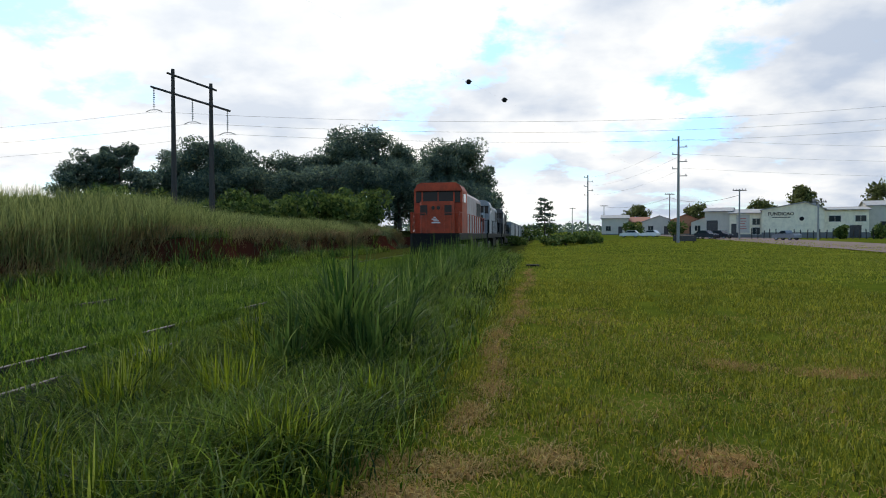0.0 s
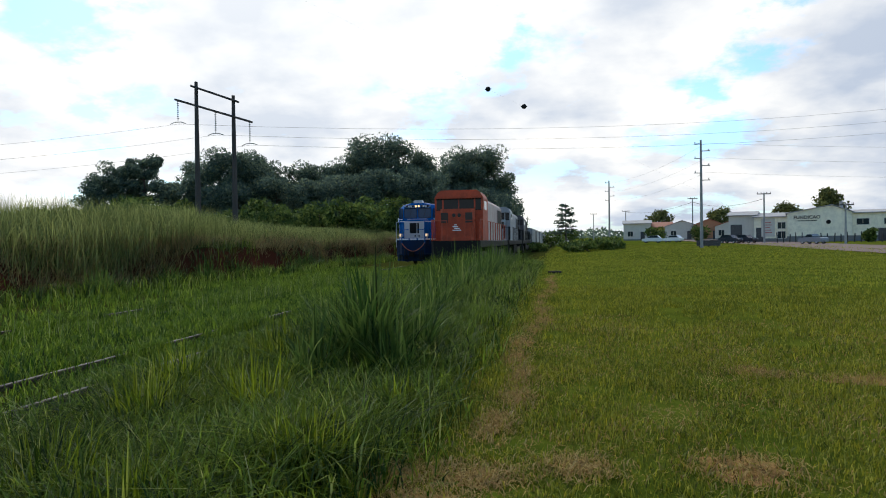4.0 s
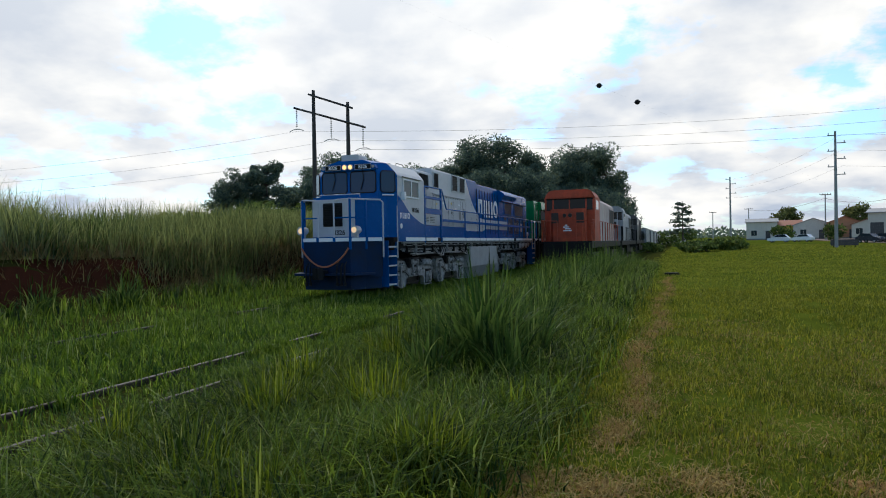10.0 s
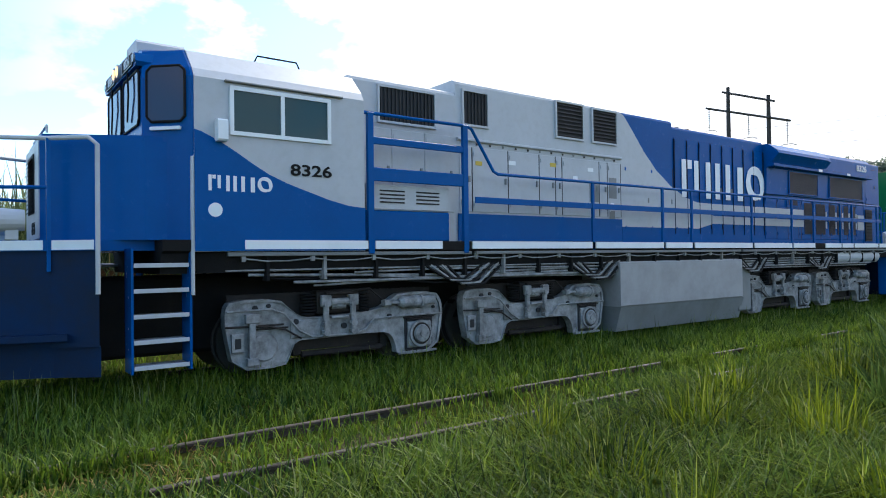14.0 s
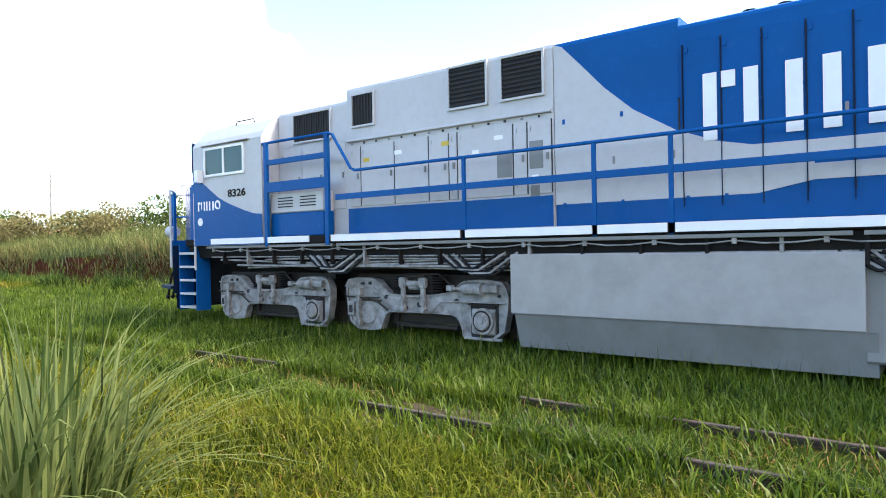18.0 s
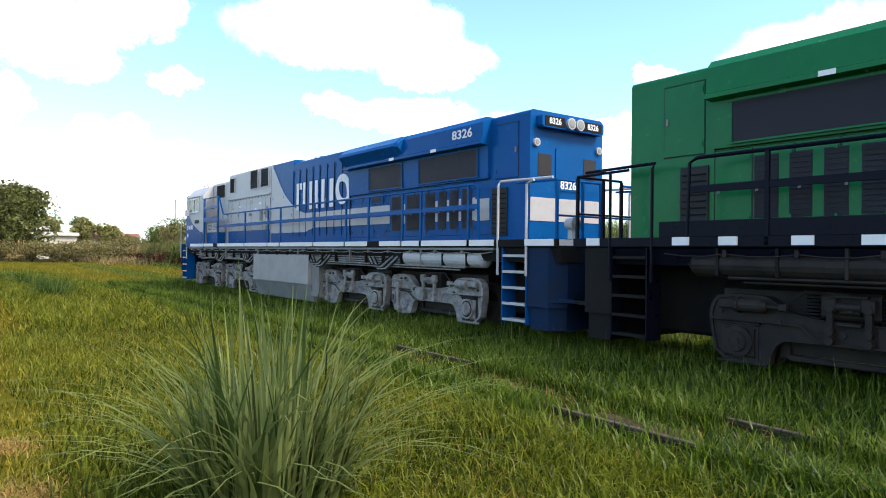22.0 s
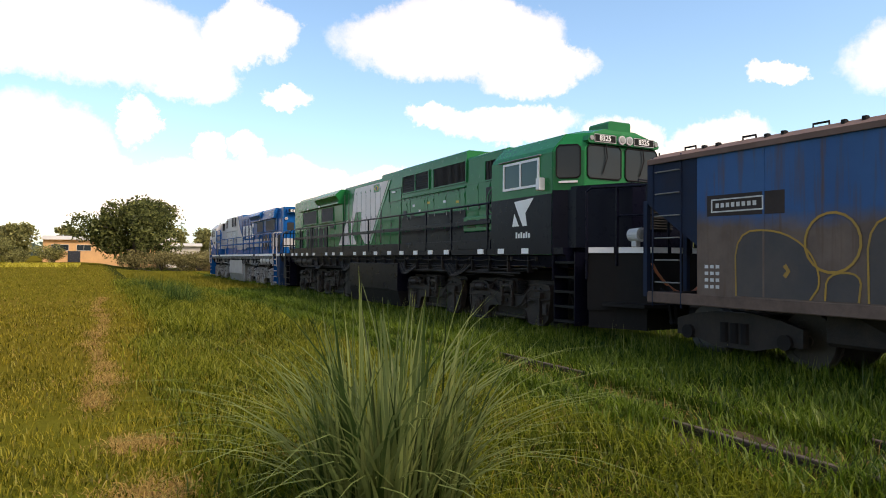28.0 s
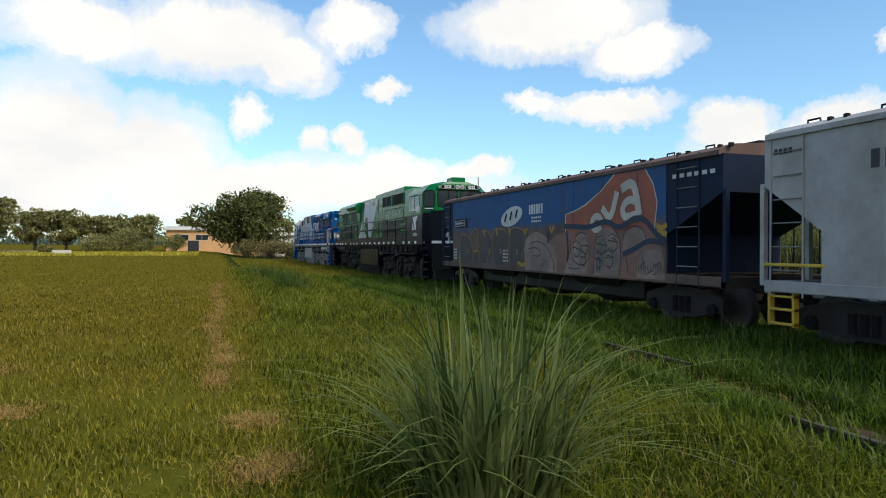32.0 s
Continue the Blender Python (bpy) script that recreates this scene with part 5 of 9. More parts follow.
        y0 = 4.3 if liv["marks"] else 2.4
        handrail(lo, ([(s * 1.41, 2.30, 3.59), (s * 1.41, 4.12, 3.59), (s * 1.41, 4.24, 3.55), (s * 1.41, 4.68, 2.92), (s * 1.41, 4.78, 2.88)] if liv["marks"] else [(s * 1.41, 2.4, 2.88)]) + [(s * 1.41, 19.6, 2.88), (s * 1.41, 19.72, 2.82), (s * 1.41, 19.75, 1.7)], rails_, 0.026)
        bm = bmesh.new()
        bbox(bm, min(s * 1.40, s * 1.42), max(s * 1.40, s * 1.42), y0, 19.75, 2.40, 2.50, 0.006)
        part("walkway_bar", bm, rails_, lo, "flat bar of the walkway railing")
        # tall frame behind the cab door
        if liv["marks"]:
            for y in (2.36, 4.05):
                bm = bmesh.new()
                bbox(bm, min(s * 1.38, s * 1.44), max(s * 1.38, s * 1.44), y, y + 0.09, 1.62, 3.60, 0.008)
                part("guard_upright", bm, rails_, lo, "tall upright behind the cab")
            for z, h in ((3.16, 0.10), (2.64, 0.19)):
                bm = bmesh.new()
                bbox(bm, min(s * 1.385, s * 1.435), max(s * 1.385, s * 1.435), 2.45, 4.05, z, z + h, 0.008)
                part("guard_bar", bm, rails_, lo, "flat guard bar")
        bm = bmesh.new()
        bbox(bm, min(s * 1.05, s * 1.30), max(s * 1.05, s * 1.30), 2.40, 3.86, 1.80, 2.24, 0.02)
        part("side_locker", bm, low, lo)
        bm = bmesh.new()
        bbox(bm, min(s * 1.05, s * 1.305), max(s * 1.05, s * 1.305), 2.40, 3.86, 2.245, 2.62, 0.02)
        lk = part("side_locker", bm, liv["upper1"], lo, "low equipment locker with louvres")
        bm = bmesh.new()
        for c in (2.62, 3.25):
            for k in range(4):
                box(bm, min(s * 1.305, s * 1.318), max(s * 1.305, s * 1.318), c, c + 0.42, 2.35 + 0.055 * k, 2.37 + 0.055 * k)
        part("louvre", bm, DARK, lk)
        # steps at both ends
        for yc, ya in ((-0.36, -1), (END + 0.02, 1)):
            for z in (0.32, 0.61, 0.90, 1.19, 1.48):
                bm = bmesh.new()
                bbox(bm, min(s * 1.06, s * 1.40), max(s * 1.06, s * 1.40), yc - 0.30, yc + 0.30, z, z + 0.035, 0.008)
                bbox(bm, min(s * 1.395, s * 1.405), max(s * 1.395, s * 1.405), yc - 0.30, yc + 0.30, z, z + 0.05, 0.004)
                part("step", bm, liv["step"], lo, "ladder tread")
            bm = bmesh.new()
            for y in (yc - 0.33, yc + 0.31):
                bbox(bm, min(s * 1.06, s * 1.40), max(s * 1.06, s * 1.40), y, y + 0.025, 0.28, 1.70, 0.005)
            part("step_side", bm, low, lo)
            if ya > 0:
                handrail(lo, [(s * 1.42, yc - 0.42, 1.15), (s * 1.42, yc - 0.42, 2.80), (s * 1.36, yc - 0.42, 2.88), (s * 1.34, yc + 0.9, 2.86)], liv["grab"], 0.024, "grab_rail")
            handrail(lo, [(s * 1.42, yc + 0.34, 1.15), (s * 1.42, yc + 0.34, 2.78), (s * 1.42, yc + 0.52, 2.84)], liv["grab"], 0.024, "grab_rail")
    # front and rear railings across the ends
    for y, y2 in ((END + 1.06, END + 0.05),):
        for x in (-1.38, -0.75, -0.28, 0.28, 0.75, 1.38):
            bm = bmesh.new()
            bbox(bm, x - 0.025, x + 0.025, y - 0.02, y + 0.02, 1.8, 2.78, 0.006)
            part("end_rail_post", bm, rails_, lo)
        handrail(lo, [(-1.38, y2, 2.82), (-1.38, y, 2.80), (-0.28, y, 2.80)], rails_, 0.022)
        handrail(lo, [(1.38, y2, 2.82), (1.38, y, 2.80), (0.28, y, 2.80)], rails_, 0.022)
        handrail(lo, [(-1.38, y, 2.2), (1.38, y, 2.2)], rails_, 0.018)
    # pilots, couplers, hoses
    for y, way in ((-2.05, -1), (END + 1.1, 1)):
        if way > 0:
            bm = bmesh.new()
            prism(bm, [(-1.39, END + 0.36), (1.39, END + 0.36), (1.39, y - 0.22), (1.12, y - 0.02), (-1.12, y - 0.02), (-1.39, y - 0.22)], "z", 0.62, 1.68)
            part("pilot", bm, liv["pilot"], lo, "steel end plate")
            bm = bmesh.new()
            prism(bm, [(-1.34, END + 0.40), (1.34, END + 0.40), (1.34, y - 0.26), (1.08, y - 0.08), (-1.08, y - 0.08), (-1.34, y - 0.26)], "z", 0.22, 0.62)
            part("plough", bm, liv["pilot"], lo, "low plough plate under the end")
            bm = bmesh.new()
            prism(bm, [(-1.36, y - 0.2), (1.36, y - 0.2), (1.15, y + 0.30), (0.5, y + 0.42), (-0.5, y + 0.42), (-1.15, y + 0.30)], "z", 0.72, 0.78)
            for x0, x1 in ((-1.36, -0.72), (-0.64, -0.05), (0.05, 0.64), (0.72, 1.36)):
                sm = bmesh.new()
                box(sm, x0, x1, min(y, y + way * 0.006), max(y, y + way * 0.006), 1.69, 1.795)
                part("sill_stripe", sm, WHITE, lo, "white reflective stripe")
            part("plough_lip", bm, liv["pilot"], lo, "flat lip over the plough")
        coupler(lo, y, way)
        for x, dz in ((-0.55, 0), (-0.42, 0.06), (0.45, 0.03), (0.58, 0.0), (0.70, 0.05)):
            bm = bmesh.new()
            pipe(bm, [(x, y + way * 0.02, 1.05 + dz), (x, y + way * 0.14, 0.95 + dz), (x + 0.02, y + way * 0.2, 0.7), (x + 0.05, y + way * 0.22, 0.5)], 0.026, 6)
            tube(bm, (x + 0.05, y + way * 0.22, 0.5), (x + 0.05, y + way * 0.24, 0.42), 0.045, n=8)
            part("brake_hose", bm, BLACK, lo, "hanging brake hose")
    bm = bmesh.new()
    pts = [(-0.77 + 0.11 * k, -2.07 - 0.05 * math.sin(math.pi * k / 14), 1.50 - 0.55 * math.sin(math.pi * k / 14) ** 0.8) for k in range(15)]
    pipe(bm, pts, 0.026, 6)
    part("jumper_cable", bm, HOSE, lo, "slack orange jumper cable")
    # fuel tank
    bm = bmesh.new()
    bbox(bm, -1.39, 1.39, 7.82, 12.1, 0.58, 1.43, 0.02)
    tank = part("fuel_tank", bm, tankm, lo, "box fuel tank")
    bm = bmesh.new()
    prism(bm, [(-1.36, 0.58), (1.36, 0.58), (1.22, 0.10), (-1.22, 0.10)], "y", 7.86, 12.2)
    bbox(bm, -1.3, 1.3, 12.1, 12.6, 0.25, 1.32, 0.03)
    part("tank_bottom", bm, liv["tank_low"], tank, "tapered lower tank")
    bm = bmesh.new()
    for y in (11.2, 12.0):
        tube(bm, (1.2, y, 1.42), (1.2, y, 1.56), 0.07, n=10)
        tube(bm, (-1.2, y, 1.42), (-1.2, y, 1.56), 0.07, n=10)
    part("filler_cap", bm, RED, tank, "red filler cap")
    for yc in (2.14, 5.93, 14.25, 17.88):
        bogie(lo, yc, castm)
    # tail wall
    for x0, x1 in ((-0.80, -0.45), (0.45, 0.80)):
        bm = bmesh.new()
        box(bm, x0, x1, END, END + 0.012, 3.02, 3.42)
        part("tail_window", bm, DARK, tail, "small dark rear opening")
    for x in (-0.86, 0.86):
        bm = bmesh.new()
        tube(bm, (x, END, 3.62), (x, END + 0.05, 3.62), 0.075, n=14)
        mk = part("marker_light", bm, SILVER, tail, "small round marker light")
        bm = bmesh.new()
        tube(bm, (x, END + 0.05, 3.62), (x, END + 0.06, 3.62), 0.055, 0.03, 12)
        part("lens", bm, LAMPGLASS, mk)
    bm = bmesh.new()
    tube(bm, (0.82, END + 0.78, 2.08), (0.82, END + 0.98, 2.08), 0.09, 0.125, 16)
    bbox(bm, 0.78, 0.86, END + 0.82, END + 0.92, 1.80, 2.0, 0.01)
    dl = part("ditch_light", bm, SILVER, lo, "round rear ditch light on a bracket")
    bm = bmesh.new()
    tube(bm, (0.82, END + 0.98, 2.08), (0.82, END + 1.0, 2.08), 0.115, 0.08, 16)
    part("lens", bm, LAMPGLASS, dl)
    for s in (-1, 1):
        bm = bmesh.new()
        bbox(bm, min(s * 1.0, s * 1.03), max(s * 1.0, s * 1.03), 19.68, 20.12, 1.88, 2.82, 0.01)
        lp = part("louvred_panel", bm, DARK, tail, "dark louvred panel low on the tail")
        bm = bmesh.new()
        for k in range(9):
            box(bm, min(s * 1.03, s * 1.042), max(s * 1.03, s * 1.042), 19.71, 20.09, 1.93 + 0.095 * k, 1.95 + 0.095 * k)
        part("louvre", bm, UNDER, lp)
    bm = bmesh.new()
    bbox(bm, -0.34, 0.34, END, END + 0.02, 2.75, 3.55, 0.01)
    part("tail_door", bm, main, tail)
    bm = bmesh.new()
    bbox(bm, -0.85, 0.85, END, END + 0.16, 3.90, 4.14, 0.04)
    tb = part("tail_light_box", bm, main, tail)
    for x in (-0.52, 0.52):
        bm = bmesh.new()
        box(bm, x - 0.26, x + 0.26, END + 0.16, END + 0.17, 3.93, 4.11)
        part("number_board", bm, BLACK, tb, "black number board")
        text_end(liv["number"], 0.16, WHITE, tb, x, END + 0.172, 4.02, 1)
    for x in (-0.12, 0.12):
        bm = bmesh.new()
        tube(bm, (x, END + 0.14, 4.02), (x, END + 0.22, 4.02), 0.10, 0.11, 14)
        h = part("headlight", bm, SILVER, tb, "round rear headlight")
        bm = bmesh.new()
        tube(bm, (x, END + 0.221, 4.02), (x, END + 0.23, 4.02), 0.09, 0.06, 14)
        part("lens", bm, LAMPGLASS, h)
    if liv["marks"]:
        text_end(liv["number"], 0.22, WHITE, tail, 0, END + 0.024, 2.86, 1)
        for a, b, m in ((2.16, 2.60, SILVER),):
            bm = bmesh.new()
            box(bm, -0.99, 0.99, END + 0.001, END + 0.012, a, b)
            part("tail_stripe", bm, m, tail)
    return lo


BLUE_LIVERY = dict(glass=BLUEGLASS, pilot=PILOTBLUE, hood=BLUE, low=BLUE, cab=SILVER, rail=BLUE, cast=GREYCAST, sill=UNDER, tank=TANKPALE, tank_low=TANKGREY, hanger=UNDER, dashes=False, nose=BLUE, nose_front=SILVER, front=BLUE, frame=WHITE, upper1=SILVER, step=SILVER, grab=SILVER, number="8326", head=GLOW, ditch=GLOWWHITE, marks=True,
                   cab_label="silver cab with a blue swoosh and sliding side window",
                   cab_fields=[([(0.0, 1.665), (2.30, 1.665), (2.30, 2.25), (2.05, 2.27), (1.75, 2.34), (1.43, 2.44), (1.15, 2.53), (0.91, 2.63), (0.70, 2.75), (0.51, 2.87), (0.30, 2.99), (0.08, 3.09), (0.0, 3.11)], BLUE)],
                   hood_fields=[([(8.40, 1.82), (13.84, 1.82), (13.84, 2.12), (8.40, 2.12)], BLUE, "h2"), ([(8.40, 2.24), (13.84, 2.24), (13.84, 2.42), (8.40, 2.42)], SILVER, "h2"), ([(8.40, 2.53), (13.84, 2.53), (13.84, 2.69), (8.40, 2.69)], SILVER, "h2"),
                                ([(8.36, 2.12), (11.0, 2.12), (11.6, 2.24), (11.6, 2.69), (10.95, 2.70), (10.54, 2.79), (10.06, 2.98), (9.51, 3.31), (9.11, 3.66), (8.74, 4.06), (8.48, 4.33), (8.36, 4.38)], SILVER, "h2"), ([(4.24, 1.82), (8.33, 1.82), (8.33, 2.26), (4.24, 2.26)], BLUE, "h1"),
                                ([(13.88, 2.24), (15.85, 2.24), (15.85, 2.42), (13.88, 2.42)], SILVER, "rad"), ([(13.88, 2.53), (15.85, 2.53), (15.85, 2.69), (13.88, 2.69)], SILVER, "rad"), ([(19.14, 2.20), (19.58, 2.20), (19.58, 2.64), (19.14, 2.64)], SILVER, "rad")])
PALEGREEN = material("pale_green_paint", (0.30, 0.50, 0.36), 0.5, vary=0.08)
EMBLEM = material("faded_emblem_white", (0.72, 0.67, 0.66), 0.5, vary=0.08, dirt=0.25, dirt_colour=(0.40, 0.33, 0.30))
GREEN_LIVERY = dict(glass=GLASS, pilot=BLACK, hood=GREEN, low=NAVY, cab=GREEN, rail=NAVY, cast=BLACKCAST, sill=NAVY, tank=NAVY, tank_low=BLACK, hanger=BLACK, dashes=True, nose=NAVY, nose_front=NAVY, front=GREEN, frame=WHITE, upper1=GREEN, step=BLACK, grab=NAVY, number="8325", head=LAMPGLASS, ditch=LAMPGLASS, marks=False,
                    cab_label="green over dark blue cab with a white-framed window",
                    cab_fields=[([(0.0, 1.665), (2.30, 1.665), (2.30, 2.9), (0.0, 2.9)], NAVY)],
                    hood_fields=[([(4.24, 1.82), (8.33, 1.82), (8.33, 2.85), (4.24, 2.85)], NAVY, "h1"),
                                 ([(12.72, 4.08), (12.62, 4.17), (9.50, 4.17), (11.26, 2.09), (11.62, 2.09), (12.14, 2.48), (11.96, 3.27), (12.60, 3.28), (13.02, 2.58), (12.45, 2.09), (13.06, 2.09), (13.08, 2.9)], EMBLEM, "h2"),
                                 ([(14.50, 2.09), (13.90, 2.68), (13.90, 2.09)], EMBLEM, "rad"), ([(13.84, 2.72), (13.52, 3.06), (13.20, 2.09), (13.84, 2.09)], EMBLEM, "h2")])

blue = road_loco("blue_locomotive", "blue and silver freight diesel locomotive rolling on the line", BLUE_LIVERY, pose(T2, 62.63, 0))
MOVERS.append((blue, 62.63, 0))
green = road_loco("green_locomotive", "green and dark blue freight diesel locomotive coupled behind", GREEN_LIVERY, pose(T2, 106.65, 0, 0, 0, 180))
MOVERS.append((green, 106.65, 180))


def hopper_wagon(name, label, at, length, top, body, end_mat, frame_mat, fields=(), ribs=False):
    """A covered grain hopper: flat sides, sloped ends over the trucks, roof with hatches. y 0 to length."""
    w = thing(name, label, "freight wagon", at)
    L = length
    bm = bmesh.new()
    e, e1 = 1.15, 1.6
    prism(bm, [(e, 1.02), (L - e1, 1.02), (L - e1, top - 0.02), (e, top - 0.02)], "x", -1.42, 1.42)
    side = part("body", bm, body, w, "flat steel side sheets")
    for ya, way, ee in ((e, -1, e - 0.1), (L - e1, 1, e1 - 0.1)):
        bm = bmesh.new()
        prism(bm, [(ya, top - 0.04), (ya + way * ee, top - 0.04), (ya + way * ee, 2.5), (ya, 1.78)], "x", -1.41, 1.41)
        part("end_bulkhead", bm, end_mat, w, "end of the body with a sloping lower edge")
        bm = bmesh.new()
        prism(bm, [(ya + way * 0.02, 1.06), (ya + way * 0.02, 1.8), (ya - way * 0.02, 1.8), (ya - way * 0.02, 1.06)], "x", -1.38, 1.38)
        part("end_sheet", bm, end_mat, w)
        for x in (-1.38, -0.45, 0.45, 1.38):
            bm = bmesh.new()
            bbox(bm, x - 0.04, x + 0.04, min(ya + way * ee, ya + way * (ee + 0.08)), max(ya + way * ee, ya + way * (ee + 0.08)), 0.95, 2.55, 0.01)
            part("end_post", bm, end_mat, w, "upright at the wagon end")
        for s in (-1, 1):
            bm = bmesh.new()
            for k in range(6):
                z = 1.2 + 0.36 * k
                pipe(bm, [(s * 1.40, ya + way * 0.35, z), (s * 1.44, ya + way * 0.35, z), (s * 1.44, ya + way * 0.85, z), (s * 1.40, ya + way * 0.85, z)], 0.011, 5)
            part("ladder_rung", bm, TANKGREY, w, "pale worn ladder rungs")
            bm = bmesh.new()
            for y in (ya + way * 0.32, ya + way * 0.92):
                pipe(bm, [(s * 1.42, y, 0.8), (s * 1.42, y, top + 0.05)], 0.016, 6)
            part("end_ladder", bm, DARKBLUE if body is WAGONBLUE else frame_mat, w, "ladder uprights at the wagon end")
    bm = bmesh.new()
    prism(bm, [(-1.46, top - 0.06), (1.46, top - 0.06), (1.46, top + 0.02), (1.15, top + 0.14), (0.4, top + 0.2), (-0.4, top + 0.2), (-1.15, top + 0.14), (-1.46, top + 0.02)], "y", 0.15, L - 0.15)
    roof = part("roof", bm, ROOFBROWN if body is WAGONBLUE else body, w, "low curved roof with a dusty brown edge")
    for k in range(13):
        bm = bmesh.new()
        y = 0.75 + (L - 1.5) * k / 12
        bbox(bm, -0.42, 0.42, y - 0.40, y + 0.40, top + 0.19, top + 0.27, 0.03)
        hatch = part("hatch", bm, BLACK if body is not WHITE else body, roof, "roof hatch with a handle")
        bm = bmesh.new()
        pipe(bm, [(1.12, y - 0.11, top + 0.12), (1.12, y - 0.11, top + 0.19), (1.12, y + 0.11, top + 0.19), (1.12, y + 0.11, top + 0.12)], 0.016, 5)
        part("hatch_handle", bm, BLACK, hatch)
        for dy in (0.36, 0.62):
            bm = bmesh.new()
            bbox(bm, 1.20, 1.28, y + dy, y + dy + 0.05, top + 0.08, top + 0.15, 0.01)
            part("roof_lug", bm, BLACK, hatch)
    for s in (-1, 1):
        bm = bmesh.new()
        bbox(bm, min(s * 1.33, s * 1.428), max(s * 1.33, s * 1.428), 0.12, L - 0.12, 0.86, 1.04, 0.015)
        part("side_sill", bm, SILLPALE if body is WAGONBLUE else frame_mat, w, "long steel side sill")
    bm = bmesh.new()
    bbox(bm, -0.3, 0.3, 0.0, L, 0.72, 1.0, 0.02)
    for y in (0.12, 1.9, L - 2.0, L - 0.22):
        bbox(bm, -1.42, 1.42, y, y + 0.1, 0.84, 1.03, 0.01)
    part("underframe", bm, frame_mat, w, "steel centre sill and cross bearers")
    for k in range(3):
        y0 = 3.2 + (L - 6.4) * k / 3
        y1 = y0 + (L - 6.4) / 3 - 0.15
        bm = bmesh.new()
        top_ = [bm.verts.new(p) for p in ((-1.25, y0, 0.98), (1.25, y0, 0.98), (1.25, y1, 0.98), (-1.25, y1, 0.98))]
        m0, m1 = (y0 + y1) / 2 - 0.3, (y0 + y1) / 2 + 0.3
        bot = [bm.verts.new(p) for p in ((-0.6, m0, 0.28), (0.6, m0, 0.28), (0.6, m1, 0.28), (-0.6, m1, 0.28))]
        bm.faces.new(top_[::-1])
        bm.faces.new(bot)
        for i in range(4):
            bm.faces.new((top_[i], top_[(i + 1) % 4], bot[(i + 1) % 4], bot[i]))
        part("discharge_hopper", bm, BLACKCAST, w, "discharge hopper under the floor")
    if ribs:
        for k in range(9):
            for s in (-1, 1):
                bm = bmesh.new()
                y = e + 0.1 + (L - e - e1 - 0.2) * k / 8
                bbox(bm, min(s * 1.42, s * 1.445), max(s * 1.42, s * 1.445), y - 0.04, y + 0.04, 1.05, top - 0.08, 0.008)
                part("side_post", bm, body, side)
    else:
        for s in (-1, 1):
            for y in (e + 1.15, e + 4.6, e + 8.4, L - e1 - 0.9):
                bm = bmesh.new()
                bbox(bm, min(s * 1.42, s * 1.427), max(s * 1.42, s * 1.427), y - 0.015, y + 0.015, 1.05, top - 0.08, 0.002)
                part("weld_seam", bm, body, side)
    for yc in (1.55, L - 1.55):
        for s in (-1, 1):
            bm = bmesh.new()
            prism(bm, [(yc - 1.1, 0.62), (yc - 0.75, 0.72), (yc - 0.3, 0.78), (yc + 0.3, 0.78), (yc + 0.75, 0.72), (yc + 1.1, 0.62), (yc + 1.1, 0.36), (yc + 0.8, 0.36), (yc + 0.35, 0.24), (yc - 0.35, 0.24), (yc - 0.8, 0.36), (yc - 1.1, 0.36)], "x", s * 0.95, s * 1.08)
            sf = part("side_frame", bm, BLACKCAST, w, "cast truck side frame")
            for k in (-0.18, 0, 0.18):
                bm = bmesh.new()
                tube(bm, (s * 1.07, yc + k, 0.32), (s * 1.07, yc + k, 0.62), 0.07, n=10)
                part("truck_spring", bm, UNDER, sf)
            for ax in (-0.85, 0.85):
                bm = bmesh.new()
                tube(bm, (s * 1.0, yc + ax, 0.42), (s * 1.14, yc + ax, 0.42), 0.11, n=12)
                part("journal_box", bm, UNDER, sf)
        bm = bmesh.new()
        bbox(bm, -1.0, 1.0, yc - 0.18, yc + 0.18, 0.5, 0.72)
        part("bolster", bm, BLACKCAST, w)
        for ax in (-0.85, 0.85):
            wheelset(w, yc + ax, 0.42)
    bm = bmesh.new()
    bbox(bm, -0.95, 0.95, 2.9, L - 2.9, 0.42, 0.98, 0.05)
    part("hopper_gate_frame", bm, BLACKCAST, w, "dark gates and brake gear under the body")
    coupler(w, 0.0, -1)
    coupler(w, L, 1)
    for pts, m, lab in fields:
        for s in (-1, 1):
            decal(side, s * 1.42, [(y if s > 0 else y, z) for y, z in pts], m, "painted_field", 0.004, lab)
    return w


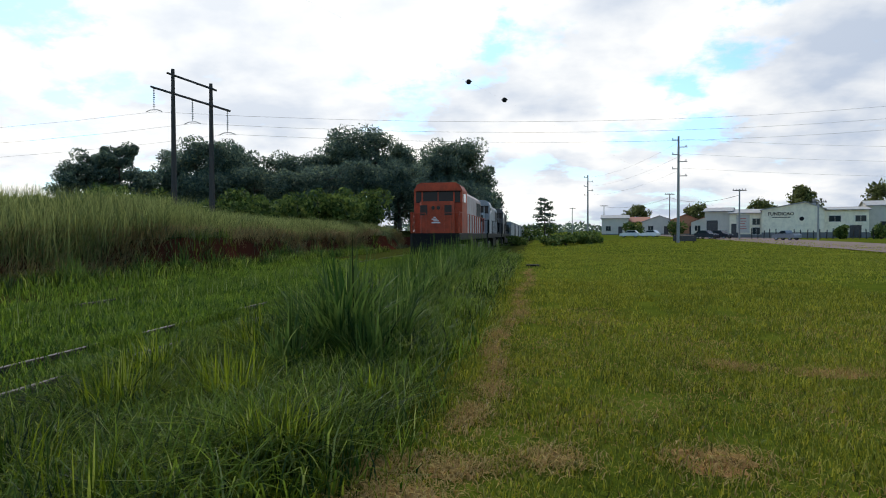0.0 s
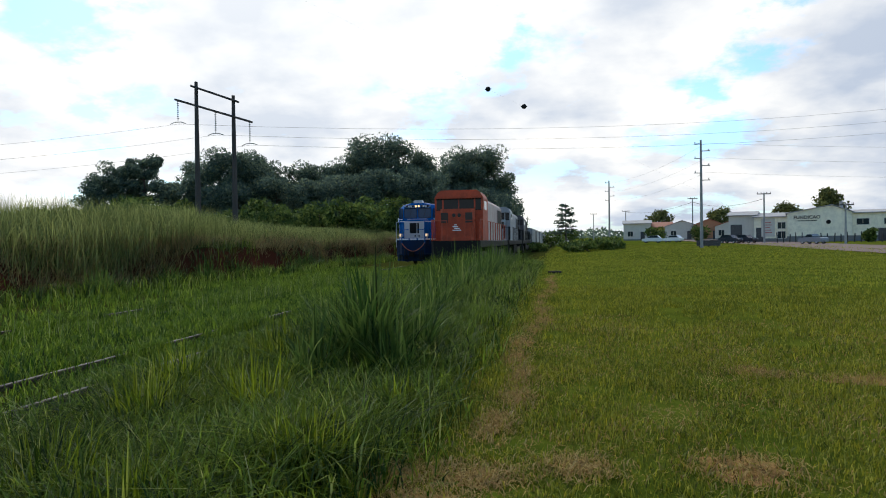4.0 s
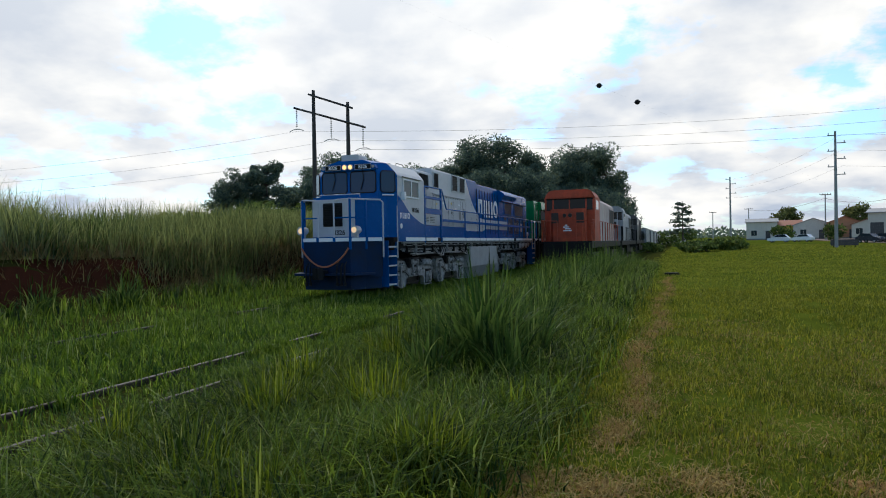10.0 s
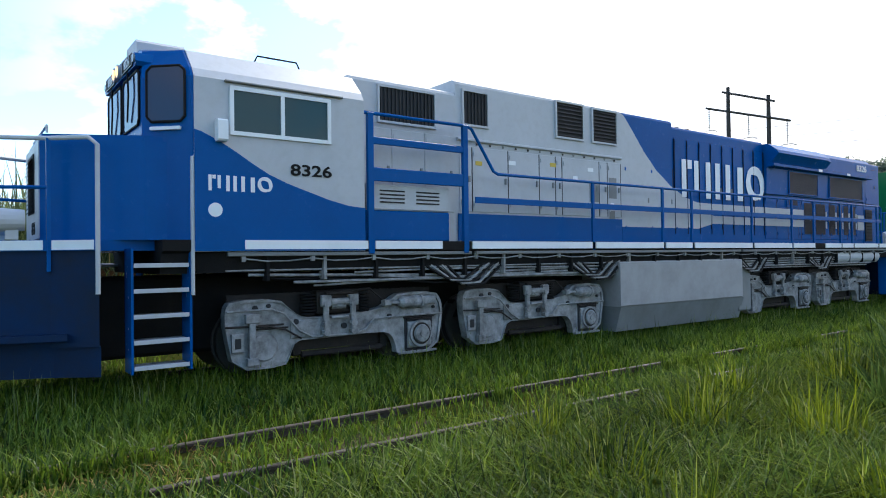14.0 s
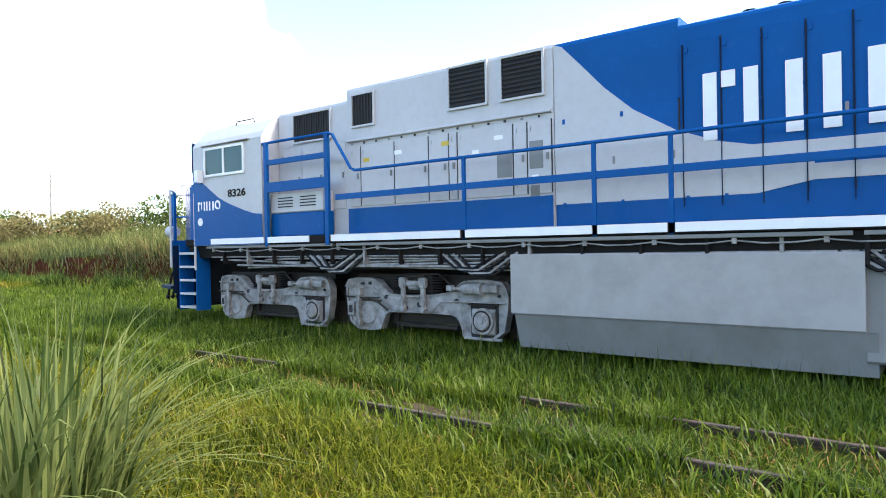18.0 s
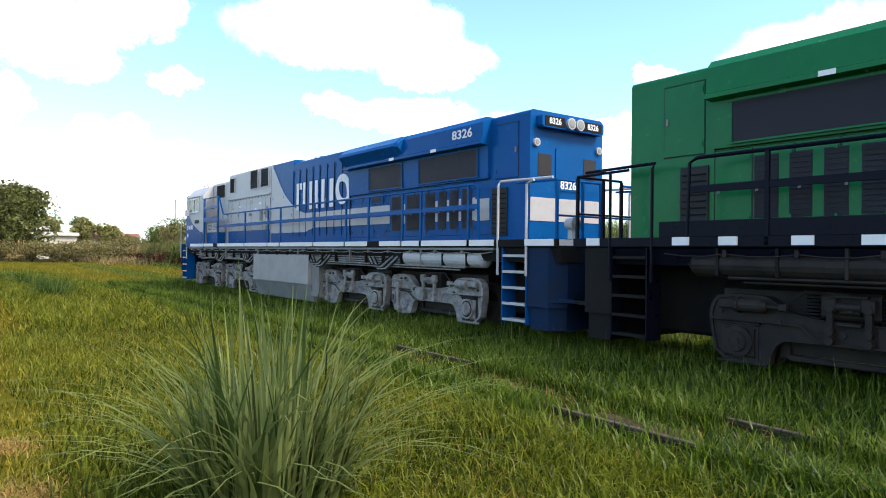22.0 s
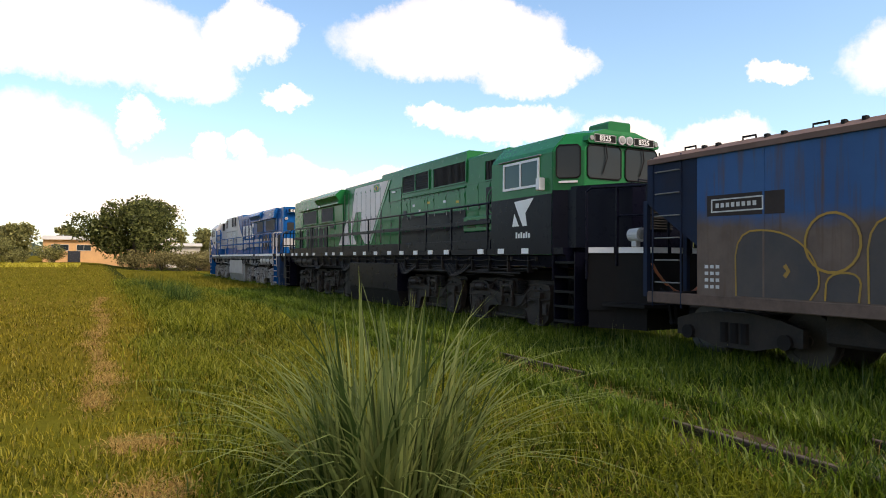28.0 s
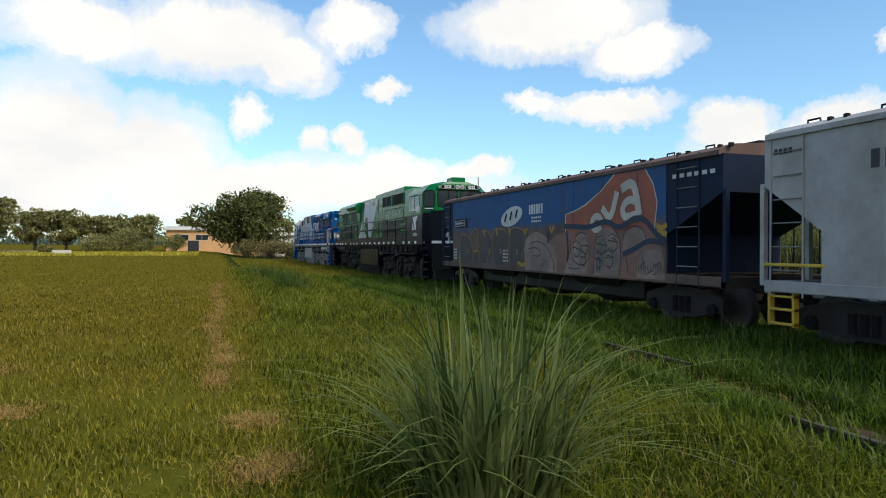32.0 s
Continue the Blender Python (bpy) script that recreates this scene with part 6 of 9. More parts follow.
def wagon_blue_material():
    """Blue wagon sides, sooty and grey in the lower half, streaked from the top."""
    m = bpy.data.materials.new("weathered_wagon_blue")
    m.use_nodes = True
    n = Nodes(m.node_tree)
    at = n.add("ShaderNodeTexCoord").outputs["Object"]
    xyz = n.add("ShaderNodeSeparateXYZ", {0: at})
    mid = n.noise(at, 1.1, 7.0, 0.62)
    stretched = n.vec("MULTIPLY", at, (3.0, 5.0, 0.35))
    streak = n.noise(stretched, 1.6, 6.0, 0.6)
    blue_ = n.mix(mid, (0.020, 0.070, 0.190), (0.044, 0.128, 0.280))
    grey = n.mix(n.noise(at, 2.3, 6.0, 0.6), (0.060, 0.047, 0.043), (0.205, 0.150, 0.122))
    edge = n.math("ADD", xyz.outputs[2], n.math("MULTIPLY", n.math("SUBTRACT", mid, 0.5), 0.55))
    low = n.ramp(n.math("MULTIPLY_ADD", edge, 0.5, -0.5), [(0.50, (1, 1, 1)), (0.62, (0, 0, 0))])
    col = n.mix(low, blue_, grey)
    col = n.mix(n.ramp(streak, [(0.52, (0, 0, 0)), (0.72, (0.85, 0.85, 0.85))]), col, (0.105, 0.066, 0.048))
    bs = n.add("ShaderNodeBsdfPrincipled", {"Base Color": col, "Roughness": 0.75, "Specular IOR Level": 0.15})
    n.add("ShaderNodeOutputMaterial", {0: bs.outputs[0]})
    return m


WAGONBLUE = wagon_blue_material()
ROOFBROWN = material("dusty_brown_roof_paint", (0.165, 0.105, 0.088), 0.8, vary=0.2, bump=0.1, dirt=0.5, dirt_colour=(0.07, 0.05, 0.045), spec=0.15)
SILLBROWN = material("grimy_brown_sill", (0.052, 0.042, 0.040), 0.8, vary=0.3, bump=0.15, dirt=0.6, dirt_colour=(0.024, 0.020, 0.018), spec=0.1)
SPRAYBROWN = material("spray_rusty_brown", (0.27, 0.125, 0.082), 0.7, vary=0.45, bump=0.02, dirt=0.9, dirt_colour=(0.10, 0.065, 0.055), dirt_scale=1.4)
SPRAYBLUE = material("spray_dark_blue", (0.020, 0.030, 0.058), 0.7, vary=0.3, bump=0.02)
SILLPALE = material("faded_brown_sill", (0.175, 0.120, 0.098), 0.75, vary=0.35, bump=0.1, dirt=0.9, dirt_colour=(0.05, 0.038, 0.034), spec=0.12)
# sooty blue, made darker for the shadow at the wagon ends
DARKBLUE = material("sooty_shaded_blue_steel", (0.009, 0.020, 0.048), 0.7, vary=0.25, bump=0.1, dirt=0.5, dirt_colour=(0.022, 0.016, 0.013), spec=0.15)
WAGONGREY = material("pale_grey_wagon_paint", (0.40, 0.39, 0.38), 0.55, vary=0.14, bump=0.05, dirt=0.6, dirt_colour=(0.17, 0.13, 0.105), spec=0.25)
SPRAYWHITE = material("spray_white", (0.54, 0.50, 0.44), 0.7, vary=0.2, grain=10, bump=0.02, dirt=0.6, dirt_colour=(0.2, 0.17, 0.15))
SPRAYRED = material("spray_brick_red", (0.36, 0.095, 0.048), 0.7, vary=0.25, bump=0.02, dirt=0.6, dirt_colour=(0.09, 0.05, 0.045))
SPRAYGREY = material("spray_pinkish_grey", (0.29, 0.195, 0.155), 0.7, vary=0.6, bump=0.02, dirt=0.9, dirt_colour=(0.105, 0.080, 0.072), dirt_scale=1.6)
SPRAYDARK = material("spray_dark_line", (0.040, 0.035, 0.04), 0.7, bump=0.02)
SPRAYYELLOW = material("spray_ochre", (0.38, 0.215, 0.03), 0.7, vary=0.2, bump=0.02, dirt=0.5)
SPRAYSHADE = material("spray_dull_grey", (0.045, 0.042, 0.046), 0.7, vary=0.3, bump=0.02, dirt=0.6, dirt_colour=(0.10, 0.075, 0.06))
CHALK = material("pale_stencil_paint", (0.55, 0.56, 0.56), 0.6, bump=0.02, dirt=0.3)

WAG1 = 109.15
wag = hopper_wagon("blue_hopper_wagon", "weathered blue grain hopper wagon with faded graffiti", pose(T2, WAG1, 0), 14.6, 3.2, WAGONBLUE, DARKBLUE, SILLBROWN)
MOVERS.append((wag, WAG1, 0))


def stroke(parent, pts, width, mat, name="graffiti_line", x=1.4245, lift=0.004, label=""):
    """A sprayed line on the near side, one ribbon through points (y, z)."""
    bm = bmesh.new()
    p = [Vector(q) for q in pts]
    rows = []
    for i, q in enumerate(p):
        u = (p[min(i + 1, len(p) - 1)] - p[max(i - 1, 0)]).normalized()
        nrm = Vector((-u.y, u.x)) * width / 2
        rows.append([bm.verts.new((x + lift + 0.00012 * (len(parent.children) % 50), v.x, v.y)) for v in (q + nrm, q - nrm)])
    for a, b in zip(rows, rows[1:]):
        bm.faces.new((a[0], a[1], b[1], b[0]))
    return part(name, bm, mat, parent, label)


def arc(cy, cz, ry, rz, a0, a1, n=14):
    return [(cy + ry * math.cos(radians(a0 + (a1 - a0) * i / n)), cz + rz * math.sin(radians(a0 + (a1 - a0) * i / n))) for i in range(n + 1)]


def field(parent, pts, x, mat, name, label=""):
    """A painted shape on the near side, from points (y, z)."""
    bm = bmesh.new()
    f = bm.faces.new([bm.verts.new((x + 0.00012 * (len(parent.children) % 50), y, z)) for y, z in pts])
    bmesh.ops.triangulate(bm, faces=[f])
    return part(name, bm, mat, parent, label)


def paint_wagon(w):
    body = [c for c in w.children if c.name.startswith("body")][0]
    # brick-red field under a pale curved edge
    curve = [(9.2, 1.3), (9.19, 2.35), (9.63, 2.41), (10.11, 2.53), (10.76, 2.80), (11.28, 3.12)]
    right = [(12.36, 3.12), (12.62, 2.80), (12.75, 2.43), (12.68, 2.0), (12.6, 1.3)]
    field(body, curve + right, 1.4225, SPRAYRED, "graffiti_field", "faded brick-red sprayed field")
    stroke(body, curve, 0.035, SPRAYWHITE, label="pale outline")
    stroke(body, right, 0.03, SPRAYWHITE, label="pale outline")
    # brown lower field with pale swollen shapes
    lower = rounded([(8.25, 0.90), (8.2, 1.6), (8.7, 1.86), (9.2, 1.92), (10.27, 1.98), (10.84, 1.96), (11.54, 1.86), (12.3, 2.0), (12.9, 1.7), (13.0, 0.90)])
    field(body, lower, 1.4292, SPRAYBROWN, "graffiti_field", "rusty brown sprayed field")
    for pts in ([(7.0, 0.92), (6.9, 1.5), (7.1, 1.85), (7.67, 1.99), (8.3, 1.80), (8.75, 1.45), (8.8, 0.92)], [(9.1, 0.92), (9.3, 1.2), (9.6, 1.55), (9.75, 1.85), (10.15, 1.88), (10.3, 1.5), (10.25, 1.1), (10.1, 0.92)],
                [(10.5, 0.92), (10.48, 1.5), (10.6, 1.85), (11.0, 2.02), (11.4, 1.85), (11.52, 1.5), (11.45, 0.92)], [(12.1, 0.92), (12.12, 1.35), (12.45, 1.52), (12.95, 1.50), (13.0, 0.92)], [(11.6, 1.45), (11.65, 1.8), (12.0, 1.98), (12.4, 1.9), (12.5, 1.62), (12.1, 1.45)]):
        field(body, rounded(pts), 1.4300, SPRAYGREY, "graffiti_field", "pinkish-grey sprayed shape")
    # pale slanted block strokes
    for pts, wd in (([(10.78, 2.02), (10.55, 1.92), (10.38, 2.04), (10.45, 2.22), (10.7, 2.26), (10.82, 2.1)], 0.15), ([(10.82, 2.42), (11.16, 2.12), (11.4, 2.74)], 0.17), ([(11.55, 2.78), (11.9, 2.9), (12.06, 2.72), (12.18, 2.2)], 0.20), ([(12.08, 2.22), (11.66, 2.16), (11.58, 2.38), (11.78, 2.54), (12.08, 2.50)], 0.17)):
        stroke(body, rounded(pts), wd, SPRAYWHITE, "graffiti_block", 1.4292, label="pale slanted block stroke")
    for pts, wd in (([(9.11, 2.06), (9.7, 2.04), (10.27, 2.0), (10.7, 2.09), (11.05, 2.12), (11.45, 1.95), (11.75, 2.05), (12.05, 2.16), (12.4, 2.1), (12.7, 1.82), (13.02, 1.66)], 0.12), ([(11.62, 1.40), (12.05, 1.52), (12.5, 1.70), (12.98, 1.62)], 0.11), ([(9.25, 1.95), (9.34, 1.5), (9.3, 1.2)], 0.08), ([(8.3, 1.95), (8.34, 1.65)], 0.10)):
        stroke(body, rounded(pts), wd, SPRAYBLUE, x=1.4302, label="dark blue sprayed band")
    # dark scrawl over the pale shapes: loops, half rings and slanted dashes
    for k, (cy, cz, r) in enumerate(((9.74, 1.46, 0.17), (10.10, 1.52, 0.15), (10.02, 1.22, 0.13), (10.80, 1.56, 0.20), (11.24, 1.60, 0.18), (11.10, 1.24, 0.16), (10.68, 1.20, 0.14))):
        stroke(body, arc(cy, cz, r, r * 0.8, 130 + 20 * k, 400 + 15 * k), 0.026, SPRAYDARK, x=1.4304)
        stroke(body, [(cy - r, cz + 0.10 - 0.03 * (k % 2)), (cy + r * 1.1, cz + 0.02 + 0.04 * (k % 3))], 0.028, SPRAYDARK, x=1.4304)
        stroke(body, [(cy - r * 0.9, cz + 0.20), (cy, cz + 0.25), (cy + r, cz + 0.15)], 0.022, SPRAYDARK, x=1.4304)
        stroke(body, [(cy - r * 0.4, cz - 0.05), (cy + r * 0.2, cz - 0.16), (cy + r * 0.7, cz - 0.08)], 0.020, SPRAYDARK, x=1.4304)
    for pts in ([(9.42, 1.72), (9.5, 1.3), (9.72, 1.15), (10.05, 1.12), (10.3, 1.3), (10.34, 1.6)], [(9.66, 1.8), (9.9, 1.92), (10.15, 1.84)], [(9.35, 1.05), (9.6, 1.02), (9.9, 1.06)], [(10.48, 0.95), (10.5, 1.5), (10.62, 1.9)], [(11.5, 0.95), (11.56, 1.45), (11.45, 1.8), (11.3, 1.95)],
                [(10.62, 0.98), (10.6, 1.3), (10.72, 1.34), (10.74, 1.0)], [(7.2, 1.5), (7.6, 1.55), (7.9, 1.45), (7.85, 1.3), (7.5, 1.32)], [(7.3, 1.65), (7.8, 1.72), (8.3, 1.55), (8.6, 1.2), (8.62, 0.98)], [(8.0, 1.05), (8.2, 1.25), (8.35, 1.0)],
                [(11.75, 1.3), (11.8, 1.0)], [(11.62, 1.75), (11.7, 1.95), (12.05, 2.0), (12.35, 1.9), (12.42, 1.7)], [(12.3, 1.35), (12.36, 1.12)]):
        stroke(body, rounded(pts), 0.026, SPRAYDARK, x=1.4304)
    for k in range(9):
        stroke(body, arc(12.22 + 0.075 * k, 1.10 + 0.03 * (k % 3), 0.06, 0.09, 40 * k, 40 * k + 230, 8), 0.018, SPRAYDARK, x=1.4304)
    # ochre outlines of swollen blocks
    blocks = ([(1.86, 1.05), (1.84, 1.97), (2.51, 1.99), (2.98, 1.72), (3.14, 1.28), (2.98, 1.05)], [(3.18, 1.05), (3.20, 1.40), (3.64, 1.42), (3.60, 1.05)], [(3.72, 1.05), (3.70, 2.09), (4.35, 2.06), (4.73, 1.75), (4.67, 1.46), (4.36, 1.28), (4.32, 1.05)], [(4.80, 1.05), (4.72, 2.11), (5.3, 2.11), (5.78, 2.02), (5.93, 1.71), (5.76, 1.30), (5.70, 1.05)], [(6.0, 1.05), (5.94, 2.08), (6.39, 2.11), (6.86, 2.04), (7.02, 1.8), (6.92, 1.50), (6.72, 1.30), (6.74, 1.05)])
    for pts in blocks:
        line = rounded(pts)
        field(body, line, 1.4228, SPRAYSHADE, "graffiti_block", "dull grey sprayed block")
        stroke(body, line, 0.026, SPRAYYELLOW, label="ochre sprayed outline")
    stroke(body, arc(3.27, 1.79, 0.36, 0.38, -80, 280, 20), 0.034, SPRAYYELLOW, label="ochre sprayed loop")
    for y in (2.62, 4.45, 5.3, 6.45):
        stroke(body, [(y, 1.34), (y + 0.06, 1.42), (y, 1.50)], 0.06, SPRAYYELLOW)
    for pts in ([(6.92, 2.06), (7.0, 1.92), (7.1, 2.06)], [(8.4, 2.08), (8.5, 1.93), (8.62, 2.08)], [(6.5, 1.12), (6.8, 1.04), (7.0, 1.10)], [(12.72, 1.98), (12.9, 1.92), (13.05, 1.98)], [(12.74, 1.86), (13.05, 1.80)], [(4.0, 2.10), (4.1, 1.9)], [(5.0, 2.12), (5.08, 1.9)], [(5.9, 2.12), (6.0, 1.92)]):
        stroke(body, pts, 0.10, SPRAYYELLOW)
    # oval emblem and stencilled panels, as plain shapes
    oval = [(6.07 + 0.72 * math.cos(q) + 0.0 * math.sin(q), 2.43 + 0.27 * math.sin(q) + 0.10 * math.cos(q)) for q in [2 * math.pi * i / 26 for i in range(26)]]
    field(body, oval, 1.4238, CHALK, "oval_emblem", "white oval emblem with three dark bars")
    for k in range(3):
        stroke(body, [(5.62 + 0.36 * k, 2.28 + 0.05 * k), (5.76 + 0.36 * k, 2.52 + 0.05 * k)], 0.10, DARKBLUE, "emblem_bar", 1.4258)
    for y0, z0, c, r, b, g in ((7.2, 2.44, 6, 1, 0.26, 0.14), (7.35, 2.22, 5, 2, 0.05, 0.12), (1.50, 2.34, 8, 1, 0.065, 0.09), (13.2, 2.84, 6, 1, 0.075, 0.2), (1.30, 1.14, 3, 4, 0.05, 0.1), (5.48, 1.12, 4, 4, 0.05, 0.1)):
        for j in range(r):
            for i in range(c):
                bm = bmesh.new()
                box(bm, 1.422, 1.4275, y0 + g * i, y0 + g * i + 0.62 * g, z0 + 0.1 * j, z0 + 0.1 * j + b)
                part("stencil_mark", bm, CHALK, body)
    field(body, [(1.34, 2.22), (2.62, 2.20), (2.62, 2.52), (1.34, 2.53)], 1.4221, SILLBROWN, "number_plate", "brown field behind the wagon number")
    for a, b, c, d in ((1.42, 2.30, 2.27, 2.29), (1.42, 2.30, 2.45, 2.47), (1.42, 1.44, 2.29, 2.45), (2.28, 2.30, 2.29, 2.45)):
        bm = bmesh.new()
        box(bm, 1.422, 1.432, a, b, c, d)
        part("plate_rim", bm, CHALK, body, "thin rim of a number plate")


paint_wagon(wag)
WAG2 = 124.45
wag2 = hopper_wagon("grey_hopper_wagon", "pale grey covered hopper wagon with yellow fittings", pose(T2, WAG2, 0), 15.6, 3.28, WAGONGREY, WAGONGREY, WAGONGREY)
MOVERS.append((wag2, WAG2, 0))


for s in (-1, 1):
    bm = bmesh.new()
    bbox(bm, min(s * 1.40, s * 1.44), max(s * 1.40, s * 1.44), 0.12, 1.2, 1.26, 1.31, 0.01)
    part("safety_bar", bm, YELLOW, wag2, "yellow bar across the wagon end")
    bm = bmesh.new()
    for y in (0.16, 0.62):
        bbox(bm, min(s * 1.30, s * 1.40), max(s * 1.30, s * 1.40), y, y + 0.04, 0.34, 0.86, 0.008)
    for z in (0.36, 0.58, 0.78):
        bbox(bm, min(s * 1.30, s * 1.40), max(s * 1.30, s * 1.40), 0.16, 0.66, z, z + 0.035, 0.008)
    part("yellow_step", bm, YELLOW, wag2, "yellow step hanging below the sill")
    for a, b, z0, z1 in [(0.3 + 0.09 * k, 0.36 + 0.09 * k, 2.98, 3.06) for k in range(4)] + [(1.9 + 0.2 * k, 2.02 + 0.2 * k, 2.6, 2.85) for k in range(8)]:
        bm = bmesh.new()
        box(bm, min(s * 1.42, s * 1.425), max(s * 1.42, s * 1.425), a, b, z0, z1)
        part("stencil_mark", bm, SPRAYDARK, wag2)


def parked_loco(name, label, at, front, side, length, stripe):
    """An older low-nosed diesel on the siding, seen end-on."""
    lo = thing(name, label, "locomotive", at)
    lo.scale.z = 1.10
    L = length
    bm = bmesh.new()
    bbox(bm, -1.36, 1.36, -1.2, L, 1.1, 1.45, 0.03)
    part("underframe", bm, BLACK, lo, "black underframe")
    bm = bmesh.new()
    prism(bm, [(-1.36, -1.22), (1.36, -1.22), (1.2, -1.45), (-1.2, -1.45)][::-1], "z", 0.35, 1.40)
    part("pilot", bm, BLACK, lo, "black pilot plate")
    coupler(lo, -1.4, -1)
    bm = bmesh.new()
    prism(bm, [(-0.95, 0.05), (-0.95, -0.55), (-0.78, -0.80), (0.78, -0.80), (0.95, -0.55), (0.95, 0.05)], "z", 1.45, 3.05)
    nose = part("nose", bm, front, lo, "square short hood")
    for k in range(4):
        bm = bmesh.new()
        bbox(bm, -0.24 + 0.1 * (k % 2), 0.24 - 0.08 * k, -0.815, -0.80, 1.95 + 0.09 * k, 2.0 + 0.09 * k, 0.01)
        part("emblem", bm, WHITE, nose, "white emblem bar")
    for x in (-0.15, 0.15):
        bm = bmesh.new()
        tube(bm, (x, -0.79, 2.72), (x, -0.88, 2.72), 0.10, n=12)
        part("headlight", bm, DUSTGLASS, nose, "round headlight")
    for x in (-0.68, 0.68):
        bm = bmesh.new()
        bbox(bm, x - 0.2, x + 0.2, -0.825, -0.80, 2.35, 2.86, 0.01)
        part("nose_vent", bm, RUST, nose, "sooty vent beside the headlights")
    bm = bmesh.new()
    prism(bm, [(-1.36, 1.45), (1.36, 1.45), (1.38, 3.66), (1.22, 3.92), (1.0, 4.04), (-1.0, 4.04), (-1.22, 3.92), (-1.38, 3.66)], "y", 0.0, 2.4)
    cab = part("cab", bm, front, lo, "full-width cab")
    bm = bmesh.new()
    prism(bm, [(-1.3, 3.62), (1.3, 3.62), (1.2, 3.86), (0.98, 3.98), (-0.98, 3.98), (-1.2, 3.86)], "y", -0.16, 0.0)
    part("cab_brow", bm, front, cab, "overhanging brow above the windscreen")
    for x in (-0.72, 0.72):
        bm = bmesh.new()
        box(bm, x - 0.24, x + 0.24, -0.17, -0.16, 3.68, 3.84)
        part("number_board", bm, front, cab)
    for x in (-0.92, 0.92):
        bm = bmesh.new()
        bbox(bm, x - 0.03, x + 0.03, -0.83, -0.80, 1.6, 2.6, 0.006)
        part("grab_rail", bm, stripe, nose)
    bm = bmesh.new()
    bbox(bm, -0.42, 0.42, -0.84, -0.80, 2.58, 2.86, 0.03)
    part("lamp_housing", bm, front, nose, "raised housing of the headlights")
    for x0, x1 in ((-1.26, -0.95), (-0.86, -0.03), (0.03, 0.86), (0.95, 1.26)):
        bm = bmesh.new()
        box(bm, x0, x1, -0.012, 0.0, 3.04, 3.55)
        w = part("windscreen", bm, DUSTGLASS, cab, "dusty dark windscreen pane")
        bm = bmesh.new()
        for a, b, c, d in ((x0 - 0.03, x1 + 0.03, 3.01, 3.04), (x0 - 0.03, x1 + 0.03, 3.55, 3.60)):
            box(bm, a, b, -0.02, 0.0, c, d)
        part("window_gasket", bm, BLACK, w)
    for s in (-1, 1):
        bm = bmesh.new()
        box(bm, min(s * 1.378, s * 1.39), max(s * 1.378, s * 1.39), 0.5, 1.7, 3.05, 3.5)
        part("side_window", bm, GLASS, cab, "cab side window")
        bm = bmesh.new()
        for k in range(5):
            bbox(bm, min(s * 1.3, s * 1.36), max(s * 1.3, s * 1.36), -1.15 + 0.55 * k, -1.10 + 0.55 * k, 1.45, 2.5, 0.006)
        for y in [2.8 + 1.5 * k for k in range(int((L - 3) / 1.5))]:
            bbox(bm, min(s * 1.3, s * 1.35), max(s * 1.3, s * 1.35), y, y + 0.045, 1.45, 2.5, 0.006)
        pipe(bm, [(s * 1.33, -1.15, 2.5), (s * 1.33, 0.0, 2.5)], 0.02)
        pipe(bm, [(s * 1.33, 2.5, 2.5), (s * 1.33, L - 0.3, 2.5)], 0.02)
        part("railing", bm, stripe, lo, "side walkway railing")
        for z in (0.4, 0.75, 1.1):
            bm = bmesh.new()
            bbox(bm, min(s * 1.05, s * 1.38), max(s * 1.05, s * 1.38), -1.1, -0.55, z, z + 0.04, 0.008)
            part("step", bm, BLACK, lo)
    bm = bmesh.new()
    for x in (-1.3, -0.5, 0.5, 1.3):
        bbox(bm, x - 0.02, x + 0.02, -1.2, -1.16, 1.45, 2.45, 0.005)
    pipe(bm, [(-1.3, -1.18, 2.45), (-0.5, -1.18, 2.45)], 0.02)
    pipe(bm, [(1.3, -1.18, 2.45), (0.5, -1.18, 2.45)], 0.02)
    part("end_railing", bm, stripe, lo)
    bm = bmesh.new()
    prism(bm, [(-0.95, 1.45), (0.95, 1.45), (0.95, 3.7), (0.75, 3.9), (-0.75, 3.9), (-0.95, 3.7)], "y", 2.4, L - 0.9)
    hood = part("hood", bm, side, lo, "long engine hood")
    for s in (-1, 1):
        door_row(hood, s * 0.95, [2.6 + 0.85 * k for k in range(int((L - 4) / 0.85))], 1.6, 3.5, side, latch=False)
        grille(hood, s * 0.965, L - 4.6, L - 1.4, 2.6, 3.5, rim=side)
    bm = bmesh.new()
    for y in (L - 4.2, L - 2.8, L - 1.7):
        tube(bm, (0, y, 3.88), (0, y, 4.08), 0.5, n=20)
    bbox(bm, -0.35, 0.35, 5.0, 6.2, 3.88, 4.15, 0.05)
    part("roof_fan", bm, BLACK, hood, "roof fans and exhaust")
    for yc in (2.2, L - 2.6):
        for s in (-1, 1):
            bm = bmesh.new()
            prism(bm, [(yc - 1.9, 0.85), (yc + 1.9, 0.85), (yc + 1.9, 0.45), (yc + 1.3, 0.30), (yc - 1.3, 0.30), (yc - 1.9, 0.45)], "x", s * 0.95, s * 1.1)
            part("side_frame", bm, BLACKCAST, lo, "cast truck side frame")
        for ax in (-1.5, 0, 1.5):
            wheelset(lo, yc + ax, 0.46, moving=False)
    bm = bmesh.new()
    bbox(bm, -1.2, 1.2, L / 2 - 2.0, L / 2 + 1.6, 0.35, 1.1, 0.1)
    part("fuel_tank", bm, BLACK, lo, "black fuel tank")
    return lo


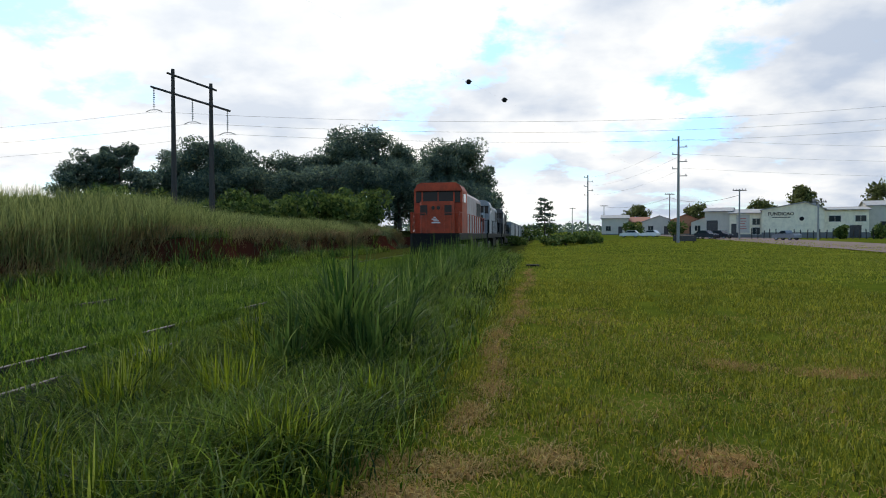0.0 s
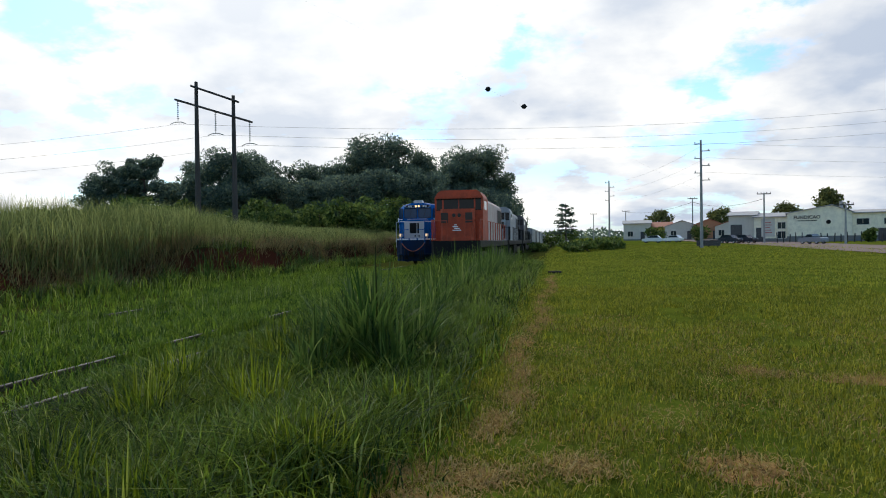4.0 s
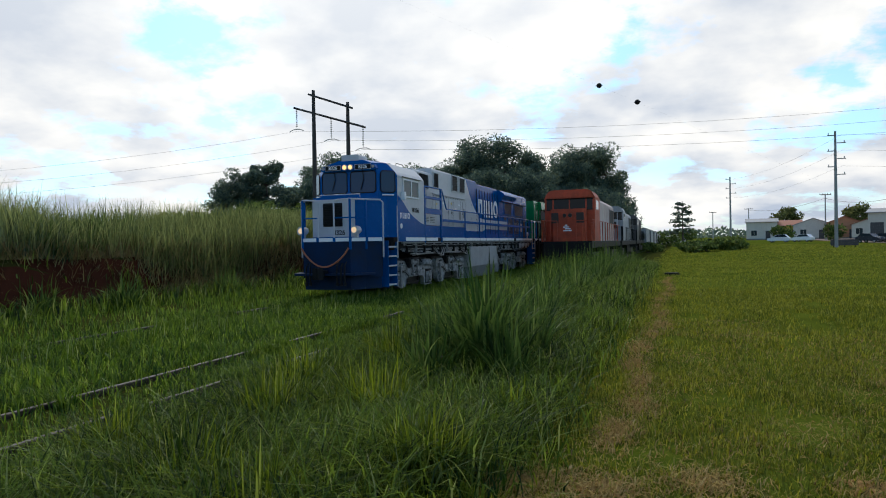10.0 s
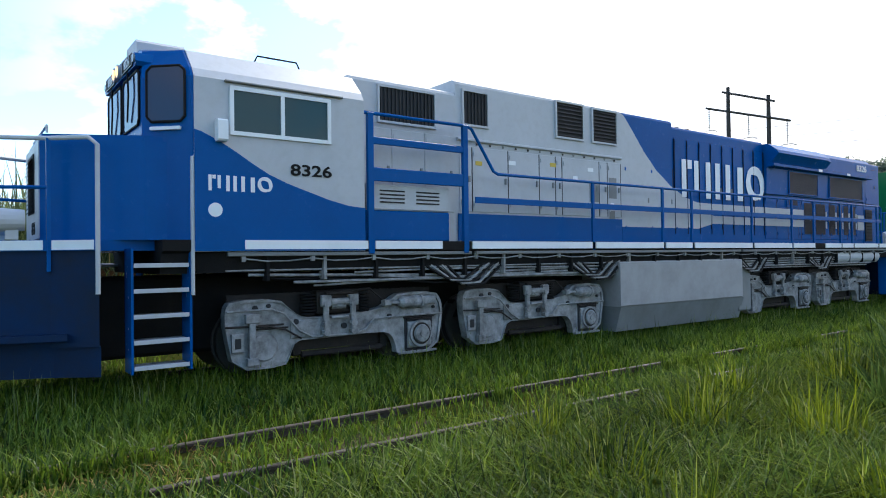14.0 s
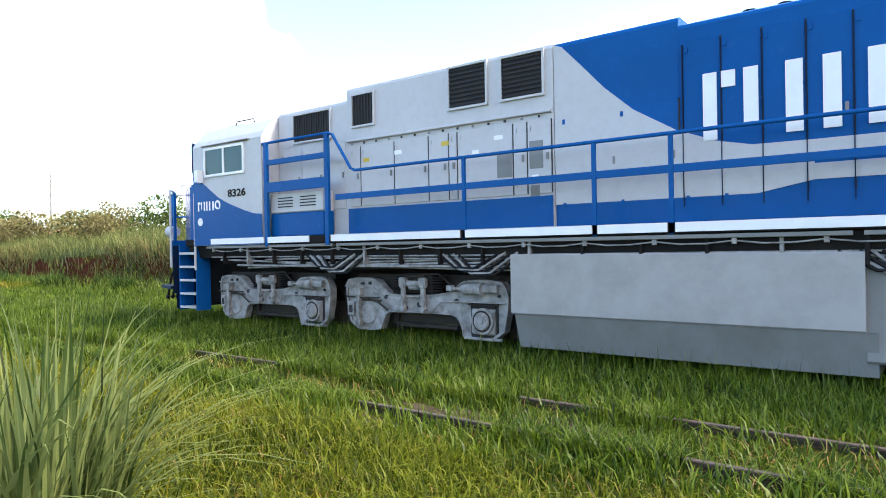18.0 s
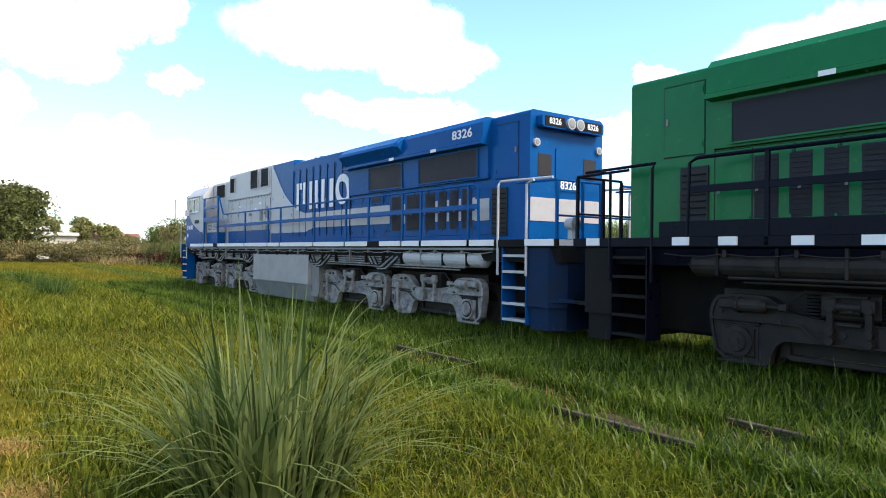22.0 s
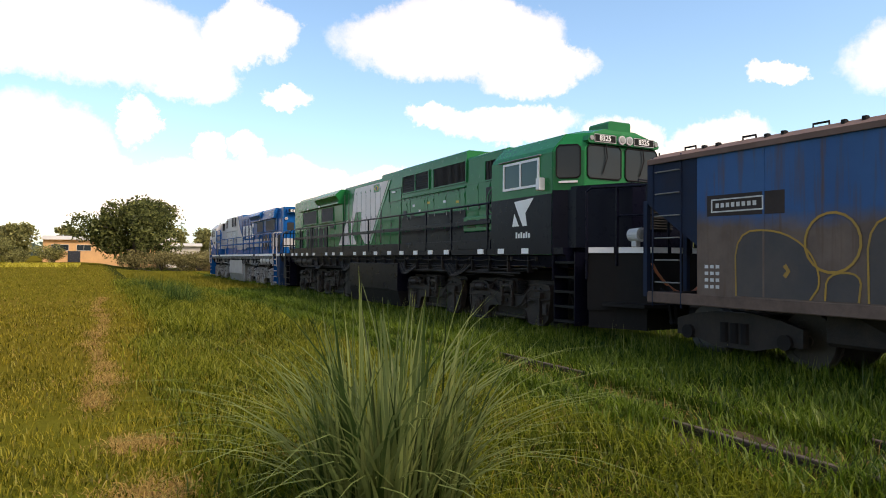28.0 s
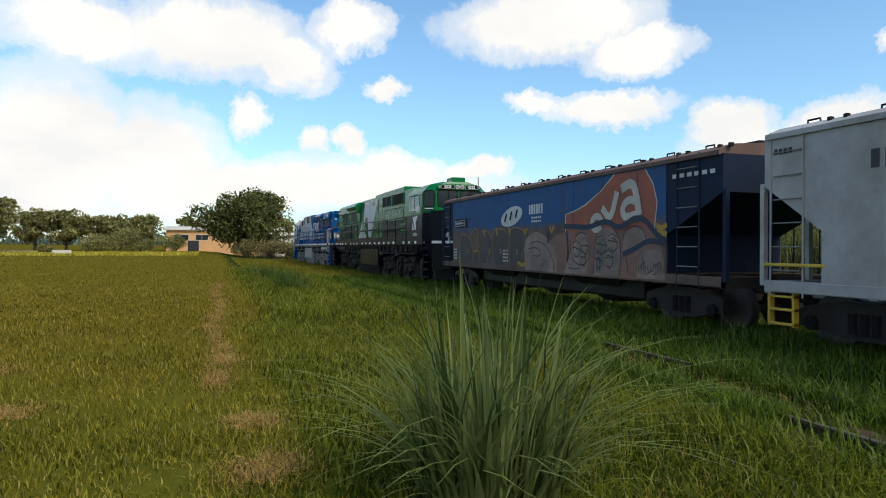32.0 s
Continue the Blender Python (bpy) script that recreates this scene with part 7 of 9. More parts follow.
FADED = material("faded_white_pink_paint", (0.50, 0.40, 0.37), 0.55, vary=0.2, bump=0.05, dirt=0.6, dirt_colour=(0.30, 0.10, 0.06))
GREYPAINT = material("grey_loco_paint", (0.30, 0.31, 0.33), 0.5, vary=0.15, bump=0.05, dirt=0.5, dirt_colour=(0.10, 0.10, 0.10))
DARKPAINT = material("charcoal_loco_paint", (0.055, 0.06, 0.07), 0.5, vary=0.15, bump=0.05, dirt=0.4)
parked_loco("orange_locomotive", "faded orange diesel locomotive parked in tall grass", pose(T1, 37.3, 0), ORANGE, FADED, 16.8, ORANGE)
parked_loco("grey_locomotive", "pale grey diesel locomotive parked behind the orange one", pose(T1, 57.2, 0), GREYPAINT, GREYPAINT, 16.8, BLACK)
parked_loco("charcoal_locomotive", "charcoal diesel locomotive standing in the parked train", pose(T1, 77.0, 0), DARKPAINT, DARKPAINT, 16.8, BLACK)
far_wagon = hopper_wagon("parked_hopper_wagon", "grey hopper wagon standing far down the siding", pose(T1, 96, 0), 15.0, 3.2, WAGONGREY, GREYPAINT, BLACK)
tagged(far_wagon, group="wagons parked on the siding")
for k in range(1, 6):
    copy_thing(far_wagon, pose(T1, 96 + 16.4 * k, 0))
WHEELS = [w for w in WHEELS if w[0].parent is not far_wagon]

# ---- grass and trees ----


def mesh_stuff(name, verts, quads, tris, mat, label, category, parent=None):
    """One object of many small pieces, from number arrays."""
    me = bpy.data.meshes.new(name)
    nq, nt = len(quads), len(tris)
    me.vertices.add(len(verts))
    me.vertices.foreach_set("co", np.asarray(verts, np.float32).ravel())
    me.loops.add(nq * 4 + nt * 3)
    me.loops.foreach_set("vertex_index", np.concatenate([np.asarray(quads, np.int32).ravel(), np.asarray(tris, np.int32).ravel()]))
    me.polygons.add(nq + nt)
    me.polygons.foreach_set("loop_start", np.concatenate([np.arange(nq) * 4, nq * 4 + np.arange(nt) * 3]).astype(np.int32))
    me.update(calc_edges=True)
    me.validate()
    me.materials.append(mat)
    ob = new(name, me)
    if parent is not None:
        ob.parent = parent
        if label:
            ob["label"] = label
        return ob
    return tagged(ob, label, category, kind="stuff")


RNG = np.random.RandomState(11)


def heights(x, y):
    return np.array([ground_z(a, b) for a, b in zip(x, y)])


def blades(x, y, z, h, w, lean, sway=None):
    """Blades of five points each: base pair, middle pair, tip."""
    n = len(x)
    a = RNG.uniform(0, 2 * np.pi, n) if sway is None else sway
    dx, dy = np.cos(a), np.sin(a)
    px, py = -dy, dx
    out = lean * h
    v = np.zeros((n, 5, 3))
    for k, (f, s, u) in enumerate(((0, -1, 0), (0, 1, 0), (0.42, -0.8, 0.55), (0.42, 0.8, 0.55), (1, 0, 1))):
        bow = f ** 1.4
        v[:, k, 0] = x + dx * out * bow + px * w * s * 0.5
        v[:, k, 1] = y + dy * out * bow + py * w * s * 0.5
        v[:, k, 2] = z + h * u * (1 - 0.35 * lean * bow)
    i = np.arange(n)[:, None] * 5
    return v.reshape(-1, 3), i + np.array([[0, 1, 3, 2]]), i + np.array([[2, 3, 4]])


def scatter(n, x0, x1, y0, y1):
    return RNG.uniform(x0, x1, n), RNG.uniform(y0, y1, n)


def clumped(x, y, scale, keep):
    """Thin a scatter into uneven clumps."""
    v = np.array([noise.noise((a * scale, b * scale, 7.0)) for a, b in zip(x, y)])
    ok = v + RNG.uniform(-0.35, 0.35, len(x)) > keep
    return x[ok], y[ok]


def grass_field(name, n, area, h, w, lean, mat, label, clump=None, avoid=None):
    x, y = scatter(n, *area)
    if name in ("meadow_grass", "tall_grass", "undergrowth"):
        # ragged borders between one growth and the next
        x, y = x + RNG.normal(0, 0.22, n), y + RNG.normal(0, 0.5, n)
    if clump:
        x, y = clumped(x, y, *clump)
    if avoid is not None:
        ok = avoid(x, y)
        x, y = x[ok], y[ok]
    z = heights(x, y) - 0.01
    hh = RNG.uniform(h[0], h[1], len(x))
    v, q, t = blades(x, y, z, hh, RNG.uniform(w[0], w[1], len(x)), RNG.uniform(lean[0], lean[1], len(x)))
    return mesh_stuff(name, v, q, t, mat, label, "grass")


TRACKSOIL = material("dark_track_soil", (0.085, 0.060, 0.042), 0.95, vary=0.35, grain=14, bump=0.6, bump_scale=40, dirt=0.6, dirt_colour=(0.045, 0.040, 0.020), spec=0.0)
SOIL = material("trodden_red_soil", (0.33, 0.175, 0.072), 0.95, vary=0.5, grain=14, bump=0.5, bump_scale=40, dirt=0.6, dirt_colour=(0.14, 0.12, 0.030), spec=0.0)
# bare patches: x, y, half width, half length
PATCHES = [(2.33, 8.12, 0.30, 0.26), (1.3, 4.69, 0.36, 0.30), (3.31, 7.87, 0.42, 0.24), (-0.43, 4.34, 0.26, 0.22), (-0.96, 4.28, 0.24, 0.20), (-0.70, 3.85, 0.34, 0.22), (0.2, 4.6, 0.25, 0.22), (4.6, 5.6, 0.4, 0.3), (3.4, 4.3, 0.3, 0.25), (-0.35, -4.78, 0.26, 0.30), (-0.36, -6.15, 0.22, 0.28), (2.6, -9.5, 0.4, 0.4), (1.8, -7.2, 0.3, 0.3)]
PATCHES += [(-5.35, -4.0, 0.34, 0.8), (-5.0, -2.4, 0.3, 0.5), (-5.7, -2.9, 0.3, 0.6), (-4.7, -4.6, 0.28, 0.4), (-5.6, 3.4, 0.4, 0.8), (-5.2, 5.6, 0.3, 0.9), (-1.6, -5.4, 0.3, 0.3)]
PATCHES += [(-0.44 + 0.12 * math.sin(1.3 * k) + 0.012 * k, 5.6 + 0.95 * k + 0.05 * k * k, 0.15 + 0.05 * math.sin(2.1 * k), 0.42 + 0.03 * k) for k in range(15)]
PATCHES += [(-0.06 - 0.1 * math.sin(1.1 * k) - 0.016 * k, -8.2 - 1.15 * k - 0.04 * k * k, 0.14 + 0.05 * math.sin(1.7 * k), 0.48 + 0.03 * k) for k in range(13)]


def off_path(x, y):
    ok = np.ones(len(x), bool)
    for px, py, a, b in PATCHES:
        r = np.hypot((x - px) / a, (y - py) / b) + RNG.uniform(-0.2, 0.75, len(x))
        ok &= r > 0.72
    return ok


def soil_patches():
    for k, (px, py, a, b) in enumerate(PATCHES):
        bm = bmesh.new()
        n = 18
        rnd = random.Random(900 + k)
        mid = bm.verts.new((px, py, ground_z(px, py) + 0.012))
        rim = []
        for i in range(n):
            q = 2 * math.pi * i / n
            f = rnd.uniform(0.45, 1.15)
            x, y = px + a * f * math.cos(q), py + b * f * math.sin(q)
            rim.append(bm.verts.new((x, y, ground_z(x, y) + 0.002)))
        for i in range(n):
            bm.faces.new((mid, rim[i], rim[(i + 1) % n]))
        tagged(part("bare_soil", bm, SOIL if px > -4 else TRACKSOIL), "worn patch of bare red soil in the grass" if px > -4 else "dark bare soil between the rails", "soil", "bare patches of soil", "structure")


soil_patches()


def litter(n, seed):
    """Flat dry stalks strewn on the bare patches and along the worn path."""
    rnd = np.random.RandomState(seed)
    p = np.array(PATCHES)
    p = p[p[:, 0] > -4]
    k = rnd.randint(0, len(p), n)
    x = p[k, 0] + rnd.normal(0, 0.62, n) * p[k, 2]
    y = p[k, 1] + rnd.normal(0, 0.62, n) * p[k, 3]
    v, q, t = blades(x, y, heights(x, y) + 0.012, rnd.uniform(0.03, 0.08, n), rnd.uniform(0.004, 0.010, n), rnd.uniform(0.8, 2.4, n))
    mesh_stuff("dry_stalks", v, q, t, STRAW, "dry straw strewn on bare patches of soil", "grass")


litter(34000, 77)
# lengths of rail that lie bare, by rail
BARE = {1: ((-4.9, -3.2), (-1.6, -0.9), (1.2, 5.0), (5.3, 6.6), (7.6, 9.2), (11, 12)), 2: ((-3.6, -2.8), (-9.5, -7.2), (-2.0, -0.3), (1.6, 5.2), (5.4, 8.4), (9.5, 10.6), (13, 14.5)), 3: ((2.6, 4.6), (5.0, 7.5), (8.5, 11.0), (13.5, 15.0))}
RAILS = {1: T1 + GAUGE / 2, 2: T1 - GAUGE / 2, 3: T2 + GAUGE / 2}


def off_rails(x, y):
    """Thin the growth on and just before bare lengths of rail."""
    ok = x * x + y * y > 0.5
    luck = RNG.uniform(0, 1, len(x))
    for which, rx in RAILS.items():
        for a, b in BARE[which]:
            ok &= ~((x > rx - 0.10) & (x < rx + 0.26) & (y > a) & (y < b)) | (luck < 0.08)
    return ok


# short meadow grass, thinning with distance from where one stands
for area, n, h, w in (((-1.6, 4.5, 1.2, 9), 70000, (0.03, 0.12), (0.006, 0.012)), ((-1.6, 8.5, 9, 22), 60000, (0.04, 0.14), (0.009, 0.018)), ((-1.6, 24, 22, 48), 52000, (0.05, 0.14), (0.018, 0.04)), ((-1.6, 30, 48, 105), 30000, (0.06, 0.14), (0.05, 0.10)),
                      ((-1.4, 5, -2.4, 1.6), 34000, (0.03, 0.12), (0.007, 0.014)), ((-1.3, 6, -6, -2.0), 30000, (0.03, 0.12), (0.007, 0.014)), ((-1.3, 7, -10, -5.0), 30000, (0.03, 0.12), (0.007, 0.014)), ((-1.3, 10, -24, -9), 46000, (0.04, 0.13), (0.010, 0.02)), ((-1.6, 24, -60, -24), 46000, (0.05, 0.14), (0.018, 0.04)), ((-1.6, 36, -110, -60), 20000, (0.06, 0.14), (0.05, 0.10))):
    grass_field("meadow_grass", n, area, h, w, (0.2, 1.0), LAWNFAR if w[1] > 0.03 else LAWN, "short mown meadow grass" if area[3] > -8 else "mown meadow grass yellowed for warm sunlight", clump=(1.5, -0.22), avoid=off_path)
# a patch of sunlight beyond the cloud shadow, put in as yellow blades
grass_field("sunlit_strip", 16000, (1.5, 34, -104, -84), (0.15, 0.45), (0.05, 0.11), (0.3, 1.0), SUNLITGRASS, "strip of grass coloured sunlit yellow at the far edge of the meadow")
# taller growth between meadow and tracks
TALLAREA = ((-4.1, -1.15, 0.8, 14, 62000, (0.18, 0.58), (0.007, 0.019)), (-4.9, -1.3, 14, 40, 40000, (0.3, 0.8), (0.014, 0.030)), (-4.5, -0.9, -14, 0.8, 40000, (0.09, 0.26), (0.009, 0.018)), (-4.6, -1.4, -45, -14, 26000, (0.2, 0.5), (0.016, 0.03)))
for x0, x1, y0, y1, n, h, w in TALLAREA:
    grass_field("tall_grass", n, (x0, x1, y0, y1), h, w, (0.3, 1.3), TALL if y0 > 0 else LUSH, "rank uncut grass beside the siding", clump=(0.55, -0.22), avoid=off_rails)
    grass_field("undergrowth", n, (x0, x1, y0, y1), (0.05, h[0] + 0.12), w, (0.3, 1.2), LUSH, "low lush grass beside the siding", avoid=off_rails)
# between and around the rails
for x0, x1, n, h in ((-5.1, -4.4, 20000, (0.08, 0.30)), (-6.15, -5.2, 16000, (0.05, 0.17)), (-9.0, -6.25, 80000, (0.08, 0.30)), (-10.1, -9.2, 12000, (0.06, 0.2)), (-13.6, -10.2, 40000, (0.10, 0.34))):
    grass_field("track_grass", n, (x0, x1, -36, 40), h, (0.012, 0.024), (0.2, 0.9), TRACKGRASS, "bright grass growing over the track bed", clump=(0.8, -0.35), avoid=off_rails)
# growth that leans over the rails and hides them but for short lengths
def rail_cover(which):
    def keep(x, y):
        ok = RNG.uniform(0, 1, len(x)) < 0.9
        for a, b in BARE[which]:
            ok &= ~((y > a) & (y < b)) | (RNG.uniform(0, 1, len(x)) < 0.10)
        return ok
    return keep


for c, n, which in ((T1 + 0.64, 40000, 1), (T1 - 0.36, 30000, 2), (T2 + 0.68, 60000, 3), (T2 - 0.40, 40000, 3)):
    grass_field("rail_grass", n, (c - 0.12, c + 0.14, -34 if which < 3 else -70, 34), (0.15, 0.36), (0.009, 0.018), (0.3, 1.1), TRACKGRASS, "grass leaning over the rails", avoid=rail_cover(which))
grass_field("meadow_fringe", 26000, (-3.2, -1.0, -40, -2), (0.06, 0.20), (0.010, 0.020), (0.2, 1.0), LAWN, "warm-coloured grass at the edge of the tall growth", clump=(0.4, 0.0))
grass_field("verge_grass", 34000, (-9.0, -8.35, -60, 45), (0.16, 0.42), (0.008, 0.016), (0.1, 0.7), TRACKGRASS, "tall fringe of grass along the running line", clump=(0.9, -0.25))
grass_field("seed_grass", 1500, (-8.9, -8.1, -60, 30), (0.35, 0.62), (0.006, 0.012), (0.05, 0.4), TUFT, "tall seeding stalks along the running line")
for x0, x1, n, h in ((-6.5, -4.3, 52000, (0.07, 0.22)), (-8.9, -6.3, 50000, (0.08, 0.26))):
    grass_field("track_grass", n, (x0, x1, -13, 18), h, (0.008, 0.017), (0.3, 1.1), TRACKGRASS, "bright grass growing over the track bed", clump=(0.62, -0.02), avoid=off_rails)
grass_field("dry_grass", 15000, (-6.6, -1.4, -16, 2), (0.06, 0.20), (0.005, 0.011), (0.5, 1.8), STRAW, "dry stalks among the green grass", clump=(0.8, 0.02))
grass_field("dry_grass", 26000, (-1.2, 9, -30, -2), (0.03, 0.08), (0.006, 0.012), (0.6, 2.0), STRAW, "dry stalks among the mown grass", clump=(0.5, 0.02))
grass_field("dry_grass", 52000, (-1.2, 8, 2, 14), (0.03, 0.09), (0.005, 0.011), (0.6, 2.0), STRAW, "dry stalks among the mown grass", clump=(0.7, 0.0))
grass_field("bank_straw", 26000, (-18.0, -15.35, -75, 9), (0.4, 1.2), (0.012, 0.028), (0.7, 1.8), BANKSTRAW, "dry grass among the green on the bank", clump=(0.22, 0.1))
# growth on and at the foot of the bank
grass_field("bank_grass", 52000, (-23, -15.9, 13, 75), (0.45, 1.3), (0.014, 0.034), (0.2, 0.9), BANKGRASS, "tall pale grass on top of the cut bank")
grass_field("bank_grass", 40000, (-23, -15.6, -75, -12), (0.5, 1.4), (0.014, 0.034), (0.2, 0.9), BANKGRASS, "tall green grass on top of the cut bank")
grass_field("bank_grass", 34000, (-22, -15.4, -13, 14), (0.5, 1.5), (0.014, 0.034), (0.2, 0.9), BANKDARK, "tall dark cane grass on top of the cut bank")
grass_field("cane_stalks", 900, (-20, -15.8, -14, 14), (1.5, 2.5), (0.02, 0.045), (0.05, 0.5), BANKDARK, "tall cane stalks standing over the bank grass")
grass_field("bank_grass", 18000, (-21, -15.7, 12, 33), (0.9, 1.95), (0.014, 0.034), (0.1, 0.7), BANKGRASS, "tall pale grass on top of the cut bank", clump=(0.25, -0.15))
grass_field("bank_straw", 11000, (-16.2, -15.2, 9, 60), (0.2, 0.5), (0.010, 0.022), (0.9, 2.0), BANKSTRAW, "brown grass hanging down the bank face", clump=(0.25, -0.12))
grass_field("bank_straw", 34000, (-17.2, -15.30, 9, 75), (0.35, 1.05), (0.012, 0.028), (0.7, 1.8), BANKSTRAW, "dry grass hanging over the bank edge", clump=(0.22, -0.08))
grass_field("bank_scrub", 30000, (-16.4, -14.7, -75, 75), (0.25, 0.8), (0.012, 0.030), (0.4, 1.3), BANKDARK, "green growth down the bank", clump=(0.3, -0.10))
grass_field("toe_grass", 26000, (-15.3, -13.2, -60, 60), (0.2, 0.75), (0.015, 0.04), (0.3, 0.9), TALL, "grass at the foot of the bank", clump=(0.5, -0.1))


def tussock(x, y, r, h, n, label, mat=TUFT, wide=1.0, single=0, fan=1.7):
    """A big clump of arching leaves from one root."""
    a = RNG.uniform(0, 2 * np.pi, n)
    d = r * 0.42 * np.sqrt(RNG.uniform(0, 1, n))
    bx, by = x + d * np.cos(a), y + d * np.sin(a)
    z = heights(bx, by)
    hh = h * RNG.uniform(0.35, 1.15, n) * (1.0 - 0.25 * d / max(r * 0.42, 0.01))
    segs = 6
    t = np.linspace(0, 1, segs + 1)
    lean = RNG.uniform(0.10, 1.12, n) ** fan * (r / h) * 1.5
    a2 = a + RNG.normal(0, 0.5, n)
    w = RNG.uniform(0.011, 0.026, n) * wide * np.where(RNG.uniform(0, 1, n) < 0.10, 1.7, 1.0)
    v = np.zeros((n, (segs + 1) * 2, 3))
    for k, f in enumerate(t):
        out = lean * hh * f ** 1.8
        up = hh * (f - 0.42 * np.clip(lean, 0, 1.1) * f ** 2.6)
        cx, cy = bx + np.cos(a2) * out, by + np.sin(a2) * out
        ww = w * (1 - f ** 2) + 0.0015
        for s, col in ((-1, 2 * k), (1, 2 * k + 1)):
            v[:, col, 0] = cx - np.sin(a2) * ww * s * 0.5
            v[:, col, 1] = cy + np.cos(a2) * ww * s * 0.5
            v[:, col, 2] = z + up
    g = thing("grass_tussock", label, "grass", group="tussocks beside the track")
    k = np.arange(segs)[:, None] * 2
    one = k + np.array([0, 1, 3, 2])[None, :]
    order = np.argsort(-lean)
    singles = order[:single]
    for i in singles:
        mesh_stuff("leaf", v[i], one, np.zeros((0, 3), np.int32), mat, "", "", g)
    rest = order[single:]
    for name, pick in (("outer_leaves", rest[:len(rest) // 2]), ("inner_leaves", rest[len(rest) // 2:])):
        base = np.arange(len(pick))[:, None, None] * (segs + 1) * 2
        tagged(mesh_stuff(name, v[pick].reshape(-1, 3), (base + one[None]).reshape(-1, 4), np.zeros((0, 3), np.int32), mat, "", "", g), kind="stuff")
    return g


tussock(-1.55, -3.75, 1.0, 1.56, 680, "large arching tussock of guinea grass", TUFT, 1.1, 290, 1.65)
tussock(-2.15, 7.7, 0.8, 1.6, 300, "dense dark tussock of guinea grass", TUFTDARK, 2.1, 120, 1.3)
for x, y, r, h in ((-2.7, 8.3, 0.8, 1.25), (-1.75, 8.5, 0.7, 1.15), (-2.6, 7.0, 0.7, 1.0), (-1.7, 7.1, 0.6, 0.95), (-3.3, 9.4, 0.8, 1.2), (-2.1, 9.8, 0.8, 1.2)):
    tussock(x, y, r, h, 190, "coarse tussock of guinea grass in the thicket", TUFTDARK, 1.4)
for k, (x, y, r, h) in enumerate(((-2.6, 9.2, 1.0, 1.3), (-3.0, 10.8, 0.9, 1.2), (-2.4, 12.6, 1.0, 1.3), (-3.4, 13.5, 1.0, 1.2), (-2.9, 15.0, 1.1, 1.5), (-2.5, 17.5, 1.1, 1.5), (-3.4, 18.6, 1.1, 1.4), (-3.1, 20.0, 1.2, 1.7), (-2.6, 23, 1.2, 1.7), (-3.8, 24, 1.2, 1.5), (-3.2, 26, 1.3, 1.8), (-2.8, 29, 1.3, 1.8), (-4.2, 30, 1.2, 1.6), (-3.1, 32, 1.2, 1.8), (-2.9, 34.8, 1.0, 1.7), (-3.8, 35.5, 1.2, 1.5), (-4.9, 34.8, 1.2, 1.5), (-5.9, 34.6, 1.1, 1.4), (-6.6, 35, 1.0, 1.2), (-2.4, 38, 1.2, 1.5))):
    tussock(x, y, r, h, 300, "leafy blue-green tussock of tall grass beside the track", TUFTDARK if k % 3 else TALL, 1.3)
for k, (x, y, r, h) in enumerate(((-2.7, -24, 1.4, 1.0), (-3.0, -27.5, 1.5, 1.1), (-2.6, -31, 1.4, 1.0), (-2.2, -36, 1.5, 1.0), (-3.4, 5.2, 0.9, 0.8), (-1.6, 4.3, 0.7, 0.62), (-2.2, 3.2, 0.7, 0.6), (-3.0, 3.6, 0.8, 0.7), (-1.3, 5.6, 0.5, 0.5), (-3.9, 6.6, 0.9, 0.8), (-4.2, 4.2, 0.7, 0.6), (-2.6, 5.6, 0.8, 0.8), (-3.6, 8.3, 0.9, 0.9))):
    tussock(x, y, r, h, 480, "lush tuft of bright uncut grass", LUSH if k > 3 else TUFTDARK, 0.6)
for k in range(44):
    y = -44 + 2.3 * k + random.uniform(-1.5, 1.5)
    tussock(-14.3 + random.uniform(-0.4, 0.7), y, random.uniform(0.8, 1.2), random.uniform(0.8, 1.3), 130, "drooping tussock at the foot of the bank", TUFTDARK, 1.6)
for k in range(80):
    y = -14 + 0.44 * k + random.uniform(-0.9, 0.9)
    tussock(-15.9 - random.uniform(0, 3.0), y, 1.0, random.uniform(1.1, 2.4) * (1.0 if y < 12 else 0.75), 85, "tall cane-like grass on top of the bank", BANKGRASS if k % 3 == 0 else TUFTDARK, 1.5)


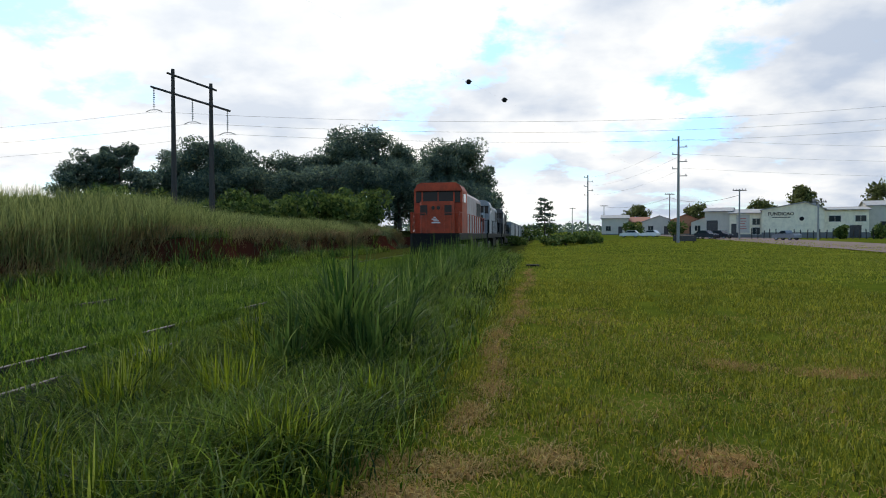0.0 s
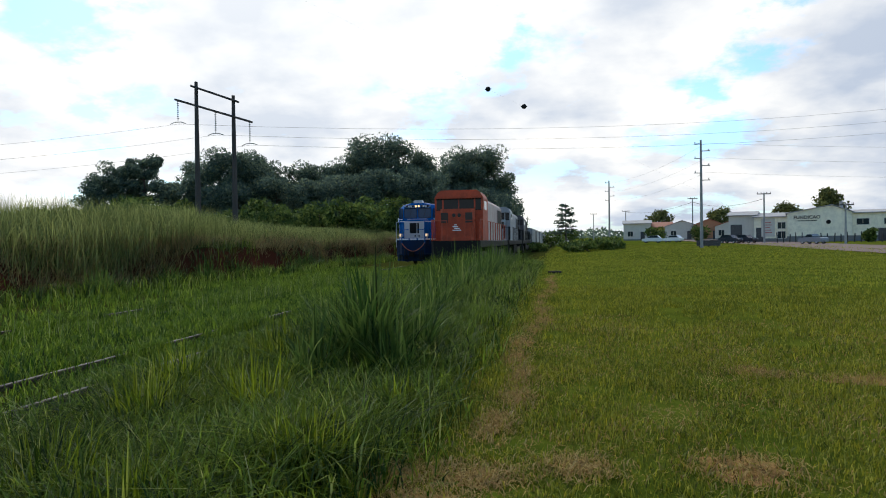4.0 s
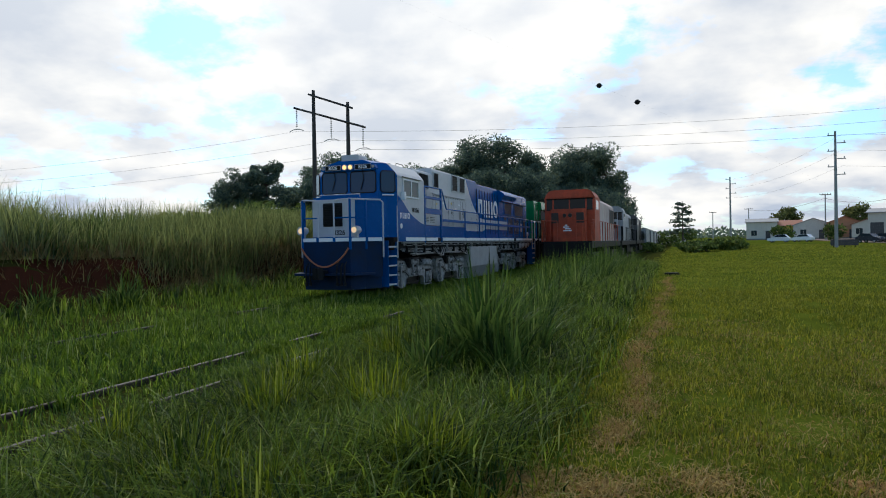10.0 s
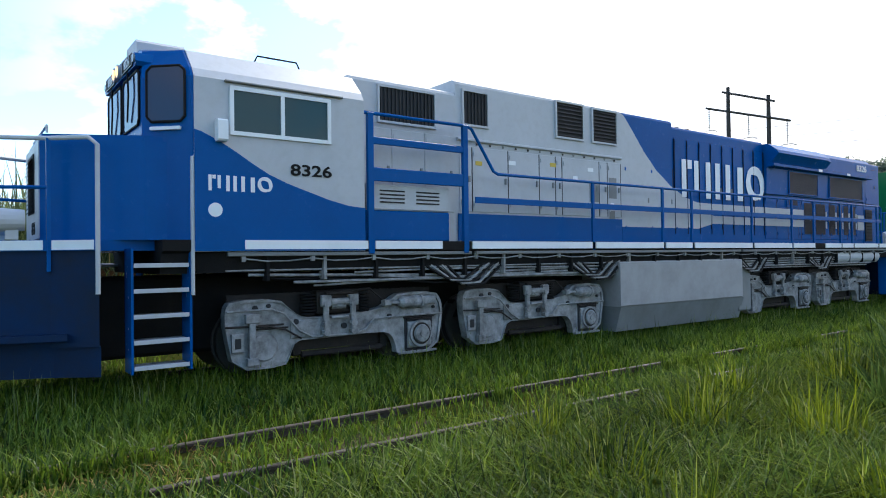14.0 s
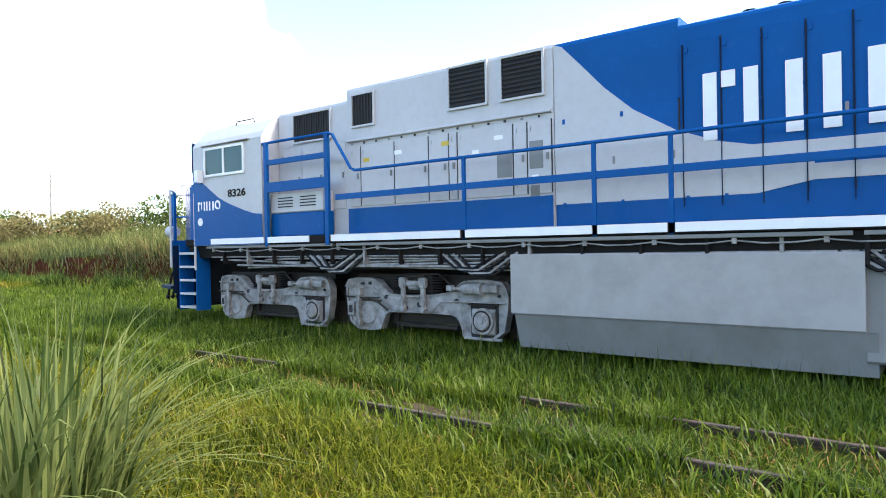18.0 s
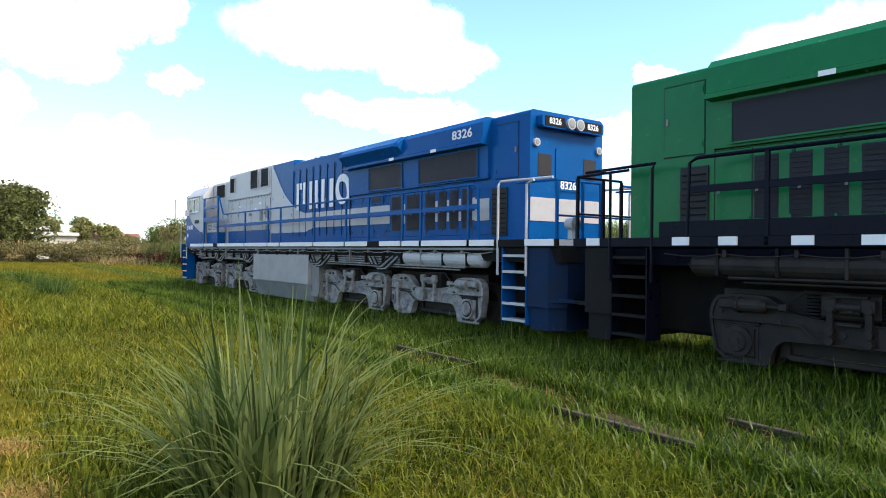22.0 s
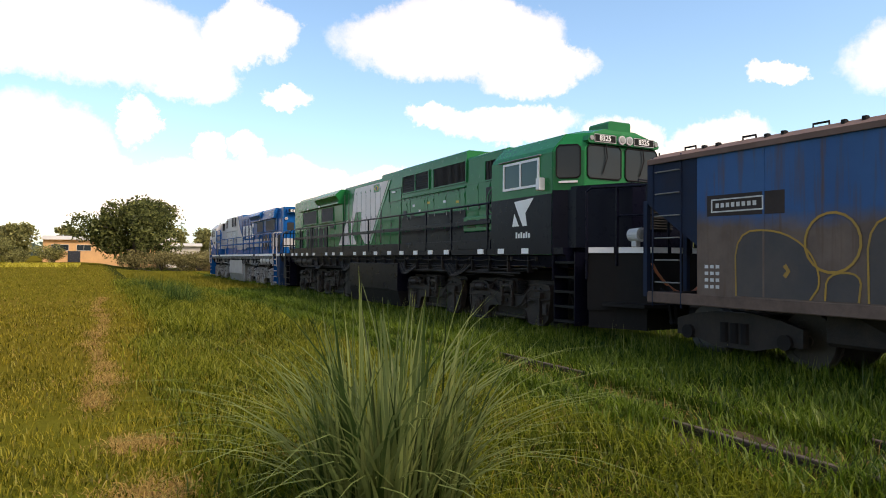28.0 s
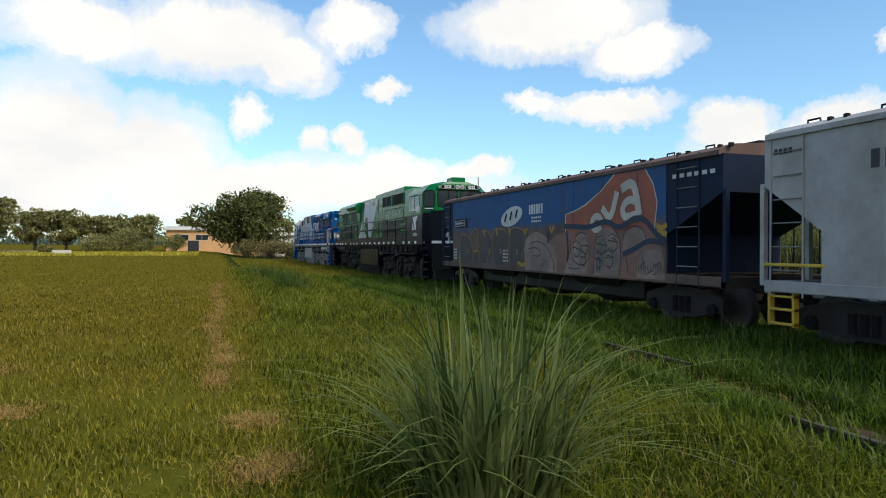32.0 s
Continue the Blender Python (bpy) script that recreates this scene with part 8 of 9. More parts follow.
def tree(name, x, y, height, spread, label, leaf_mat, seed, leaves=3500, leaf=0.34, trunk=0.28, bare=0.45, tiers=12, group=""):
    """A tapered trunk, forked limbs and a crown of many leaf tufts."""
    rnd = np.random.RandomState(seed)
    t = thing(name, label, "tree", pose(x, y, ground_z(x, y)), group)
    bm = bmesh.new()
    ends = []
    p = Vector((0, 0, -0.1))
    n = 6
    tops = []
    for k in range(n):
        q = Vector((p.x + rnd.normal(0, 0.04 * height / n), p.y + rnd.normal(0, 0.04 * height / n), height * 0.86 * (k + 1) / n))
        tube(bm, p, q, trunk * (1 - 0.13 * k), trunk * (1 - 0.13 * (k + 1)), 8)
        tops.append(q)
        p = q
    trunk_ob = part("trunk", bm, BARK, t, "rough tapered trunk", True)
    bm = bmesh.new()
    for k in range(tiers * 2):
        f = bare + (1 - bare) * (k / (tiers * 2)) ** 0.9
        base = tops[min(n - 1, int(f * n * 0.98))]
        a = rnd.uniform(0, 2 * math.pi)
        reach = spread * rnd.uniform(0.35, 1.0) * math.sqrt(max(0.08, 1.0 - ((f - 0.58) / 0.48) ** 2))
        reach = max(reach, spread * 0.25)
        mid = base + Vector((math.cos(a) * reach * 0.5, math.sin(a) * reach * 0.5, height * 0.05))
        tip = base + Vector((math.cos(a) * reach, math.sin(a) * reach, height * rnd.uniform(0.06, 0.16)))
        tube(bm, base, mid, trunk * 0.34, trunk * 0.2, 6)
        tube(bm, mid, tip, trunk * 0.2, trunk * 0.06, 5)
        ends += [mid.lerp(tip, 0.4), tip]
    ends.append(tops[-1] + Vector((0, 0, height * 0.05)))
    part("branchwork", bm, BARK, t, "forked bare limbs", True)
    e = np.array([tuple(v) for v in ends])
    which = rnd.randint(0, len(e), leaves)
    size = spread * rnd.uniform(0.20, 0.44, len(e))
    d = rnd.normal(0, 1, (leaves, 3))
    d /= np.linalg.norm(d, axis=1)[:, None]
    c = e[which] + d * (size[which] * rnd.uniform(0.35, 1.0, leaves) ** 0.6)[:, None] * np.array([1, 1, 0.85])
    c = c[c[:, 2] > height * bare * 0.55]
    m = len(c)
    u = rnd.normal(0, 1, (m, 3))
    u /= np.linalg.norm(u, axis=1)[:, None]
    w = np.cross(u, rnd.normal(0, 1, (m, 3)))
    w /= np.linalg.norm(w, axis=1)[:, None]
    s = leaf * rnd.uniform(0.5, 1.2, m)[:, None]
    v = np.stack([c - u * s, c + w * s * 0.45, c + u * s, c - w * s * 0.45], 1).reshape(-1, 3)
    q = np.arange(m)[:, None] * 4 + np.arange(4)[None]
    mesh_stuff("crown", v, q, np.zeros((0, 3), np.int32), leaf_mat, "uneven crown of small leaves", "", t)
    return t


def polar(yaw, dist):
    return -math.sin(radians(yaw)) * dist, math.cos(radians(yaw)) * dist


# the eucalyptus wood beyond the bank: yaw from the far end of the line, distance, height, spread
WOOD = ((4.9, 105, 7.5, 4.0), (5.7, 100, 13.0, 3.6), (6.8, 98, 14.8, 4.4), (8.2, 97, 14.0, 4.2), (9.6, 95, 10.8, 4.2), (11.0, 95, 10.6, 4.4), (12.4, 94, 11.3, 3.6), (14.0, 92, 12.7, 4.2), (15.9, 92, 13.0, 4.6), (17.3, 93, 10.7, 3.6), (18.8, 92, 9.5, 4.0), (20.4, 92, 9.6, 4.2), (21.9, 94, 9.6, 3.4), (23.3, 94, 7.9, 3.4), (24.7, 92, 9.9, 3.6), (26.4, 90, 10.9, 4.4), (28.4, 90, 10.9, 4.4), (29.8, 92, 9.5, 3.4), (32.0, 95, 7.6, 3.4), (34.1, 98, 11.6, 2.6), (35.9, 98, 10.0, 2.8), (37.3, 98, 8.2, 3.0), (6.2, 92, 8, 4.5), (9.0, 90, 8, 4.5), (12.0, 88, 8, 4.5), (15, 86, 8, 4.5), (18, 86, 7.5, 4.5), (21, 86, 7, 4.2), (24, 86, 7, 4.2), (27, 86, 7, 4.2))
for k, (yaw, dist, h, sp) in enumerate(WOOD):
    x, y = polar(yaw, dist)
    tree("eucalyptus_tree", x, y, h, sp, "dark eucalyptus tree in the wood beyond the bank", LEAF, 100 + k, 12500, 0.20, 0.30, 0.32 if h > 10 else 0.1, group="trees of the wood")


def bush(x, y, h, sp, label, mat, seed, n=1500, leaf=0.26, name="bush"):
    rnd = np.random.RandomState(seed)
    b = thing(name, label, "bush", pose(x, y, ground_z(x, y)))
    bm = bmesh.new()
    e = []
    for k in range(7):
        a = rnd.uniform(0, 2 * math.pi)
        p = Vector((math.cos(a) * sp * rnd.uniform(0.1, 0.7), math.sin(a) * sp * rnd.uniform(0.1, 0.7), h * rnd.uniform(0.3, 0.75)))
        tube(bm, (0, 0, -0.05), p, 0.05, 0.02, 5)
        e.append(tuple(p))
    part("stem_cluster", bm, BARK, b)
    e = np.array(e)
    w_ = rnd.randint(0, len(e), n)
    d = rnd.normal(0, 1, (n, 3))
    d /= np.linalg.norm(d, axis=1)[:, None]
    c = e[w_] + d * (rnd.uniform(0.3, 1, n) ** 0.5)[:, None] * np.array([sp * 0.5, sp * 0.5, h * 0.34])
    c = c[c[:, 2] > 0.02]
    m = len(c)
    u = rnd.normal(0, 1, (m, 3))
    u /= np.linalg.norm(u, axis=1)[:, None]
    w = np.cross(u, rnd.normal(0, 1, (m, 3)))
    w /= np.linalg.norm(w, axis=1)[:, None]
    s = leaf * rnd.uniform(0.5, 1.2, m)[:, None]
    v = np.stack([c - u * s, c + w * s * 0.5, c + u * s, c - w * s * 0.5], 1).reshape(-1, 3)
    mesh_stuff("foliage", v, np.arange(m)[:, None] * 4 + np.arange(4)[None], np.zeros((0, 3), np.int32), mat, "leafy mass", "", b)
    return b


for k in range(26):
    yaw = 4 + 1.45 * k + random.uniform(-0.5, 0.5)
    x, y = polar(yaw, random.uniform(62, 80))
    if x > -19:
        x = -19 - random.uniform(0, 3)
    bush(x, y, random.uniform(2.6, 4.6), random.uniform(2.2, 3.4), "dense green bush at the edge of the wood", LEAF_BUSH, 300 + k, 1500, 0.28)

# ---- power lines ----


def wire(name, p, q, sag, r, label, n=14):
    bm = bmesh.new()
    p, q = Vector(p), Vector(q)
    pts = [p.lerp(q, i / n) - Vector((0, 0, sag * 4 * (i / n) * (1 - i / n))) for i in range(n + 1)]
    pipe(bm, pts, r, 4)
    ob = part(name, bm, BLACK)
    return tagged(ob, label, "wire", "overhead wires")


def pylon():
    px, py = -28.7, 51.0
    g = ground_z(px, py)
    t = thing("transmission_pylon", "two-legged concrete transmission frame with double crossarms", "pylon", pose(px, py, 0))
    legs = ((-0.75, -0.25, 15.0), (2.42, -0.05, 13.75))
    for lx, ly, h in legs:
        bm = bmesh.new()
        tube(bm, (lx, ly, g - 0.3), (lx, ly, h), 0.26, 0.14, 10)
        part("leg", bm, POLEWOOD, t, "dark tapered leg")
    def arm(x0, x1, z0, z1):
        bm = bmesh.new()
        for dy in (-0.16, 0.16):
            d = Vector((x1 - x0, 0, z1 - z0))
            tube(bm, (x0, dy - 0.15, z0), (x1, dy - 0.15, z1), 0.085, n=6)
        part("crossarm", bm, POLEWOOD, t, "timber crossarm")
    arm(-1.22, 2.87, 14.7, 13.2)
    arm(-2.67, 4.03, 13.65, 11.5)
    for x, z in ((-2.5, 13.58), (0.87, 12.5), (3.87, 11.55)):
        bm = bmesh.new()
        for k in range(9):
            tube(bm, (x, -0.15, z - 0.18 * k - 0.05), (x, -0.15, z - 0.18 * k - 0.10), 0.08, n=8)
        tube(bm, (x, -0.15, z), (x, -0.15, z - 1.75), 0.02, n=5)
        pipe(bm, [(x - 0.7, -0.15, z - 1.95), (x - 0.3, -0.15, z - 1.8), (x + 0.3, -0.15, z - 1.8), (x + 0.7, -0.15, z - 1.95)], 0.035, 5)
        part("insulator_string", bm, CONCRETE, t, "hanging insulator string")
    for x, z in ((-2.5, 11.65), (0.87, 10.6), (3.87, 9.65)):
        wire("conductor", (px + x, py, z), (px + x + 95, py + 34, z + 7.0), 2.4, 0.011, "long overhead conductor wire")
        wire("conductor", (px + x, py, z), (px + x - 80, py - 26, z - 1), 3.0, 0.009, "long overhead conductor wire")


pylon()
wire("earth_wire", (-7.0 - 34, 66.3 - 25, 16.65 + 14), (-3.6 + 34, 68.8 + 25, 15.2 - 14), 0.0, 0.0015, "thin wire that carries marker balls", 4)
for x, y, z in ((-7.0, 66.3, 16.65), (-3.6, 68.8, 15.25)):
    bm = bmesh.new()
    bmesh.ops.create_icosphere(bm, subdivisions=2, radius=0.26)
    tube(bm, (-0.32, 0, 0.0), (0.32, 0, 0.0), 0.05, n=8)
    b = part("marker_ball", bm, BLACK, None, "", True)
    b.matrix_basis = pose(x, y, z)
    tagged(b, "dark aircraft marker ball on an overhead wire", "marker ball", "marker balls")


def utility_pole(x, y, h, arms, label, mat=CONCRETE, seed=0):
    t = thing("utility_pole", label, "pole", pose(x, y, ground_z(x, y)))
    bm = bmesh.new()
    tube(bm, (0, 0, -0.3), (0, 0, h), 0.20, 0.11, 8)
    part("pole_shaft", bm, mat, t)
    for k in range(arms):
        bm = bmesh.new()
        z = h - 0.5 - 0.85 * k
        bbox(bm, -0.05 if k % 2 else -0.75, 1.0 if k % 2 else 0.05, -0.05, 0.05, z, z + 0.09, 0.01)
        for dx in (0.85,) if k % 2 else (-0.65,):
            tube(bm, (dx, 0, z + 0.09), (dx, 0, z + 0.28), 0.05, n=6)
        part("bracket", bm, mat, t, "insulator bracket")
    return t


def cross_pole(x, y, h, label):
    t = thing("utility_pole", label, "pole", pose(x, y, ground_z(x, y)))
    bm = bmesh.new()
    tube(bm, (0, 0, -0.3), (0, 0, h), 0.16, 0.10, 8)
    part("pole_shaft", bm, CONCRETE, t)
    bm = bmesh.new()
    bbox(bm, -1.0, 1.0, -0.06, 0.06, h - 0.25, h - 0.12, 0.01)
    for dx in (-0.9, -0.4, 0.4, 0.9):
        tube(bm, (dx, 0, h - 0.12), (dx, 0, h + 0.08), 0.05, n=6)
    part("crossarm", bm, POLEWOOD, t)
    return t

# ---- the far side of the meadow: road, houses, poles, cars ----
CREAM = material("cream_render", (0.90, 0.81, 0.61), 0.85, vary=0.1, bump=0.1, dirt=0.35, dirt_colour=(0.30, 0.26, 0.20))
PALEWALL = material("pale_wall", (0.60, 0.55, 0.47), 0.85, vary=0.08, bump=0.1, dirt=0.3, dirt_colour=(0.34, 0.32, 0.28))
YELLOWWALL = material("yellow_wall", (0.58, 0.42, 0.06), 0.8, bump=0.05)
BRICKWALL = material("brick_wall", (0.40, 0.19, 0.10), 0.9, vary=0.2, grain=14, bump=0.2)
# orange wall colour, raised for the sun on the far houses
TERRACOTTA = material("sunlit_orange_render", (0.68, 0.39, 0.18), 0.85, vary=0.12, bump=0.1, dirt=0.25, dirt_colour=(0.35, 0.18, 0.09))
ROOFGREY = material("fibre_cement_roof", (0.34, 0.33, 0.32), 0.85, vary=0.15, bump=0.2, dirt=0.4)
ROOFTILE = material("clay_tile_roof", (0.30, 0.12, 0.07), 0.85, vary=0.2, grain=12, bump=0.3)
PLINTH = material("grey_plinth", (0.17, 0.17, 0.165), 0.9, bump=0.1)
ROADMAT = material("dusty_red_road", (0.135, 0.088, 0.070), 0.95, vary=0.2, grain=2.0, bump=0.2, dirt=0.5, dirt_colour=(0.20, 0.12, 0.085))
CARWHITE = material("white_car_paint", (0.72, 0.73, 0.74), 0.25, vary=0.03, bump=0.0)
CARDARK = material("dark_car_paint", (0.03, 0.034, 0.045), 0.25, vary=0.05, bump=0.0)
CARGREY = material("grey_car_paint", (0.22, 0.23, 0.25), 0.3, vary=0.05, bump=0.0)
RUBBER = material("tyre_rubber", (0.02, 0.02, 0.02), 0.85, bump=0.05)


def build_road():
    me = bpy.data.meshes.new("road")
    verts, faces = [], []
    ys = [-130 + 6 * k for k in range(66)]
    for j, y in enumerate(ys):
        c = 27.0 + 3.5 * smooth(30, 120, y) - 5.0 * smooth(130, 260, y) + 0.8 * math.sin(y * 0.03)
        for k in range(7):
            x = c - 5.0 + 10.0 * k / 6
            verts.append((x, y, ground_z(x, y) + 0.045))
    for j in range(len(ys) - 1):
        for k in range(6):
            faces.append((j * 7 + k, j * 7 + k + 1, (j + 1) * 7 + k + 1, (j + 1) * 7 + k))
    me.from_pydata(verts, [], faces)
    me.materials.append(ROADMAT)
    tagged(new("road", me), "dusty reddish road along the meadow", "road", kind="structure")


build_road()


def base_at(yaw, dist, face=None):
    x, y = polar(yaw, dist)
    return pose(x, y, ground_z(x, y), 0, 0, yaw if face is None else face)


def house(name, label, at, w, depth, eave, ridge, wall, roof, windows=(), doors=(), gable_front=True, plinth=0.5, ridge_x=0.0):
    """A house whose front wall faces -y: windows and doors as (x, width, sill, height)."""
    h = thing(name, label, "building", at)
    x0, x1 = -w / 2, w / 2
    bm = bmesh.new()
    if gable_front:
        prism(bm, [(x0, -1.0), (x1, -1.0), (x1, eave), (ridge_x, ridge), (x0, eave)], "y", 0, depth)
    else:
        prism(bm, [(0, -1.0), (depth, -1.0), (depth, eave), (depth / 2, ridge), (0, eave)], "x", x0, x1)
    wall_ = part("wall", bm, wall, h, "rendered wall")
    bm = bmesh.new()
    if gable_front:
        for s in (-1, 1):
            prism(bm, [(s * (w / 2 + 0.3), eave - 0.1), (ridge_x, ridge + 0.06), (ridge_x, ridge + 0.18), (s * (w / 2 + 0.3), eave + 0.04)], "y", -0.25, depth + 0.3)
    else:
        prism(bm, [(-0.4, eave - 0.12), (depth / 2, ridge + 0.05), (depth + 0.4, eave - 0.12), (depth + 0.4, eave), (depth / 2, ridge + 0.18), (-0.4, eave)], "x", x0 - 0.3, x1 + 0.3)
    part("roof", bm, roof, h, "low pitched roof")
    if plinth:
        bm = bmesh.new()
        box(bm, x0 - 0.02, x1 + 0.02, -0.03, 0.0, -1.0, plinth)
        part("plinth", bm, PLINTH, h, "grey painted plinth")
    for x, ww, sill, hh in windows:
        bm = bmesh.new()
        box(bm, x - ww / 2, x + ww / 2, -0.035, -0.005, sill, sill + hh)
        win = part("window", bm, GLASS, h, "dark window")
        bm = bmesh.new()
        for a, b, c, d in ((x - ww / 2 - 0.07, x + ww / 2 + 0.07, sill - 0.08, sill), (x - ww / 2 - 0.07, x + ww / 2 + 0.07, sill + hh, sill + hh + 0.07), (x - ww / 2 - 0.07, x - ww / 2, sill, sill + hh), (x + ww / 2, x + ww / 2 + 0.07, sill, sill + hh), (x - 0.025, x + 0.025, sill, sill + hh)):
            box(bm, a, b, -0.06, -0.004, c, d)
        part("window_frame", bm, PALEWALL, win)
    for x, ww, sill, hh in doors:
        bm = bmesh.new()
        box(bm, x - ww / 2, x + ww / 2, -0.05, -0.004, -0.6, hh)
        part("door", bm, CARDARK if ww < 2 else PLINTH, h, "dark door opening")
    return h


# the foundry with its gable, and its neighbours: x offsets along the frontage
FY, FD = -18.0, 122.0
front = base_at(FY, FD)
foundry = house("foundry_building", "cream foundry hall with a broad gable and painted sign", front @ pose(2.75, 0, 0), 9.0, 16, 4.6, 5.7, CREAM, ROOFGREY, [], [], True, 0.9, 1.8)
words("FUNDICAO", 0.74, BLACK, foundry, Matrix(((1, 0, 0, -1.7), (0, 0, -1, -0.03), (0, 1, 0, 3.9), (0, 0, 0, 1))), "sign_lettering", 0.01, "dark painted sign lettering")
for k in range(6):
    bm = bmesh.new()
    box(bm, -3.0 + 0.46 * k, -2.62 + 0.46 * k, -0.02, 0.0, 3.28, 3.42)
    part("sign_mark", bm, BLACK, foundry)
bm = bmesh.new()
ring(bm, (1.3, -0.03, 3.1), "y", 0.0, 0.34, 0.03, 20)
part("round_vent", bm, BLACK, foundry, "round dark vent in the gable wall")
bm = bmesh.new()
tube(bm, (3.2, 3, 5.0), (3.2, 3, 6.4), 0.28, n=10)
part("chimney", bm, ROOFGREY, foundry, "short roof vent")
house("office_building", "cream annex with a panelled notice wall", front @ pose(-4.2, 1.0, 0), 5.0, 10, 4.2, 4.8, CREAM, ROOFGREY, [(1.6, 1.1, 2.2, 1.0), (1.6, 1.1, 0.6, 1.1)], [(-1.6, 1.2, 0, 2.4)], False, 0.6)
bm = bmesh.new()
box(bm, -1.0, 1.0, -0.05, 0.0, 0.9, 3.9)
nb = part("notice_panel", bm, PALEWALL, None)
nb.matrix_basis = front @ pose(-4.6, 0.95, 0)
tagged(nb, "white painted notice panel with rows of marks", "sign")
for j in range(5):
    bm = bmesh.new()
    box(bm, -0.6, 0.6 - 0.15 * (j % 3), -0.065, -0.05, 1.5 + 0.42 * j, 1.6 + 0.42 * j)
    part("notice_mark", bm, RED, nb)
house("workshop_front", "pale workshop with a sloping canopy over a dark doorway", front @ pose(-8.6, 2.0, 0), 4.2, 10, 4.6, 5.2, PALEWALL, ROOFGREY, [], [(-0.9, 1.8, 0, 3.0)], False, 0.3)
house("annex_building", "cream annex with barred dark windows", front @ pose(10.3, 0.5, 0), 6.0, 10, 4.5, 4.9, CREAM, ROOFGREY, [(-1.6, 1.6, 2.6, 0.9), (1.9, 1.4, 2.6, 0.9)], [(1.2, 1.6, 0, 2.0)], False, 0.9)
house("white_shed", "white shed with a low blue-grey roof", front @ pose(18.0, 4.0, 0), 9.0, 12, 5.2, 6.0, PALEWALL, ROOFGREY, [(-2.0, 1.6, 1.6, 1.0), (1.4, 2.2, 1.6, 1.4)], [], False, 0.8)
for yaw, dist, w, eave, ridge, wall, roof, lab in ((-6.1, 172, 6.5, 4.2, 4.9, PALEWALL, ROOFGREY, "pale two-tone house with a flat parapet"), (-8.0, 176, 5.0, 3.2, 4.4, YELLOWWALL, ROOFTILE, "yellow shop front under a tiled roof"), (-9.6, 172, 8.0, 3.2, 4.6, PALEWALL, ROOFGREY, "grey house with a low gable"),
                                                   (-11.6, 170, 7.0, 3.4, 4.8, BRICKWALL, ROOFTILE, "brick house with a tiled roof"), (-13.0, 165, 5.5, 3.0, 4.0, PALEWALL, ROOFTILE, "small pale house with a tiled roof"), (0.6, 240, 10.0, 2.4, 3.0, PALEWALL, ROOFGREY, "distant pale house under a grey roof")):
    house("house", lab, base_at(yaw, dist), w, 9, eave, ridge, wall, roof, [(-w / 4, 1.2, 1.0, 1.2)], [(w / 5, 1.0, 0, 2.1)], yaw < -9, 0.3)


def car(label, at, paint, pickup=False):
    c = thing("car", label, "car", at)
    c.scale = (0.86, 0.86, 0.92)
    bm = bmesh.new()
    prism(bm, [(-2.0, 0.32), (2.0, 0.32), (2.05, 0.62), (1.95, 0.80), (1.05, 0.92), (-1.75, 0.95), (-2.0, 0.88), (-2.05, 0.6)], "y", -0.82, 0.82)
    part("body", bm, paint, c, "smooth painted body")
    bm = bmesh.new()
    cabin = [(1.0, 0.92), (0.45, 1.38), (-0.3, 1.42), (-0.55, 0.94)] if pickup else [(1.0, 0.92), (0.4, 1.40), (-1.2, 1.44), (-1.75, 0.95)]
    prism(bm, cabin, "y", -0.70, 0.70)
    part("cabin", bm, paint, c)
    bm = bmesh.new()
    ins = [(x * 0.93 - 0.02, z - 0.04 if z > 1 else z + 0.05) for x, z in cabin]
    prism(bm, ins, "y", -0.712, 0.712)
    part("side_glass", bm, GLASS, c, "dark side windows")
    for x in (-1.25, 1.25):
        for y in (-0.80, 0.62):
            bm = bmesh.new()
            tube(bm, (x, y, 0.31), (x, y + 0.18, 0.31), 0.31, n=16)
            wh = part("wheel", bm, RUBBER, c, "black tyre")
            bm = bmesh.new()
            tube(bm, (x, y - 0.006, 0.31), (x, y + 0.186, 0.31), 0.18, n=12)
            part("rim", bm, SILVER, wh)
    bm = bmesh.new()
    box(bm, 1.98, 2.055, -0.7, -0.4, 0.62, 0.76)
    part("headlight", bm, LAMPGLASS, c)
    bm = bmesh.new()
    box(bm, 1.98, 2.055, 0.4, 0.7, 0.62, 0.76)
    part("headlight", bm, LAMPGLASS, c)
    return c


car("white hatchback parked at the roadside", base_at(-7.3, 128, -20 + 180), CARWHITE)
car("white saloon parked behind the hatchback", base_at(-8.9, 131, -40 + 180), CARWHITE)
car("dark parked car in front of the workshop", base_at(-13.2, 112, -50), CARDARK)
car("dark parked car beside the workshop wall", base_at(-14.3, 114, -55), CARDARK)
car("grey pickup standing on the road", base_at(-18.9, 100, 120), CARGREY, True)

utility_pole(*polar(-11.1, 84), 12.6, 6, "tall concrete pole with staggered insulator brackets")
utility_pole(*polar(-3.9, 132), 12.0, 5, "tall concrete pole with staggered brackets")
cross_pole(*polar(-15.6, 112), 7.6, "concrete pole with a timber crossarm")
cross_pole(*polar(-10.4, 150), 9.0, "concrete street pole with a crossarm")
cross_pole(*polar(-21.0, 100), 5.2, "thin pole beside the road")
cross_pole(*polar(-5.2, 190), 8.0, "distant grey concrete street pole")
cross_pole(*polar(-2.6, 210), 8.0, "distant grey concrete street pole")
A, C = polar(-11.1, 84), polar(-3.9, 132)
za, zc = ground_z(*A), ground_z(*C)
